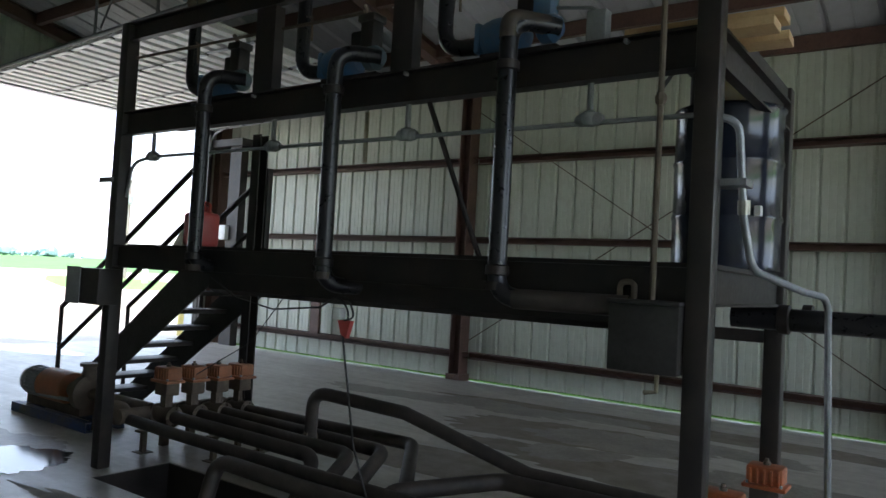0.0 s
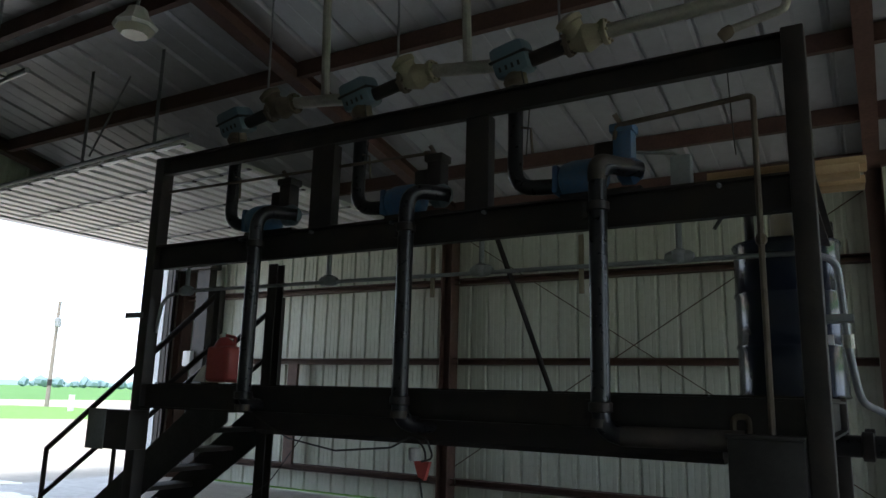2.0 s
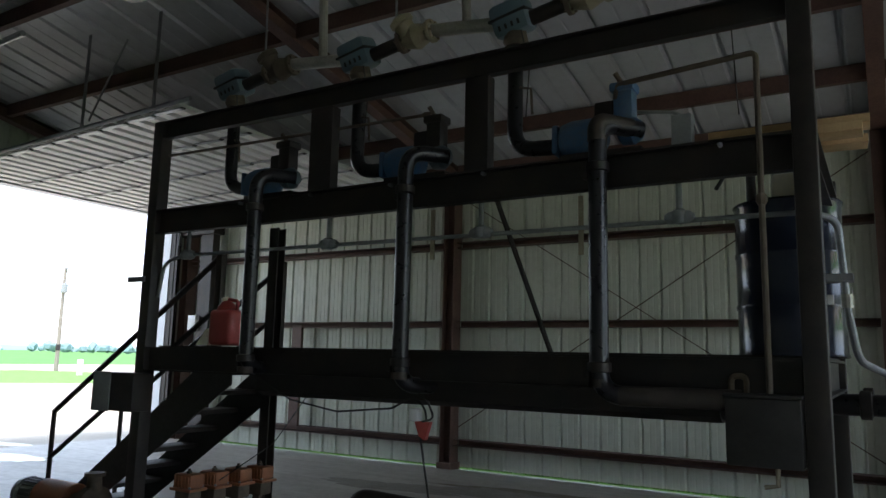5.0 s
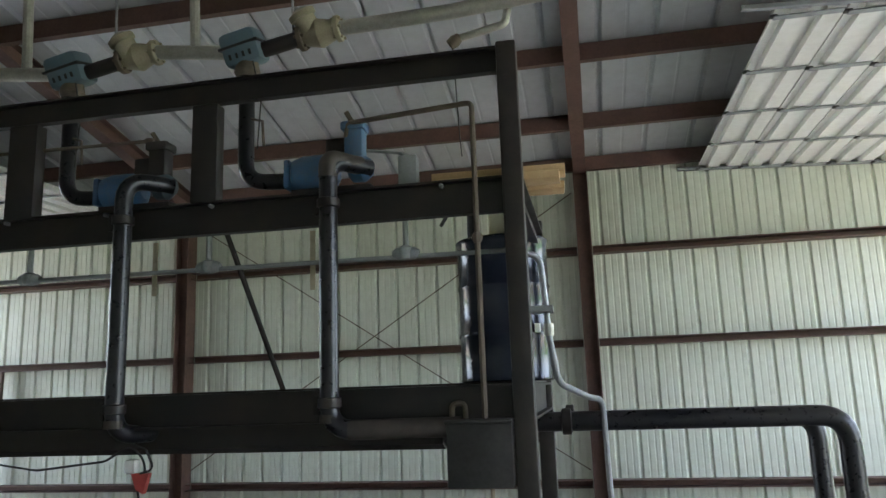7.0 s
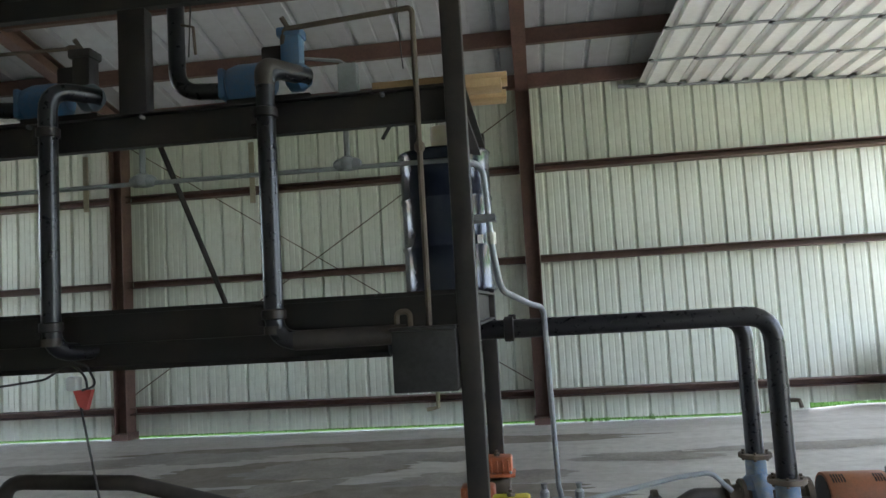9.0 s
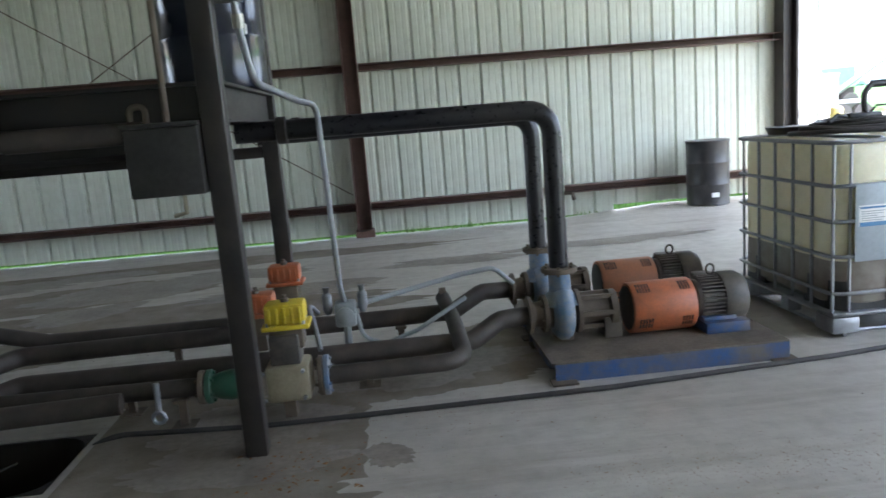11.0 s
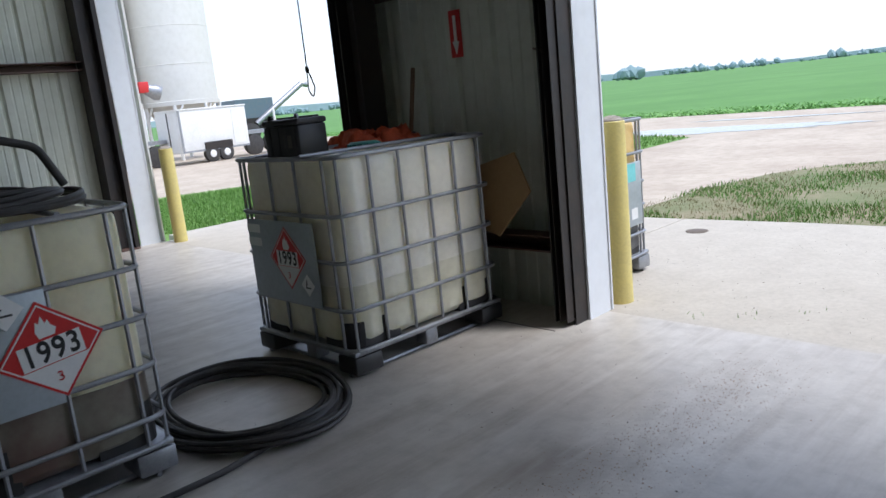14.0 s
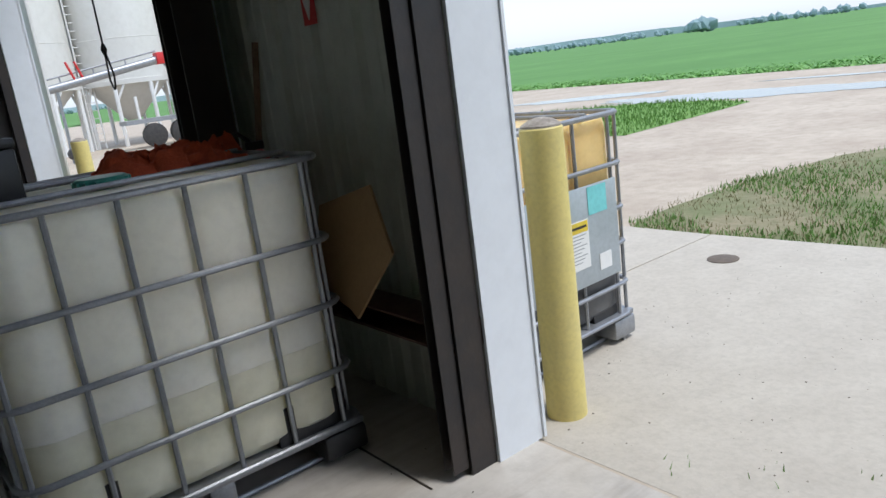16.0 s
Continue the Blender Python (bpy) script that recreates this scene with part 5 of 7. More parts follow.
# what lies on the totes
bx = thing("battery_box", (4.85, 4.45, 1.16), "black vehicle battery with post terminals standing on a tote", "battery")
BT = Matrix.Translation((4.84, 4.8, 1.184)) @ Matrix.Rotation(radians(4), 4, "Z")
part("case", B(-0.1, -0.16, 0, 0.1, 0.16, 0.185, bevel=0.012, turn=BT), PLASTICBLACK, bx)
part("cover", B(-0.105, -0.165, 0.185, 0.105, 0.165, 0.22, bevel=0.012, turn=BT), PLASTICBLACK, bx)
for y in (-0.12, 0.12):
    part("terminal", Lt(BT @ Vector((-0.07, y, 0.22)), BT @ Vector((-0.07, y, 0.246)), ((0, 0.016), (0.5, 0.014), (1, 0.011)), 12), GALV if y < 0 else PLASTICBLACK, bx)
for x in (-0.025, 0.04):
    part("vent_strip", B(x, -0.13, 0.22, x + 0.04, 0.13, 0.23, bevel=0.003, turn=BT), PLASTICBLACK, bx)
for k in range(4):
    part("case_rib", B(-0.1035, -0.13 + 0.075 * k, 0.02, -0.099, -0.11 + 0.075 * k, 0.175, turn=BT), PLASTICBLACK, bx)
part("label", B(-0.1015, -0.09, 0.06, -0.1005, -0.02, 0.13, turn=BT), MOTOR, bx)
lid = thing("teal_lid", (5.08, 4.5, 1.15), "teal round screw lid lying on the tote", "lid")
part("lid_disc", Lt((5.18, 4.62, 1.186), (5.18, 4.62, 1.23), ((0, 0.088), (0.1, 0.092), (0.8, 0.092), (1, 0.08)), 32), TEAL, lid)
for k in range(16):
    t = 2 * math.pi * k / 16
    part("grip", B(5.18 + 0.091 * math.cos(t) - 0.006, 4.62 + 0.091 * math.sin(t) - 0.006, 1.19, 5.18 + 0.091 * math.cos(t) + 0.006, 4.62 + 0.091 * math.sin(t) + 0.006, 1.222), TEAL, lid)
tp = thing("tote_top_board", (5.4, 4.7, 1.16), "grimy plastic sheet lying across the tote top", "sheet")
part("sheet", B(5.31, 4.48, 1.17, 5.78, 5.1, 1.182, bevel=0.004), BOTTLE_CLEAN, tp)
for q, (rx, ry, rw, rd, rz) in enumerate(((5.2, 4.72, 0.3, 0.28, 1.184), (5.42, 4.68, 0.3, 0.26, 1.184), (5.3, 4.9, 0.36, 0.24, 1.184), (5.58, 4.8, 0.24, 0.26, 1.184))):
    rag, n = bmesh.new(), 34
    for i in range(n + 1):
        for j in range(n + 1):
            u, v = i / n, j / n
            e = min(u, v, 1 - u, 1 - v)
            fold = 0.045 * (0.5 + noise.noise((u * 2.2 + q * 5, v * 2.2, 1.3))) + 0.05 * max(0, 1 - 3.2 * abs(noise.noise((u * 3.4, v * 2.1 + q * 3, 7.7)))) + 0.02 * max(0, 1 - 4 * abs(noise.noise((u * 6, v * 6 + q, 2.7))))
            rag.verts.new((rx + rw * u + 0.09 * noise.noise((u * 3, v * 3, 9 + q)), ry + rd * v + 0.09 * noise.noise((u * 3, v * 3, 3 + q)), rz + (1.0 * fold + 0.008) * min(1, e * 9)))
    rag.verts.ensure_lookup_table()
    for i in range(n):
        for j in range(n):
            a = i * (n + 1) + j
            rag.faces.new([rag.verts[k] for k in (a, a + n + 1, a + n + 2, a + 1)])
    solid("shop_rag", rag, REDRAG, "crumpled bright red shop rag on the tote top", "rag", "red shop rags")

# hose, nozzle and pan on the first tote
hz = 1.19
ho = thing("hose_coil_on_tote", (3.0, 4.6, 1.17), "black rubber hose coiled on the tote top", "hose")
for w in range(6):
    pts = [(3.02 + (0.46 - 0.035 * w) * math.cos(2 * math.pi * k / 40) + 0.03 * math.sin(w * 2.1), 4.5 + (0.36 - 0.03 * w) * math.sin(2 * math.pi * k / 40) + 0.025 * math.cos(w * 1.3),
            hz + 0.011 * w + 0.01 * math.sin(4 * math.pi * k / 40 + w)) for k in range(41)]
    part("hose_turn", T(pts, 0.014, 8), RUBBER, ho)
dn = thing("dispensing_nozzle", (3.05, 4.5, 1.25), "black dispensing nozzle with hose loop on the tote", "nozzle")
part("hose_loop", T([(2.95, 4.42, 1.24), (2.94, 4.44, 1.4), (3.03, 4.5, 1.46), (3.18, 4.5, 1.46), (3.34, 4.5, 1.41), (3.42, 4.5, 1.24)], 0.018, 10, bend=0.09), RUBBER, dn)
part("grip", T([(3.03, 4.5, 1.46), (3.18, 4.5, 1.46)], 0.023, 10), PLASTICBLACK, dn)
part("body", B(2.83, 4.4, 1.25, 3.05, 4.46, 1.295, bevel=0.018), PLASTICBLACK, dn)
part("spout", T([(2.84, 4.43, 1.27), (2.76, 4.41, 1.29), (2.7, 4.4, 1.25)], 0.014, 10), PLASTICBLACK, dn)
part("trigger_guard", T([(2.98, 4.43, 1.29), (3.02, 4.43, 1.33), (3.1, 4.43, 1.33), (3.1, 4.43, 1.28)], 0.007, 6), PLASTICBLACK, dn)
pan = thing("black_pan", (2.75, 4.9, 1.17), "round black pan standing on the tote", "pan")
part("pan_body", Lt((2.76, 4.95, 1.172), (2.76, 4.95, 1.22), ((0, 0.13), (0.9, 0.15), (1, 0.155)), 24), PLASTICBLACK, pan)

for e in (ho, dn, pan):
    e.location += Vector((0.09, 0.08, -0.005))

# hose coil on the floor and the cable along it
coil = thing("hose_coil", (3.95, 4.4, 0), "coiled black rubber hose lying on the concrete", "hose")
rng = random.Random(2)
turns, per = 13, 44
for w in range(turns):
    rx, ry = 0.32 + 0.075 * rng.random() + 0.035 * (w % 3), 0.42 + 0.07 * rng.random() + 0.035 * (w % 3)
    ox, oy, ph = rng.uniform(-0.035, 0.035), rng.uniform(-0.04, 0.04), rng.uniform(0, 6.28)
    zz = 0.014 + 0.012 * (w // 3)
    pts = []
    for k in range(per + 1):
        t = 2 * math.pi * k / per
        pts.append((4.12 + ox + (rx + 0.02) * math.cos(t) * (1 + 0.03 * math.sin(2 * t + ph)), 4.47 + oy + (ry + 0.05) * math.sin(t) * (1 + 0.025 * math.sin(3 * t + ph)), zz + 0.009 * (1 + math.sin(2 * t + ph))))
    part("hose_turn", T(pts, 0.0125, 8), RUBBER, coil)
part("hose_end", T([(4.16, 3.9, 0.04), (4.36, 4.02, 0.05), (4.5, 4.28, 0.05), (4.56, 4.55, 0.03), (4.5, 4.85, 0.014)], 0.0125, 8, bend=0.25), RUBBER, coil)
part("end_fitting", Lt((3.86, 4.12, 0.02), (3.96, 4.1, 0.02), ((0, 0.016), (0.4, 0.02), (1, 0.012)), 10), GALV, coil, "metal hose end fitting")
cab = thing("floor_cable", (0, 3.8, 0), "black rubber cable trailing across the floor", "cable")
part("cable", T([(-1.6, 3.6, -0.1), (-1.44, 3.78, 0.02), (-0.64, 3.7, 0.015), (0.2, 3.71, 0.015), (1.2, 3.73, 0.015), (1.75, 3.78, 0.015), (2.45, 3.84, 0.015), (3.0, 3.92, 0.015), (3.68, 3.92, 0.015), (4.1, 4.0, 0.02)], 0.014, 8, bend=0.6), RUBBER, cab)

fd = drum(4.49, 10.0, 0.0, mat("black_drum", (0.02, 0.02, 0.022), 0.4, tint=(0.06, 0.055, 0.05), scale=5, amount=0.5), "black steel drum standing by the wall")
part("label", B(4.42, 9.706, 0.12, 4.52, 9.715, 0.18), PAPER, fd, "small white label")

# bollards
for x, y, h in ((6.56, 3.83, 1.18), (6.43, 10.15, 1.16), (-13.6, 10.1, 1.1)):
    b = thing("bollard", (x, y, -0.01), "yellow painted steel pipe bollard capped with rough concrete", "bollard", "bollards")
    part("tube", Lt((x, y, -0.02), (x, y, h), ((0, 0.084), (0.005, 0.084), (0.995, 0.084), (1, 0.079)), 28), BOLLARD, b)
    bm = bmesh.new()
    lathe(bm, (x, y, h - 0.01), (x, y, h + 0.035), ((0, 0.08), (0.4, 0.078), (0.8, 0.05), (1, 0.02)), 20)
    part("concrete_cap", bm, CONCCAP, b)

# the stretch of wall between the east doors
ext = thing("arrow_sign", (6.2, 5.0, 1.75), "red sign with a white arrow pointing down", "sign")
part("sign_plate", B(6.205, 4.732, 1.69, 6.21, 4.838, 2.0), REDSIGN, ext)
bm = bmesh.new()
prism(bm, [(4.755, 1.795), (4.785, 1.71), (4.815, 1.795), (4.797, 1.795), (4.797, 1.965), (4.773, 1.965), (4.773, 1.795)], 6.2, 6.2045)
part("arrow", bm, PAPER, ext, "white arrow", smooth=False)
cbx = thing("cardboard_box", (5.95, 4.3, 0.56), "flattened brown cardboard box leaning on the wall girt", "cardboard box")
lean = Matrix.Rotation(radians(7), 4, "Y")
for nm, pts, x0 in (("box_side", [(4.27, 0.53), (4.02, 0.82), (4.15, 1.06), (4.52, 0.96), (4.58, 0.72)], 5.9), ("box_flap", [(4.3, 0.535), (4.08, 0.78), (4.3, 0.98), (4.62, 0.86), (4.6, 0.6)], 5.925)):
    bm = prism(bmesh.new(), pts, x0, x0 + 0.012)
    bmesh.ops.transform(bm, matrix=Matrix.Translation((5.95, 4.3, 0.55)) @ lean @ Matrix.Translation((-5.95, -4.3, -0.55)), verts=bm.verts)
    part(nm, bm, CARDBOARD, cbx, smooth=False)
fx = thing("fire_extinguisher", (6.02, 5.12, 0.72), "red fire extinguisher hanging on the wall", "fire extinguisher")
part("cylinder", Lt((6.0, 5.12, 0.72), (6.0, 5.12, 1.18), ((0, 0.07), (0.03, 0.085), (0.85, 0.085), (0.95, 0.06), (1, 0.03)), 20), REDSIGN, fx)
part("valve_head", B(5.96, 5.1, 1.18, 6.04, 5.14, 1.22, bevel=0.006), PLASTICBLACK, fx)
part("handle", T([(5.98, 5.12, 1.22), (5.92, 5.12, 1.27), (5.88, 5.12, 1.26)], 0.01, 6), PLASTICBLACK, fx)
part("hose", T([(6.02, 5.12, 1.21), (6.03, 5.2, 1.2), (6.03, 5.23, 1.0), (6.01, 5.22, 0.85)], 0.011, 8, bend=0.05), RUBBER, fx)
part("wall_hook", B(6.06, 5.1, 1.1, 6.1, 5.14, 1.16), IRON, fx)
solid("tool_handle", T([(5.9, 5.25, 0.0), (6.1, 5.13, 1.66)], 0.016, 8), mat("old_handle_wood", (0.2, 0.12, 0.07), 0.7, tint=(0.12, 0.07, 0.04), scale=9, amount=0.6), "brown wooden tool handle leaning on the wall", "tool handle")
ch = thing("pull_chain", (6.0, 4.05, 2.0), "rusty pull chain hanging by the door track", "chain")
part("chain", T([(6.0, 3.8, 3.4), (6.0, 3.8, 1.9), (6.0, 3.9, 1.64), (6.0, 3.97, 1.66)], 0.007, 6, bend=0.03), IRON, ch)



# ---- yard, road and fields ----
def sheet_poly(name, pts, z, material, label, category):
    bm = bmesh.new()
    f = bm.faces.new([bm.verts.new((x, y, z)) for x, y in pts])
    f.normal_update()
    if f.normal.z < 0:
        f.normal_flip()
    return solid(name, bm, material, label, category, kind="structure")


def slab(name, pts, z0, z1, material, label):
    return solid(name, prism(bmesh.new(), pts, z0, z1, "z"), material, label, "pavement", kind="structure")


slab("pavement_east", [(6.33, -5), (9.42, -5), (9.38, 3.6), (9.29, 4.79), (6.33, 4.79)], -0.2, -0.012, APRON, "pale concrete apron slab outside the east doors")
slab("pavement_east", [(6.33, 4.802), (9.288, 4.802), (9.27, 5.4), (9.25, 10.9), (6.6, 10.9), (6.6, 10.4), (6.33, 10.4)], -0.2, -0.012, APRON, "pale concrete apron slab outside the east doors")
solid("pavement_joint", B(6.333, 4.791, -0.2, 9.28, 4.801, -0.017), GRAVEL, "sand-filled joint between the apron slabs", "pavement joint", kind="structure")
solid("pavement_joint", B(6.302, -1.4, -0.2, 6.328, 10.3, -0.012), GRAVEL, "sand-filled joint at the door threshold", "pavement joint", kind="structure")
slab("pavement_west", [(-18.6, -8), (-13.17, -8), (-13.17, 14), (-18.4, 14)], -0.2, -0.012, APRON, "pale damp concrete apron outside the west door")
solid("drain_cover", Lt((8.765, 4.4, -0.012), (8.765, 4.4, -0.004), ((0, 0.1), (0.6, 0.1), (1, 0.09)), 24), IRON, "round iron clean-out cover in the concrete apron", "drain cover")
sheet_poly("yard_gravel", [(-88, -90), (30, -90), (30, 90), (-88, 90), (-88, 3.8), (PIT[0] - 0.05, 3.8), (PIT[0] - 0.05, PIT[3] + 0.05), (PIT[1] + 0.05, PIT[3] + 0.05), (PIT[1] + 0.05, PIT[2] - 0.05), (PIT[0] - 0.05, PIT[2] - 0.05), (PIT[0] - 0.05, 3.799), (-88, 3.799)], GZ - 0.06, GRAVEL, "pale tan gravel yard and drive round the shed", "gravel")
sheet_poly("lawn_north", [(-13.5, 10.62), (6.6, 10.65), (7.2, 10.95), (8.4, 10.93), (9.4, 10.95), (11.5, 11.2), (13.5, 13), (14, 15.2), (13.1, 15.7), (11.9, 16.3), (10.4, 16.9), (8.9, 17.4), (6.5, 18), (-13.5, 18)], GZ - 0.054, LAWN, "bright green grass along the shed wall", "lawn")
sheet_poly("verge_east", [(9.43, -5), (15.5, -4), (14.7, 4.2), (14.0, 5.0), (13.2, 5.5), (11.8, 5.78), (10.4, 5.85), (9.7, 5.8), (9.3, 5.5), (9.4, 3.6)], GZ - 0.054, SOIL, "weedy bare verge beside the concrete apron", "verge")
sheet_poly("lawn_island", [(14.8, 9.7), (17.2, 9.75), (19.3, 9.85), (20.2, 12), (19.6, 14), (17.5, 17), (14.5, 19.5), (13.5, 18), (14.0, 14)], GZ - 0.0545, LAWN, "green grass island in the gravel drive", "lawn")
sheet_poly("lawn_island", [(-40, 21), (-37, 26), (-46, 34), (-58, 38), (-64, 36), (-62, 31), (-50, 25)], GZ - 0.0545, LAWN, "green grass island in the gravel yard", "lawn")


def blob(name, cx, cy, rx, ry, turn, z, material, label, seed, category="puddle"):
    pts = []
    for k in range(140):
        t = 2 * math.pi * k / 140
        c, d = math.cos(t), math.sin(t)
        w = 1 + 0.34 * noise.noise((c * 1.5 + seed, d * 1.5, seed)) + 0.2 * noise.noise((c * 5, d * 5, seed)) + 0.09 * noise.noise((c * 16, d * 16, seed))
        x, y = rx * w * math.cos(t), ry * w * math.sin(t)
        pts.append((cx + x * math.cos(turn) - y * math.sin(turn), cy + x * math.sin(turn) + y * math.cos(turn)))
    return sheet_poly(name, pts, z, material, label, category)


blob("puddle", 21.1, 10.9, 4.0, 0.95, radians(97), GZ - 0.052, WATER, "long shallow puddle reflecting the pale sky on gravel", 1)
blob("puddle", 22.2, 16.5, 2.4, 0.7, radians(110), GZ - 0.05, WATER, "shallow puddle on the gravel drive", 5)
blob("puddle", 24.6, 10.0, 2.4, 0.25, radians(95), GZ - 0.05, WATER, "shallow wheel-rut puddle on the gravel drive", 6)
blob("puddle", -5.75, 3.0, 0.62, 0.4, radians(20), 0.004, OILWATER, "dark oily puddle on the concrete below the rack", 11)
blob("damp_patch", -6.3, 3.05, 0.95, 0.5, radians(15), 0.0022, DAMP, "dark damp patch spreading on the concrete", 12, "damp patch")
for q, (x, y, a, b, t) in enumerate(((-2.6, 7.5, 0.95, 0.42, 10), (-1.5, 7.95, 0.8, 0.25, -8), (-2.7, 6.7, 0.5, 0.3, 25), (-0.9, 6.9, 0.9, 0.3, 5), (-4.4, 8.3, 1.1, 0.35, 0), (-3.2, 8.5, 0.7, 0.22, 6), (-5.9, 8.0, 1.0, 0.3, 4), (0.7, 7.6, 0.8, 0.22, 0), (-0.72, 3.3, 0.5, 0.2, 0), (0.0, 3.25, 0.1, 0.13, 40), (2.5, 7.9, 1.1, 0.2, 3), (0.1, 4.4, 0.7, 0.35, 8), (-0.7, 3.75, 0.5, 0.28, 0))):
    blob("damp_patch", x, y, a, b, radians(t), 0.0022 + 0.0003 * q, DAMP, "dark damp patch on the concrete", 20 + q, "damp patch")
for q, (x, y, a, b, t) in enumerate(((3.9, 2.05, 0.05, 0.025, 30), (4.0, 1.98, 0.03, 0.02, 70), (4.08, 2.08, 0.028, 0.02, 10), (3.82, 2.14, 0.035, 0.02, -20), (4.35, 2.6, 0.06, 0.025, 15))):
    blob("oil_drip", x, y, a, b, radians(t), 0.0012 + 0.0002 * q, DAMP, "small dark oil drip stain on the concrete", 60 + q, "oil stain")
rg = random.Random(77)
edge = [(-1.46, 2.96), (-0.35, 2.96), (-0.2, 3.06)] + [(-0.1 + rg.uniform(-0.025, 0.02), 3.06 + 0.06 * k) for k in range(21)] + [(-1.46, 4.34)]
sheet_poly("floor_patch", edge, 0.0018, FLOORDIRT, "patch of dirty rough concrete ending in a broken edge beside the pit", "floor patch")
for q, (x, y, a, b, t) in enumerate(((-0.72, 2.75, 0.6, 0.42, 3), (0.1, 4.1, 0.75, 0.25, 6), (-1.3, 4.55, 1.2, 0.42, 4), (0.7, 4.6, 0.5, 0.5, 10), (-3.0, 2.92, 1.7, 0.2, 1), (-1.5, 6.35, 2.0, 0.42, -4), (-3.2, 7.4, 1.5, 0.5, 6), (-2.2, 8.7, 3.2, 0.28, 2), (-3.6, 5.5, 2.2, 0.4, 2))):
    blob("dirt_patch", x, y, a, b, radians(t), 0.0005 + 0.0001 * q, FLOORDIRT, "brown dirt ground into the concrete under the pipes", 80 + q, "dirt patch")
blob("puddle", -12.4, 6.3, 1.3, 0.35, radians(15), 0.004, WATER, "wet streak of water on the concrete by the west door", 7)
blob("puddle", -14.6, 7.0, 1.6, 0.25, radians(20), -0.008, WATER, "wet streak of water on the west apron", 9)


def scatter(name, label, material, spots, h, w, seed, lean=0.5, category="grass"):
    """Upright blades or leaves as one sheet of loose triangles."""
    rg = np.random.RandomState(seed)
    n = len(spots)
    a = rg.rand(n) * 2 * np.pi
    hh = h * (0.5 + rg.rand(n))
    ww = w * (0.6 + 0.8 * rg.rand(n))
    dx, dy = np.cos(a), np.sin(a)
    lx, ly = (rg.rand(n) - 0.5) * 2 * lean * hh, (rg.rand(n) - 0.5) * 2 * lean * hh
    v = np.zeros((n, 3, 3))
    s = np.asarray(spots, float)
    v[:, 0] = s - np.stack([dx * ww, dy * ww, 0 * ww], 1)
    v[:, 1] = s + np.stack([dx * ww, dy * ww, 0 * ww], 1)
    v[:, 2] = s + np.stack([lx, ly, hh], 1)
    me = bpy.data.meshes.new(name)
    me.from_pydata(v.reshape(-1, 3).tolist(), [], np.arange(3 * n).reshape(-1, 3).tolist())
    me.materials.append(material)
    return tagged(new(name, me), label, category, "", "stuff")


def in_poly(p, poly):
    inside = False
    for (x0, y0), (x1, y1) in zip(poly, poly[1:] + poly[:1]):
        if (y0 > p[1]) != (y1 > p[1]) and p[0] < (x1 - x0) * (p[1] - y0) / (y1 - y0) + x0:
            inside = not inside
    return inside


def spots_in(poly, n, z, seed, patchy=0.0, scale=0.8):
    rg, out = random.Random(seed), []
    xs, ys = [p[0] for p in poly], [p[1] for p in poly]
    while len(out) < n:
        p = (rg.uniform(min(xs), max(xs)), rg.uniform(min(ys), max(ys)))
        if in_poly(p, poly) and noise.noise((p[0] * scale, p[1] * scale, seed)) > patchy - 0.35 * rg.random():
            out.append((p[0], p[1], z))
    return out


VERGE = [(9.44, -1), (14.8, -0.5), (14.6, 4.0), (13.9, 5.0), (13.1, 5.55), (11.8, 5.85), (10.4, 5.95), (9.7, 5.85), (9.33, 5.45), (9.41, 3.6)]
scatter("weeds", "sparse green weeds on the verge", LEAF, spots_in(VERGE, 16000, GZ - 0.054, 3, 0.15, 0.9), 0.045, 0.006, 3)
scatter("dry_weeds", "sparse dry tan weeds on the verge", DRYLEAF, spots_in(VERGE, 9000, GZ - 0.054, 4, 0.1, 1.1), 0.035, 0.004, 4)
scatter("grass_blades", "green grass blades beside the east apron", LEAF, spots_in([(6.75, 10.95), (9.4, 11.0), (11.5, 11.3), (13.3, 13), (13.7, 15), (12, 16.1), (8, 17)], 22000, GZ - 0.054, 5, -0.5), 0.06, 0.01, 5)
scatter("island_grass", "green grass blades on the drive's island", LEAF, spots_in([(14.8, 9.7), (17.2, 9.75), (19.3, 9.85), (20.2, 12), (19.6, 14), (17.5, 17), (14.5, 19.5), (13.5, 18), (14.0, 14)], 6000, GZ - 0.0545, 6, -0.5), 0.08, 0.015, 6)
rg = random.Random(8)
scatter("wall_grass", "grass growing along the foot of the north wall", LEAF, [(rg.uniform(-13, 6), 10.7 + 0.9 * rg.random() ** 2, GZ - 0.054) for _ in range(14000)], 0.09, 0.012, 8)
scatter("wall_weeds", "small weeds growing in through the wall's foot gap", LEAF, [(c + rg.gauss(0, 0.14), 10.46 + rg.gauss(0, 0.03), -0.1) for c in (0.55, 1.05, 2.9) for _ in range(22)], 0.08, 0.012, 9)
scatter("slab_weeds", "small weeds in the joint of the apron", LEAF, [(c[0] + rg.gauss(0, 0.05), c[1] + rg.gauss(0, 0.05), -0.012) for c in ((6.6, 3.0), (6.85, 2.7), (6.5, 3.25)) for _ in range(5)], 0.025, 0.003, 10)
CROPLEAF = mat("crop_leaf", (0.17, 0.37, 0.08), 0.6, tint=(0.22, 0.42, 0.12), scale=0.6, amount=0.8)
near = spots_in([(27.5, -4), (27.55, 12), (27.6, 30), (27.9, 46), (42, 46), (40, -2)], 60000, GZ - 0.054, 12, -1)
scatter("crop_plants", "rows of green crop plants at the field's edge", CROPLEAF, near, 0.07, 0.06, 12, 2.2, "crops")
cf = bmesh.new()
pts = [(27.4, -120), (27.5, 0), (27.55, 6), (27.55, 14), (27.7, 24), (28.6, 110)]
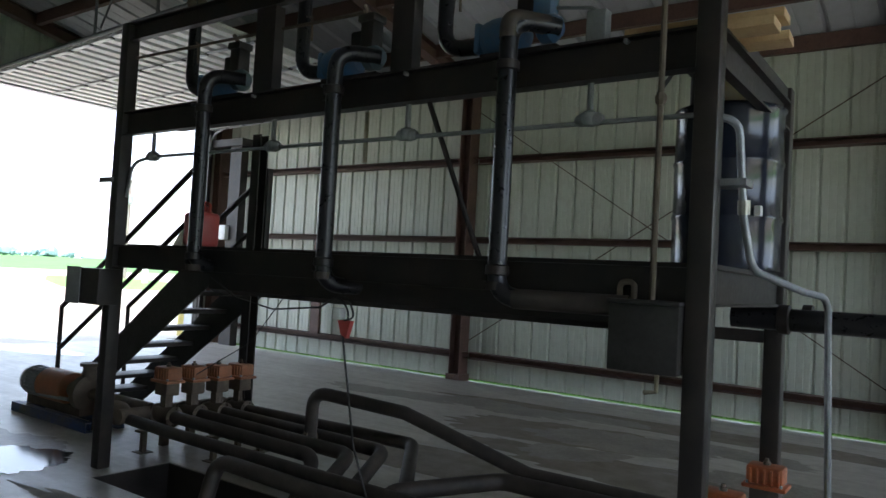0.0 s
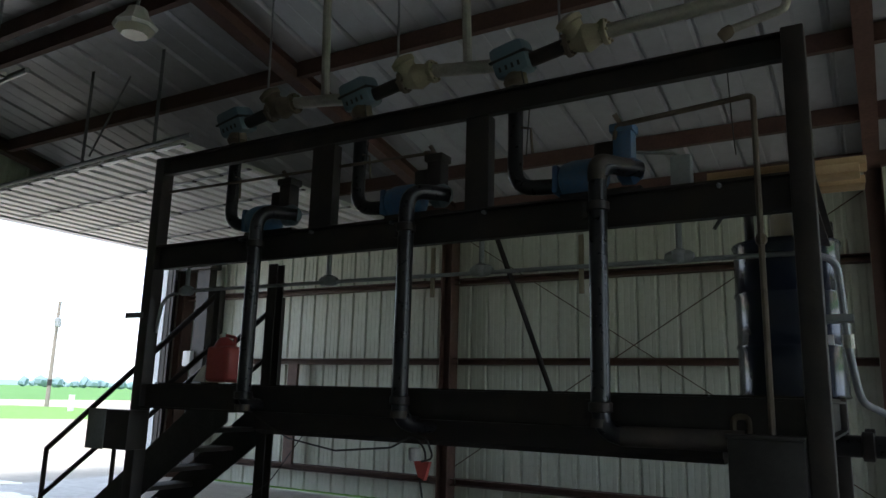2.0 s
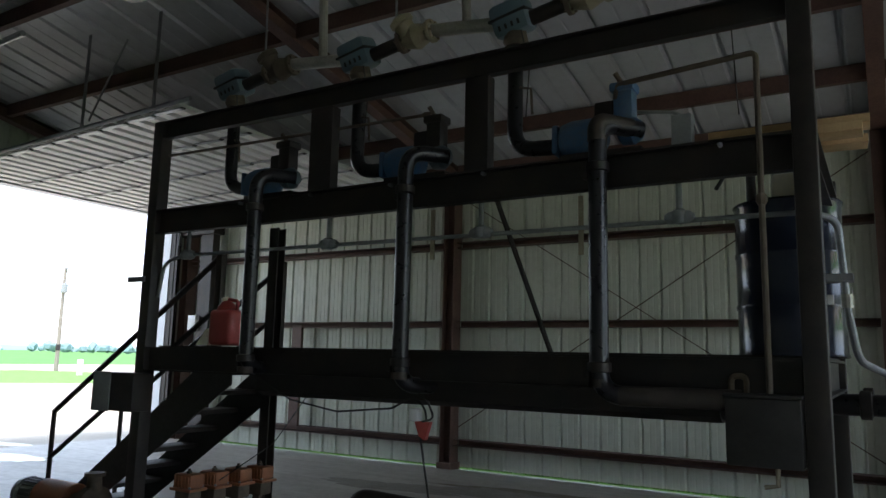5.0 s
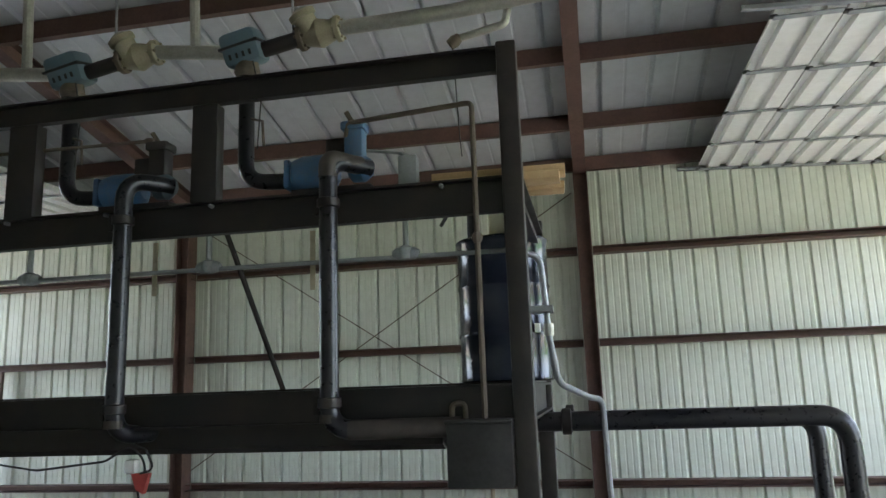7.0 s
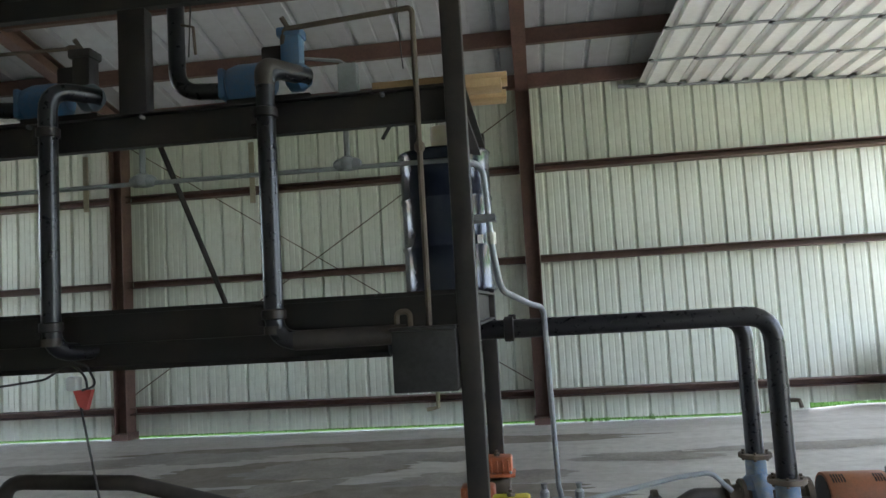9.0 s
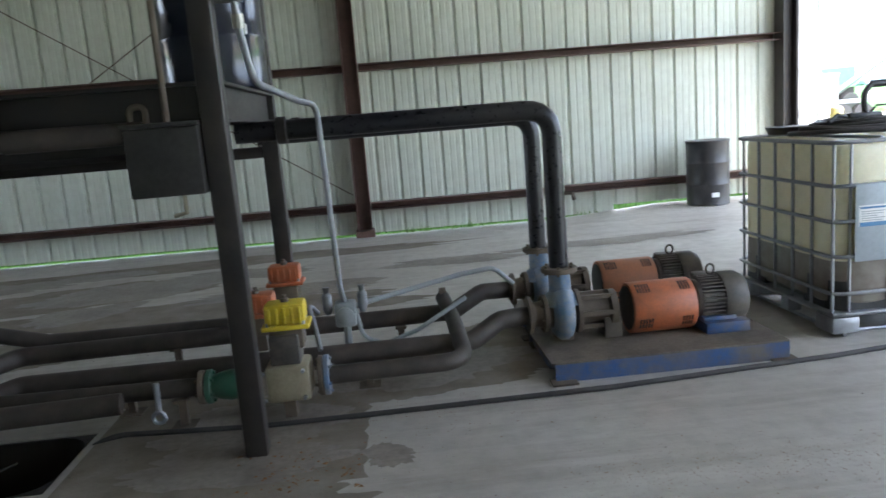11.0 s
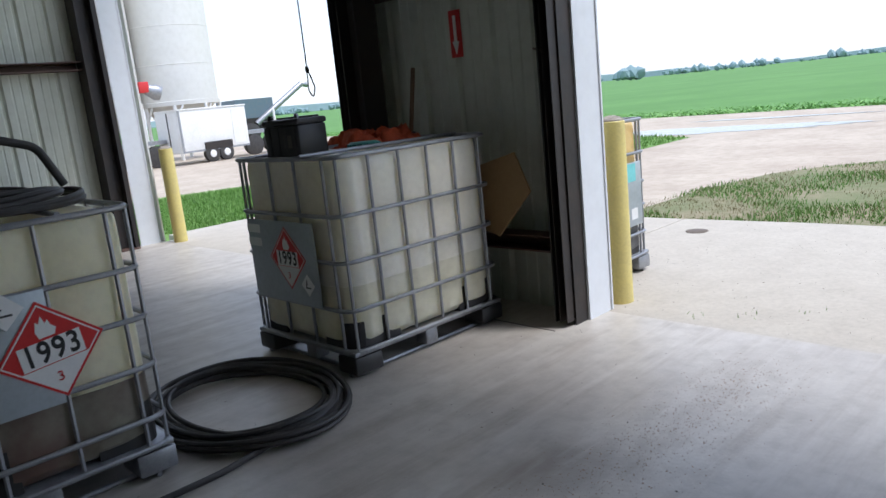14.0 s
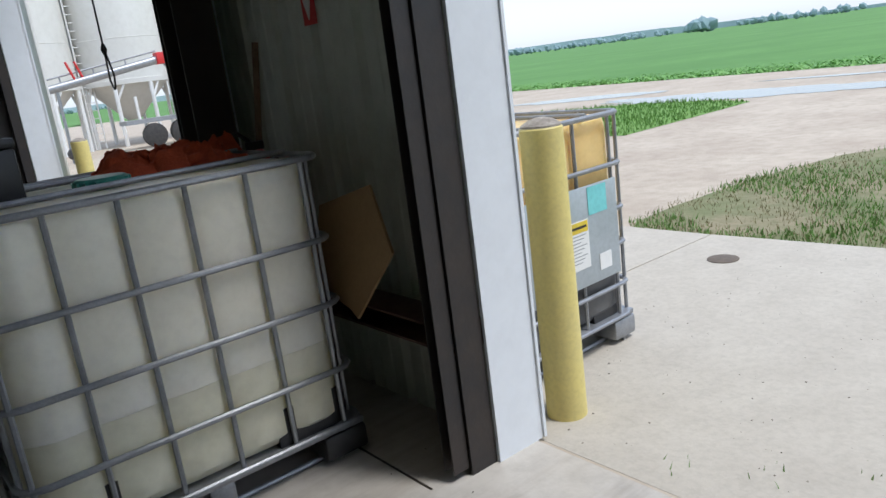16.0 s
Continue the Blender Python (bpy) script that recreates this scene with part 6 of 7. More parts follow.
rows_ = []
for x, y in pts:
    rows_.append([cf.verts.new((x, y, GZ - 0.058)), cf.verts.new((x + 5, y, 0.0)), cf.verts.new((x + 30, y + 2, 0.25)), cf.verts.new((x + 300, y + 20, 0.5)), cf.verts.new((x + 1400, y * 4, 0.6))])
for a, b in zip(rows_, rows_[1:]):
    for k in range(4):
        cf.faces.new((a[k], a[k + 1], b[k + 1], b[k]))
solid("crop_field_east", cf, CROP, "flat green crop field beyond the drive", "crop field", kind="structure")


def far_trees(name, label, specs, seed):
    """Distant tree clumps: many small uneven crowns joined as one object."""
    rg = random.Random(seed)
    bm = bmesh.new()
    for cx, cy, spread, n, h in specs:
        for _ in range(n):
            x, y = cx + rg.gauss(0, spread), cy + rg.gauss(0, spread * 0.3)
            hh = h * rg.uniform(0.3, 0.75)
            r = bmesh.ops.create_icosphere(bm, subdivisions=1, radius=1)
            for v in r["verts"]:
                k = 0.75 + 0.5 * rg.random()
                v.co = Vector((x + v.co.x * hh * 0.55 * k, y + v.co.y * hh * 0.55 * k, hh * 0.5 + v.co.z * hh * 0.55 * k))
    return solid(name, bm, HAZED_TREE, label, "trees", kind="stuff")


specs = []
rg = random.Random(20)
for k in range(46):
    a = radians(rg.uniform(5, 85))
    d = rg.uniform(650, 1100)
    specs.append((d * math.cos(a), d * math.sin(a), rg.uniform(8, 40), rg.randint(4, 14), rg.uniform(6, 12)))
specs.append((430, 262, 5, 8, 13))
for k in range(40):
    a = radians(rg.uniform(125, 185))
    d = rg.uniform(600, 1000)
    specs.append((d * math.cos(a), d * math.sin(a), rg.uniform(10, 40), rg.randint(4, 12), rg.uniform(6, 12)))
specs.append((-800, 395, 9, 14, 16))
far_trees("far_trees", "line of distant trees on the horizon with haze painted in their colour", specs, 21)
# aerial haze is put into the hills' pale blue-grey base colour
HAZE = mat("hill_haze_tint", (0.42, 0.52, 0.58), 1.0, tint=(0.34, 0.44, 0.48), scale=0.004, amount=0.6)
hl = bmesh.new()
prev = None
for k in range(181):
    a = radians(2 * k)
    d = 1700
    h = 12 + 9 * noise.noise((math.cos(a) * 4, math.sin(a) * 4, 2.0)) + 3 * noise.noise((math.cos(a) * 30, math.sin(a) * 30, 5.0))
    cur = (hl.verts.new((d * math.cos(a), d * math.sin(a), -2)), hl.verts.new((d * math.cos(a), d * math.sin(a), h)))
    if prev:
        hl.faces.new((prev[0], cur[0], cur[1], prev[1]))
    prev = cur
solid("backdrop_hills", hl, HAZE, "low hills along the horizon with haze painted in their colour", "backdrop", kind="structure")

# silos on legs
SILO = mat("cream_silo", (0.64, 0.63, 0.59), 0.55, tint=(0.58, 0.56, 0.5), scale=0.5, amount=0.4)


def silo(x, y, r, z0, h):
    s = thing("silo", (x, y, -0.1), "cream steel hopper silo standing on white legs", "silo", "hopper silos")
    part("shell", Lt((x, y, z0), (x, y, z0 + h), ((0, r), (0.003, r), (0.99, r), (1, r * 0.96)), 48), SILO, s)
    part("roof", Lt((x, y, z0 + h), (x, y, z0 + h + 1.2), ((0, r), (0.8, r * 0.3), (1, 0.3)), 32), SILO, s)
    part("hopper", Lt((x, y, z0 - 1.5), (x, y, z0), ((0, 0.25), (1, r * 0.96)), 40), SILO, s)
    part("ring_beam", Lt((x, y, z0 - 0.12), (x, y, z0 + 0.08), ((0, r), (0.05, r + 0.06), (0.95, r + 0.06), (1, r)), 48), SILO, s)
    for k in range(8):
        t = 2 * math.pi * (k + 0.3) / 8
        c, q = math.cos(t), math.sin(t)
        part("leg", T([(x + r * c, y + r * q, -0.12), (x + r * c, y + r * q, z0 - 0.1)], 0.08, 8), WHITE, s)
        part("gusset", T([(x + r * c, y + r * q, z0 - 0.75), (x + r * math.cos(t + 0.2), y + r * math.sin(t + 0.2), z0 - 0.12)], 0.045, 6), WHITE, s)
    for k in range(6):
        t = 2 * math.pi * k / 6
        part("seam", Lt((x, y, z0 + 1.6 * (k + 1)), (x, y, z0 + 1.6 * (k + 1) + 0.03), ((0, r + 0.002), (0.5, r + 0.012), (1, r + 0.002)), 48), SILO, s)
    return s


for x, y in ((10.58, 33.5), (14.15, 33.5), (17.72, 33.5)):
    silo(x, y, 1.74, 2.35, 11)
ld = thing("silo_ladder", (10.6, 31.0, 0), "white caged ladder standing beside the silo", "ladder")
for dx in (0, 0.4):
    part("ladder_rail", T([(12.3 + dx, 32.9, -0.1), (12.3 + dx, 32.9, 12)], 0.03, 6), WHITE, ld)
for k in range(40):
    part("rung", T([(12.3, 32.9, 0.3 * k + 0.2), (12.7, 32.9, 0.3 * k + 0.2)], 0.015, 5), WHITE, ld)
au = thing("grain_auger", (11.5, 25.5, 0), "galvanised grain auger tube with a red outlet head", "auger")
part("auger_tube", T([(7.2, 27.0, 1.72), (13.5, 27.0, 2.8)], 0.13, 12), GALV, au)
part("truss_rod", T([(7.2, 27.0, 2.05), (13.3, 27.0, 3.04)], 0.03, 6), GALV, au)
for k in range(6):
    f = k / 6
    part("truss_post", T([(7.2 + 6.1 * f, 27.0, 1.72 + 1.05 * f), (7.2 + 6.1 * f, 27.0, 2.05 + 0.99 * f)], 0.025, 5), GALV, au)
part("head", B(13.25, 26.8, 2.62, 13.6, 27.2, 2.99, bevel=0.03), REDSIGN, au, "red outlet head")
part("spout", Lt((13.55, 27.0, 2.74), (14.0, 26.9, 2.55), ((0, 0.18), (0.7, 0.28), (1, 0.24)), 14), GALV, au)
for x in (10.7, 10.95):
    part("lift_arm", T([(x, 26.95, 2.3), (x - 0.2, 26.95, 2.95)], 0.035, 6), REDSIGN, au, "red lift arm")
part("leg", T([(10.1, 27.0, -0.1), (10.1, 27.0, 2.15)], 0.05, 6), GALV, au)
part("wheel", Lt((10.1, 26.7, 0.2), (10.1, 26.9, 0.2), ((0, 0.12), (0.1, 0.18), (0.9, 0.18), (1, 0.12)), 18), RUBBER, au)
tr = thing("cargo_trailer", (13, 24, 0), "white enclosed cargo trailer parked on the gravel", "trailer")
TM = Matrix.Translation((15.0, 28.0, -0.12)) @ Matrix.Rotation(radians(7), 4, "Z")
for nm, a, mt in (("trailer_box", (0, 0, 0.45, 3.05, 1.6, 2.05), WHITE), ("roof_cap", (-0.03, -0.03, 2.05, 3.08, 1.63, 2.1), WHITE), ("fender", (0.95, -0.06, 0.5, 2.2, 0.0, 0.78), DARKSTEEL),
                  ("rear_door", (-0.02, 0.12, 0.52, -0.002, 0.72, 1.95), WHITE), ("door_post", (-0.024, 0.74, 0.5, -0.002, 0.8, 2.0), DARKSTEEL), ("side_trim", (0.0, -0.012, 0.45, 3.05, -0.002, 0.52), GALV), ("corner_post", (-0.02, -0.02, 0.45, 0.06, -0.002, 2.04), GALV)):
    part(nm, B(*a, bevel=0.01 if mt is WHITE and nm != "rear_door" else 0, turn=TM), mt, tr)
for x in (1.25, 1.9):
    bm = bmesh.new()
    lathe(bm, (x, -0.05, 0.32), (x, 0.17, 0.32), ((0, 0.24), (0.1, 0.32), (0.9, 0.32), (1, 0.24)), 20)
    bm.transform(TM)
    wh = part("wheel", bm, RUBBER, tr)
    bm = bmesh.new()
    lathe(bm, (x, -0.06, 0.32), (x, -0.04, 0.32), ((0, 0.12), (1, 0.17)), 16)
    bm.transform(TM)
    part("rim", bm, WHITE, wh)
part("side_door", B(2.35, -0.012, 0.6, 2.9, -0.003, 1.95, turn=TM), WHITE, tr)
gc = thing("grain_cart", (28.4, 45, 0), "pale blue-grey grain cart with a raised unloading auger", "grain cart")
part("hopper", prism(bmesh.new(), [(27.4, 1.3), (29.0, 1.3), (29.7, 2.0), (29.7, 2.6), (26.9, 2.6), (26.9, 2.0)], 45.0, 47.5, "y"), PALEBLUE, gc, smooth=False)
part("unload_auger", T([(28.2, 44.9, 0.95), (31.9, 44.7, 3.3), (32.45, 44.7, 3.22)], 0.19, 12), GALV, gc)
for x in (27.7, 29.2):
    part("wheel", Lt((x, 44.6, 0.45), (x, 45.0, 0.45), ((0, 0.4), (0.1, 0.58), (0.9, 0.58), (1, 0.4)), 20), RUBBER, gc)
part("axle", B(27.3, 44.9, 0.45, 29.6, 47.4, 1.35), DARKSTEEL, gc)
wg = thing("flat_wagon", (15, 31, 0), "flat equipment wagon parked under the silos", "wagon")
part("deck", B(12.5, 29.0, 0.75, 20.5, 29.9, 0.9), GALV, wg)
for x in (13.4, 14.4, 18.6, 19.5):
    part("wheel", Lt((x, 28.9, 0.3), (x, 29.2, 0.3), ((0, 0.3), (0.1, 0.42), (0.9, 0.42), (1, 0.3)), 18), RUBBER, wg)
for x in (13.0, 15.0, 17.2, 19.8):
    part("upright", T([(x, 29.1, 0.9), (x, 29.1, 1.7)], 0.05, 6), WHITE, wg)
part("cargo", B(15.6, 29.1, 0.9, 17.2, 29.8, 1.3, bevel=0.05), DARKSTEEL, wg)

# utility pole to the west
up = thing("utility_pole", (-60, 36.7, 0), "weathered wooden utility pole on the grass island", "utility pole")
part("pole", T([(-60, 36.7, -0.2), (-60, 36.7, 8.6)], 0.16, 12, radii=[0.18, 0.12]), POLEWOOD, up)
part("transformer", Lt((-59.6, 36.5, 6.4), (-59.6, 36.5, 7.2), ((0, 0.2), (0.1, 0.26), (0.9, 0.26), (1, 0.15)), 14), PAINTGREY, up)
part("bracket", T([(-60, 36.7, 8.3), (-59.4, 36.5, 8.5)], 0.05, 6), GALV, up)
part("base_band", T([(-60, 36.7, 1.6), (-60, 36.7, 2.1)], 0.19, 12), DARKSTEEL, up)
solid("marker_post", B(-50.2, 32.2, -0.2, -49.9, 32.5, 1.0, bevel=0.03), WHITE, "small white utility marker post in the grass", "marker post")
fs = thing("farmstead", (-640, 250, 0), "distant white farm buildings among trees", "farm buildings")
for x, y, w, h in ((-840, 340, 14, 4), (-850, 390, 9, 4.5), (-820, 430, 10, 4)):
    part("building", prism(bmesh.new(), [(x - 6, 0), (x + 6, 0), (x + 6, h * 0.6), (x, h), (x - 6, h * 0.6)], y, y + w, "y"), WHITE, fs, smooth=False)

# ---- rack lamps, conduit and wires ----
con = thing("lamp_conduit", (-2.5, 3.5, 2.35), "grey steel lamp conduit running along inside the rack", "conduit")
part("conduit_run", T([(RX0 + 0.06, 3.44, 2.05), (RX0 + 0.08, 3.46, 2.32), (-4.72, 3.5, 2.36), (-0.62, 3.5, 2.34)], 0.013, 8, bend=0.12), PAINTGREY, con)
for x in (-4.72, -3.39, -2.28, -1.18):
    lp = thing("rack_lamp", (x, 3.5, 2.36), "grey conduit lamp body with clear glass hanging from the beam", "lamp", "rack lamps")
    part("junction_body", Lt((x - 0.07, 3.5, 2.36), (x + 0.07, 3.5, 2.36), ((0, 0.018), (0.15, 0.032), (0.85, 0.032), (1, 0.018)), 12), PAINTGREY, lp)
    part("drop_stem", T([(x, 3.5, 2.38), (x, 3.5, 2.535)], 0.016, 8), PAINTGREY, lp)
    part("hub", Lt((x, 3.5, 2.33), (x, 3.5, 2.4), ((0, 0.03), (0.3, 0.042), (0.8, 0.042), (1, 0.025)), 12), PAINTGREY, lp)
for x, l in ((-2.65, 0.3), (-1.72, 0.32)):
    solid("hanging_strap", B(x, 3.55, 2.53 - l, x + 0.028, 3.558, 2.53), BRASS, "dull metal strap hanging from the upper beam", "strap", "hanging straps")
c2 = thing("power_conduit", (-0.5, 3.45, 2.3), "light grey flexible conduit looping down beside the drum", "conduit")
part("conduit", T([(-0.6, 3.44, 2.32), (-0.5, 3.5, 2.3), (-0.48, 3.55, 1.9), (-0.45, 3.6, 1.68), (-0.31, 3.98, 1.6), (-0.24, 4.2, 1.58), (-0.222, 4.28, 0.55), (-0.205, 4.3, 0.47)], 0.0165, 10, bend=0.1), GALV, c2)
part("coupling", Lt((-0.48, 3.545, 1.97), (-0.48, 3.55, 1.91), ((0, 0.025), (1, 0.025)), 10), ALU, c2)
part("clamp", B(-0.57, 3.44, 2.02, -0.45, 3.56, 2.05), GALV, c2)
cb = thing("conduit_box", (-0.205, 4.3, 0.4), "grey cast conduit box with flexible conduits on a stand", "conduit box")
part("box_body", B(-0.265, 4.24, 0.33, -0.145, 4.36, 0.47, bevel=0.015), PAINTGREY, cb)
part("round_cover", Lt((-0.205, 4.235, 0.4), (-0.205, 4.215, 0.4), ((0, 0.05), (0.7, 0.05), (1, 0.04)), 16), PAINTGREY, cb)
part("stand", T([(-0.205, 4.3, 0.0), (-0.205, 4.3, 0.34)], 0.022, 8), PAINTGREY, cb)
for s in (-1, 1):
    part("seal_fitting", Lt((-0.205 + s * 0.1, 4.3, 0.4), (-0.205 + s * 0.1, 4.3, 0.56), ((0, 0.015), (0.2, 0.028), (0.7, 0.028), (0.8, 0.015), (1, 0.02)), 10), GALV, cb)
part("flex_lead", T([(-0.15, 4.3, 0.42), (-0.12, 4.3, 0.25), (0.0, 4.28, 0.2), (0.2, 4.3, 0.26), (0.5, 4.4, 0.4)], 0.013, 8, bend=0.08), PAINTGREY, cb)
part("long_lead", T([(-0.15, 4.3, 0.44), (0.5, 4.6, 0.5), (0.72, 4.7, 0.5), (0.84, 4.72, 0.38)], 0.016, 8, bend=0.1), PAINTGREY, cb)
part("flex_lead", T([(-0.36, 4.28, 0.42), (-0.4, 4.2, 0.5), (-0.36, 4.1, 0.36), (-0.34, 4.02, 0.28)], 0.013, 8, bend=0.06), GALV, cb)

# valve station by the right post
valve_actuator(-0.48, 3.89, 0.465, YELLOW, "yellow_valve_actuator", "bright yellow valve actuator cap on a grey valve", 1.2)
valve_actuator(-0.6, 4.8, 0.5, ORANGE, "orange_valve_actuator", "orange valve actuator cap with black stem on a valve", 1.15)
valve_actuator(-0.68, 4.2, 0.46, ORANGE, "orange_valve_actuator", "orange valve actuator cap with black stem on a valve", 1.15)
gv = thing("green_ball_valve", (-0.8, 3.86, 0.195), "dark green cast flanged valve in the floor pipe", "valve")
part("body", Lt((-0.9, 3.86, 0.195), (-0.68, 3.86, 0.195), ((0, 0.05), (0.25, 0.07), (0.5, 0.08), (0.75, 0.07), (1, 0.05)), 18), GREEN, gv)
bolted("flange", (-0.9, 3.86, 0.195), (1, 0, 0), 0.088, 0.03, GREEN, gv)
bolted("flange", (-0.68, 3.86, 0.195), (1, 0, 0), 0.088, 0.03, IRON, gv)
bolted("flange", (-0.935, 3.86, 0.195), (1, 0, 0), 0.088, 0.03, IRON, gv)
wv = thing("grey_pump_body", (-0.5, 3.86, 0.195), "dusty grey cast valve body under the yellow actuator", "valve")
part("body", B(-0.6, 3.76, 0.1, -0.38, 3.96, 0.29, bevel=0.02), BRASS, wv)
part("motor_block", B(-0.57, 3.79, 0.28, -0.42, 3.95, 0.44, bevel=0.012), MOTOR, wv)
for x in (-0.61, -0.41):
    for z in (0.125, 0.265):
        part("body_bolt", Lt((x, 3.755, z), (x, 3.735, z), ((0, 0.012), (1, 0.01)), 6), GALV, wv)
bolted("flange", (-0.33, 3.86, 0.195), (1, 0, 0), 0.105, 0.025, IRON, wv)
bolted("flange", (-0.3, 3.86, 0.195), (1, 0, 0), 0.105, 0.025, PUMPBLUE, wv)
part("support", B(-0.53, 3.8, 0.0, -0.47, 3.9, 0.11), IRON, wv)
hs = thing("pipe_hanger_strap", (-1.15, 3.78, 0.25), "pale worn strap clamp on the floor pipe", "strap")
part("strap", T([(-1.15, 3.8, 0.26), (-1.15, 3.79, 0.12), (-1.15, 3.79, 0.1)], 0.016, 8), GALV, hs)
part("eye", T([(-1.15 + 0.03 * math.cos(t), 3.78, 0.085 + 0.03 * math.sin(t)) for t in (2 * math.pi * k / 12 for k in range(13))], 0.011, 6), GALV, hs)
for x, y, z in ((-1.05, 3.86, 0.15), (-1.4, 4.12, 0.16), (-0.1, 4.17, 0.14), (-1.3, 4.72, 0.18), (0.1, 4.82, 0.15), (-4.6, 4.14, 0.2), (-4.6, 4.38, 0.2), (-4.6, 4.62, 0.2), (-4.7, 4.87, 0.2), (-5.2, 3.9, 0.18)):
    if not (PIT[0] < x < PIT[1] and PIT[2] < y < PIT[3]):
        p = thing("pipe_stand", (x, y, 0), "rusty steel stand holding a floor pipe", "pipe stand", "pipe stands")
        part("leg", B(x - 0.02, y - 0.02, 0.006, x + 0.02, y + 0.02, z), IRON, p)
        part("foot", B(x - 0.06, y - 0.06, 0, x + 0.06, y + 0.06, 0.006), IRON, p)
        part("saddle", B(x - 0.035, y - 0.06, z - 0.012, x + 0.035, y + 0.06, z + 0.006), IRON, p)

# valve row and pump by the stairs
for k, y in enumerate((4.16, 4.39, 4.62, 4.84)):
    x = -5.3 + 0.04 * k
    valve_actuator(x, y, 0.54, DULLORANGE, "orange_valve_actuator", "dull orange valve actuator cap on a dirty iron valve", 1.22)
    v = thing("iron_valve", (x, y, 0.26), "dirty iron valve under an orange actuator", "valve", "iron valves")
    part("body", Lt((x - 0.12, y, 0.26), (x + 0.12, y, 0.26), ((0, 0.06), (0.2, 0.07), (0.5, 0.085), (0.8, 0.07), (1, 0.06)), 16), IRON, v)
    part("bonnet", Lt((x, y, 0.3), (x, y, 0.38), ((0, 0.05), (1, 0.04)), 12), IRON, v)
    bolted("flange", (x - 0.12, y, 0.26), (1, 0, 0), 0.085, 0.025, IRON, v)
    bolted("flange", (x + 0.12, y, 0.26), (1, 0, 0), 0.085, 0.025, IRON, v)
    part("stand", B(x - 0.03, y - 0.03, 0, x + 0.03, y + 0.03, 0.19), IRON, v)
mf = thing("manifold_pipe", (-5.6, 4.1, 0.26), "dirty iron manifold joining the valve row to the pump", "pipe")
part("pipe", T([(-5.46, 3.82, 0.26), (-5.46, 4.9, 0.26)], 0.06, 14), IRON, mf)
part("pipe", T([(-5.46, 4.12, 0.29), (-6.34, 4.09, 0.3)], 0.055, 14), IRON, mf)
part("check_valve", Lt((-5.75, 3.9, 0.26), (-5.45, 3.9, 0.26), ((0, 0.05), (0.3, 0.1), (0.6, 0.1), (1, 0.055)), 16), IRON, mf)
part("stub", T([(-6.1, 4.0, 0.02), (-6.1, 4.02, 0.4)], 0.04, 10), IRON, mf)
lpmp = thing("left_pump_unit", (-7.0, 4.25, 0), "small pump with faded orange guard and grey motor on steel skid", "pump")
part("skid_rail", prism(bmesh.new(), channel(3.9, 0, 0.09, 0.07, 0.01), -7.5, -6.1), SKIDBLUE, lpmp, smooth=False)
part("skid_rail", prism(bmesh.new(), channel(4.28, 0, 0.09, -0.07, 0.01), -7.5, -6.1), SKIDBLUE, lpmp, smooth=False)
for x in (-7.45, -6.2):
    part("cross_member", B(x, 3.96, 0.01, x + 0.06, 4.22, 0.085), SKIDBLUE, lpmp)
bm = bmesh.new()
lathe(bm, (-7.5, 4.09, 0.3), (-7.16, 4.09, 0.3), ((0, 0.07), (0.06, 0.14), (0.3, 0.155), (0.34, 0.13), (1, 0.13)), 24)
fins = []
for k in range(24):
    t = 2 * math.pi * k / 24
    fins.append(B(-7.38, -0.005, 0.125, -7.18, 0.005, 0.15, turn=Matrix.Translation((0, 4.09, 0.3)) @ Matrix.Rotation(t, 4, "X")))
mo = part("motor_body", bm, PAINTGREY, lpmp)
for bm in fins:
    part("fin", bm, PAINTGREY, mo)
part("coupling_guard", Lt((-7.14, 4.09, 0.3), (-6.68, 4.09, 0.3), ((0, 0.13), (0.01, 0.16), (0.98, 0.16), (1, 0.15)), 24), DULLORANGE, lpmp, "faded orange coupling guard")
part("bearing_frame", Lt((-6.68, 4.09, 0.3), (-6.5, 4.09, 0.3), ((0, 0.08), (0.6, 0.08), (0.7, 0.13), (1, 0.13)), 18), IRON, lpmp)
part("volute", Lt((-6.5, 4.09, 0.3), (-6.36, 4.09, 0.3), ((0, 0.13), (0.2, 0.17), (0.8, 0.17), (1, 0.1)), 22), IRON, lpmp)
part("nozzle", Lt((-6.43, 4.09, 0.42), (-6.43, 4.09, 0.58), ((0, 0.07), (0.8, 0.06), (0.82, 0.09), (1, 0.09)), 14), IRON, lpmp)
part("pedestal", B(-7.4, 4.0, 0.09, -6.4, 4.18, 0.17), IRON, lpmp)
part("guard_rod", T([(-7.3, 3.97, 0.2), (-6.5, 3.95, 0.24)], 0.018, 8), GALV, lpmp)

# cord with plug hung under the trough, and thin wires
ec = thing("extension_cord", (-2.62, 3.41, 1.4), "thin dark extension cord drooping under the rack", "cord")
part("cord", T([(-3.95, 3.5, 1.5), (-3.6, 3.45, 1.37), (-3.2, 3.42, 1.32), (-2.8, 3.42, 1.36), (-2.64, 3.41, 1.44), (-2.56, 3.41, 1.36), (-2.56, 3.41, 1.28)], 0.006, 6, bend=0.1), RUBBER, ec)
part("cord_loop", T([(-2.64, 3.4, 1.45), (-2.55, 3.4, 1.42), (-2.5, 3.4, 1.32), (-2.58, 3.4, 1.3)], 0.006, 6, bend=0.04), RUBBER, ec)
part("lower_cord", T([(-2.6, 3.41, 1.24), (-2.5, 3.45, 0.6), (-2.3, 3.5, 0.05), (-2.0, 3.48, -0.05), (-1.75, 3.55, 0.02)], 0.006, 6, bend=0.2), RUBBER, ec)
part("white_plug", B(-2.66, 3.38, 1.3, -2.6, 3.44, 1.37, bevel=0.012), PAPER, ec, "white plug body")
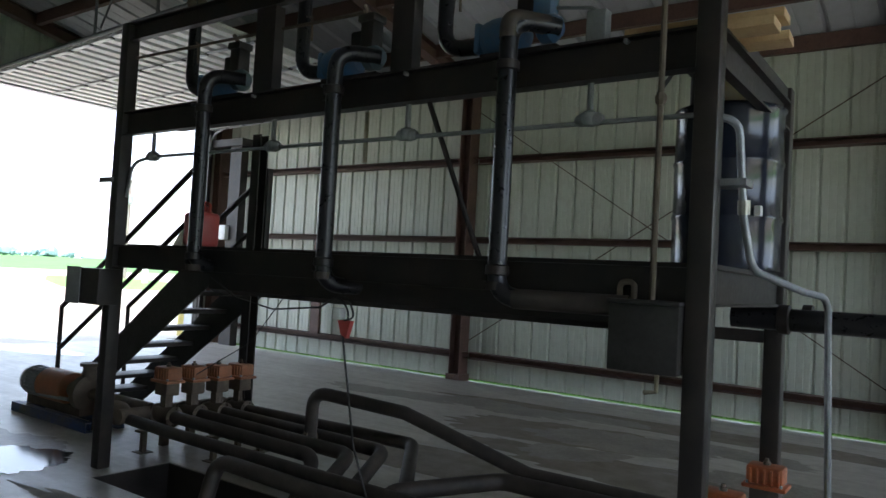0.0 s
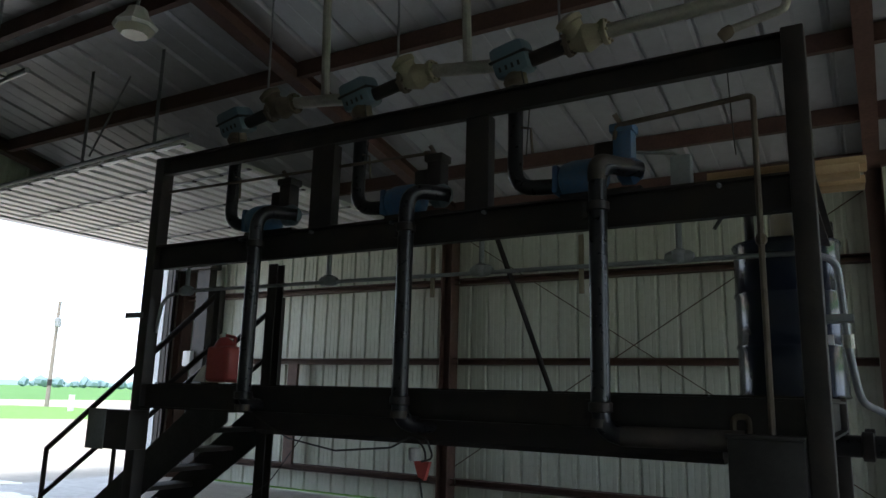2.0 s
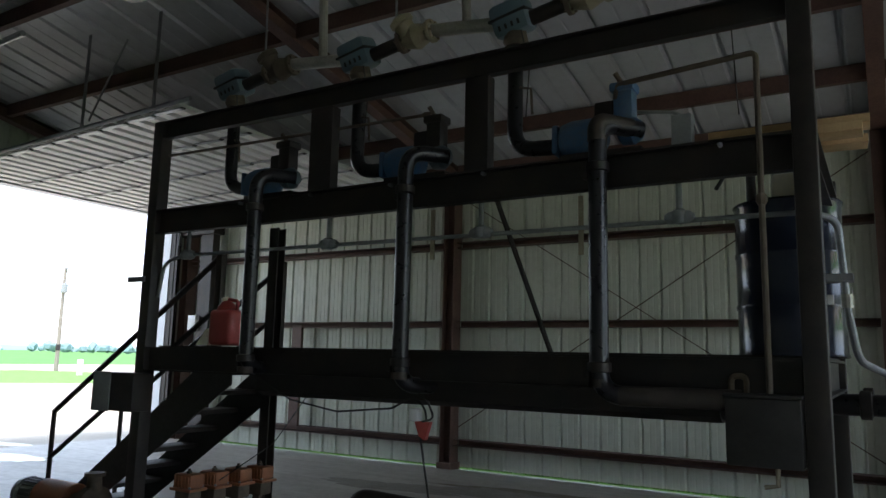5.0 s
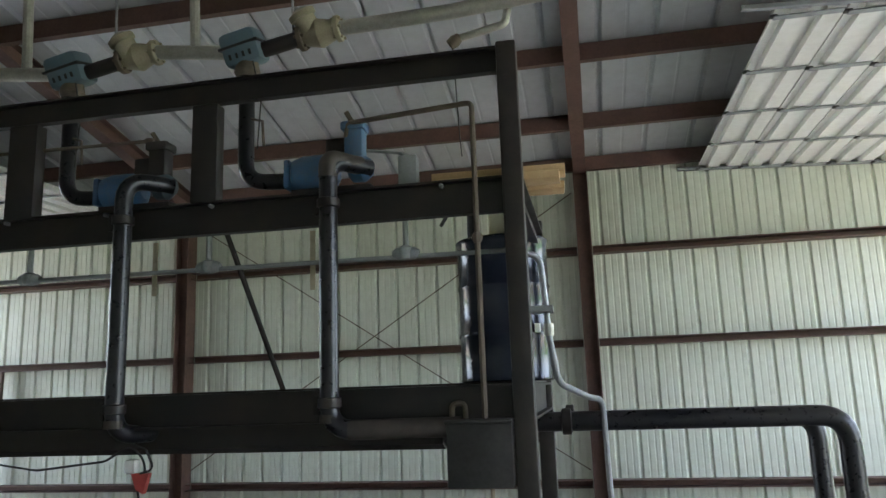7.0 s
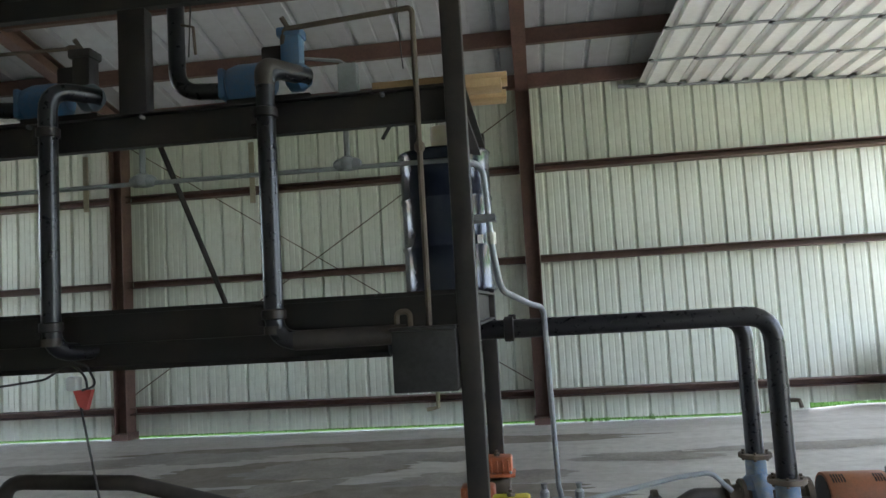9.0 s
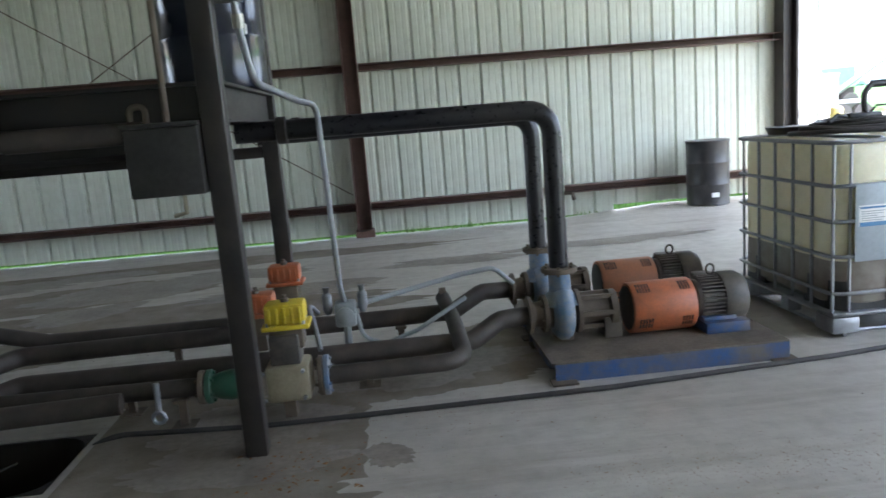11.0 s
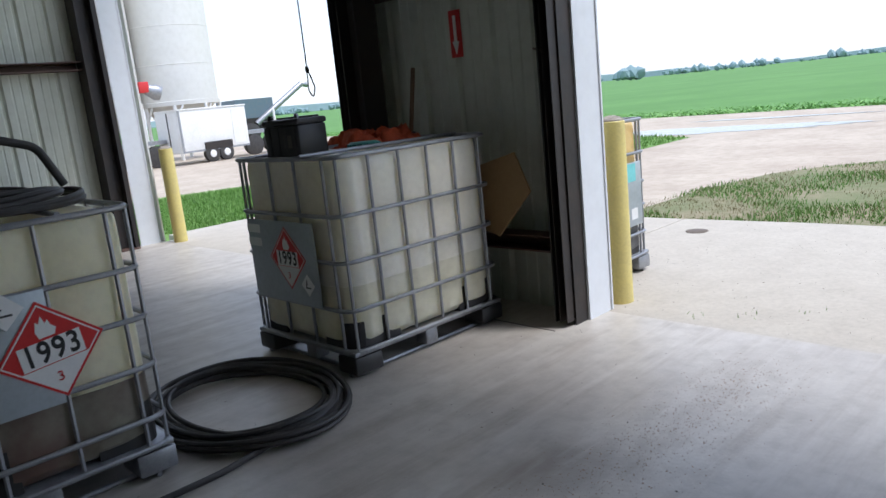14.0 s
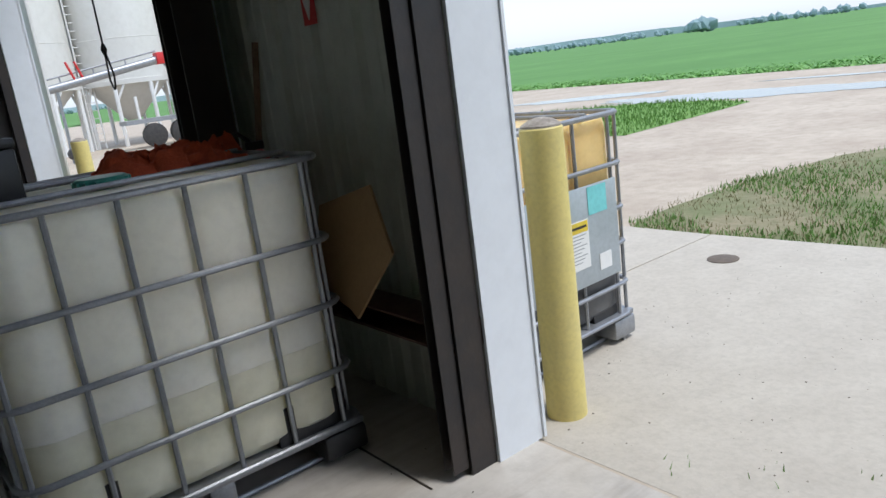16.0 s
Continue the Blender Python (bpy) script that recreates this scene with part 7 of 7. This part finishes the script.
part("red_tag", prism(bmesh.new(), [(-2.63, 1.3), (-2.53, 1.3), (-2.56, 1.2), (-2.6, 1.22)], 3.4, 3.43, "y"), REDPLASTIC, ec, "red plastic plug")
ws = thing("thin_wire", (-5.0, 4.5, 1.4), "thin dark wire hanging beside the stairs", "wire")
part("wire", T([(-4.6, 4.9, 1.45), (-4.9, 4.7, 0.9), (-5.1, 4.3, 0.62)], 0.005, 5, bend=0.2), RUBBER, ws)
hk = thing("hook_cluster", (-5.15, 3.35, 1.2), "dark hook bar with a yellow tag on the rack post", "hooks")
part("hook_bar", T([(-5.28, 3.3, 1.32), (-5.2, 3.3, 1.34), (-5.02, 3.3, 1.33)], 0.012, 6, bend=0.03), DARKSTEEL, hk)
part("yellow_tag", B(-5.03, 3.28, 1.26, -4.97, 3.285, 1.32), YELLOW, hk)
part("bracket_plate", B(-5.2, 3.36, 2.16, -5.0, 3.366, 2.2, bevel=0.002), GALV, hk)
cd = thing("door_pull_cord", (5.6, 5.7, 2.3), "thin knotted door pull cord hanging in the opening", "cord")
part("cord", T([(5.6, 5.72, 4.2), (5.6, 5.7, 2.0), (5.6, 5.7, 1.72)], 0.005, 5), RUBBER, cd)
part("loop", T([(5.6, 5.7, 1.74), (5.6, 5.63, 1.6), (5.6, 5.66, 1.52), (5.6, 5.71, 1.58), (5.6, 5.7, 1.74)], 0.005, 5, bend=0.03), RUBBER, cd)
part("knot", Lt((5.6, 5.7, 1.7), (5.6, 5.7, 1.75), ((0, 0.008), (0.5, 0.016), (1, 0.008)), 8), RUBBER, cd)
ic = thing("door_column", (5.95, 5.5, 0), "dark steel wall column beside the door opening", "column", kind="structure")
part("column", prism(bmesh.new(), ibeam(5.86, 5.42, 0.2, 0.2, 0.012), 0.0, ROOFZ(5.5) - 0.05, "z"), DARKSTEEL, ic, smooth=False)

# ---- lamps and fixtures under the roof ----
hb = thing("high_bay_lamp", (-6.5, 4.05, 5.1), "white boxed high bay lamp under the ridge, unlit", "lamp")
part("housing", Lt((-6.5, 4.05, 5.14), (-6.5, 4.05, 5.36), ((0, 0.2), (0.15, 0.22), (0.7, 0.12), (1, 0.1)), 8), WHITE, hb)
part("lens", Lt((-6.5, 4.05, 5.08), (-6.5, 4.05, 5.14), ((0, 0.13), (1, 0.19)), 8), BOTTLE_CLEAN, hb)
part("stem", T([(-6.5, 4.05, 5.36), (-6.5, 4.05, ROOFZ(4.05))], 0.02, 6), GALV, hb)
wp = thing("wall_pipe_post", (-9.7, 10.3, 0), "brown steel stub post on the north wall girts", "post")
part("post", B(-9.82, 10.24, 0.38, -9.6, 10.3, 2.16), PRIMER, wp)
se = thing("door_opener_shaft", (-0.9, 4.9, 4.2), "galvanised pipe end hanging from the roof with a cord", "pipe")
part("pipe", T([(-1.15, 5.05, 4.28), (-0.75, 5.05, 4.36), (-0.7, 5.05, 4.6), (-0.7, 5.05, ROOFZ(5.05) - 0.02)], 0.03, 10, bend=0.06), ALU, se)
part("end_fitting", Lt((-1.18, 5.05, 4.24), (-1.1, 5.05, 4.3), ((0, 0.04), (0.5, 0.05), (1, 0.035)), 12), IRON, se)
part("cord", T([(-1.16, 5.05, 4.24), (-1.13, 5.05, 3.5), (-1.12, 5.05, 3.35)], 0.005, 5), RUBBER, se)
pb = thing("grey_switch_box", (-1.15, 3.5, 2.7), "small grey electrical box on the rack's upper beam", "switch box")
part("box_body", B(-1.2, 3.45, 2.69, -1.1, 3.52, 2.87, bevel=0.008), PAINTGREY, pb)
part("lead", T([(-1.15, 3.5, 2.87), (-1.2, 3.5, 2.9), (-1.38, 3.5, 2.93)], 0.009, 6, bend=0.02), PAINTGREY, pb)
nt = thing("wall_notice", (-12.93, 4.98, 1.8), "white notice with a red border on the west wall", "notice")
part("notice_plate", B(-12.935, 4.9, 1.8, -12.928, 5.06, 2.11), REDSIGN, nt)
part("notice_face", B(-12.927, 4.92, 1.83, -12.924, 5.04, 2.08), PAPER, nt, "white face")
ps = thing("grey_cabinet", (-12.0, 4.2, 0), "grey enamelled equipment cabinet standing by the west wall", "cabinet")
part("plinth", B(-12.38, 3.83, 0, -11.73, 4.58, 0.08), DARKSTEEL, ps)
part("body", B(-12.4, 3.8, 0.08, -11.7, 4.6, 1.5, bevel=0.012), PAINTGREY, ps)
part("top_cap", B(-12.41, 3.79, 1.5, -11.69, 4.61, 1.53, bevel=0.008), PAINTGREY, ps)
part("display_slot", B(-11.699, 4.05, 1.32, -11.69, 4.5, 1.42, bevel=0.003), INK, ps, "dark display slot")
part("front_label", B(-11.699, 4.05, 1.12, -11.692, 4.5, 1.28, bevel=0.002), PAPER, ps, "white label panel")
part("front_door", B(-11.699, 3.85, 0.15, -11.69, 4.55, 1.06, bevel=0.004), PAINTGREY, ps)

nw = thing("corner_door_post", (-12.1, 10.2, 0), "dark steel post with cap plate in the wall corner", "post", kind="structure")
part("post", B(-12.3, 10.1, -0.1, -11.95, 10.28, 4.05), DARKSTEEL, nw)
part("cap_plate", B(-13.0, 10.02, 4.05, -11.85, 10.3, 4.2), DARKSTEEL, nw)
sw = thing("white_switch_box", (-12.1, 10.05, 2.2), "small white electrical box on the corner post", "switch box")
part("box_body", B(-12.42, 10.0, 2.1, -12.2, 10.098, 2.4, bevel=0.01), PAPER, sw)

# ---- grit and rust crumbs on the floors ----


def crumbs(name, label, material, spots, size, seed):
    """Flat little flakes lying on a floor, as one object."""
    rg = np.random.RandomState(seed)
    p = np.asarray(spots, float)
    n = len(p)
    a = rg.rand(n) * 2 * np.pi
    w = size * (0.3 + 1.2 * rg.rand(n) ** 3)
    v = np.zeros((n, 4, 3))
    for k, (lift, q) in enumerate(((0.0, 0.0), (0.0, 2.1), (0.0, 4.2), (0.5, 0.0))):
        rad = w * (0.7 + 0.5 * rg.rand(n)) * (k < 3)
        v[:, k] = p + np.stack([rad * np.cos(a + q), rad * np.sin(a + q), lift * w], 1)
    tri = (np.arange(n)[:, None, None] * 4 + np.array([[0, 1, 3], [1, 2, 3], [2, 0, 3]])[None]).reshape(-1, 3)
    me = bpy.data.meshes.new(name)
    me.from_pydata(v.reshape(-1, 3).tolist(), [], tri.tolist())
    me.materials.append(material)
    return tagged(new(name, me), label, "floor grit", "", "stuff")


RUST_A, RUST_B = (1.8, 2.78), (5.2, 2.62)
RUST = mat("rust_crumbs", (0.34, 0.18, 0.08), 0.9, tint=(0.2, 0.11, 0.055), scale=12, amount=0.7)
GRIT = mat("dark_grit", (0.14, 0.115, 0.09), 0.9, tint=(0.05, 0.045, 0.04), scale=12, amount=0.7)
rg = random.Random(31)
crumbs("rust_crumbs", "rust-brown crumbs trailed across the concrete floor", RUST,
       [(RUST_A[0] + (RUST_B[0] - RUST_A[0]) * u + rg.gauss(0, 0.12), RUST_A[1] + (RUST_B[1] - RUST_A[1]) * u + rg.gauss(0, 0.12), 0.001) for u in (rg.uniform(-0.3, 1.2) for _ in range(6000))], 0.003, 31)
crumbs("floor_grit", "scattered dark grit on the concrete floor", GRIT, [(rg.uniform(-2.5, 6.0), rg.uniform(0.5, 5.8), 0.003) for _ in range(900)], 0.0045, 32)
crumbs("apron_grit", "scattered gravel grit on the concrete apron", GRIT, [(6.4 + 2.8 * rg.random(), rg.uniform(-1, 4.3), -0.012) for _ in range(700)], 0.005, 33)
crumbs("post_clods", "brown dirt clods lying by the rack post", RUST, [(rg.gauss(-0.4, 0.16), rg.gauss(3.2, 0.12), 0.003) for _ in range(260)], 0.011, 35)
crumbs("pump_dirt", "brown dirt gathered under the pipes and pumps", RUST, [(max(-1.5, rg.gauss(-0.2, 0.7)), rg.gauss(4.0, 0.4), 0.003) for _ in range(2500)], 0.0035, 34)
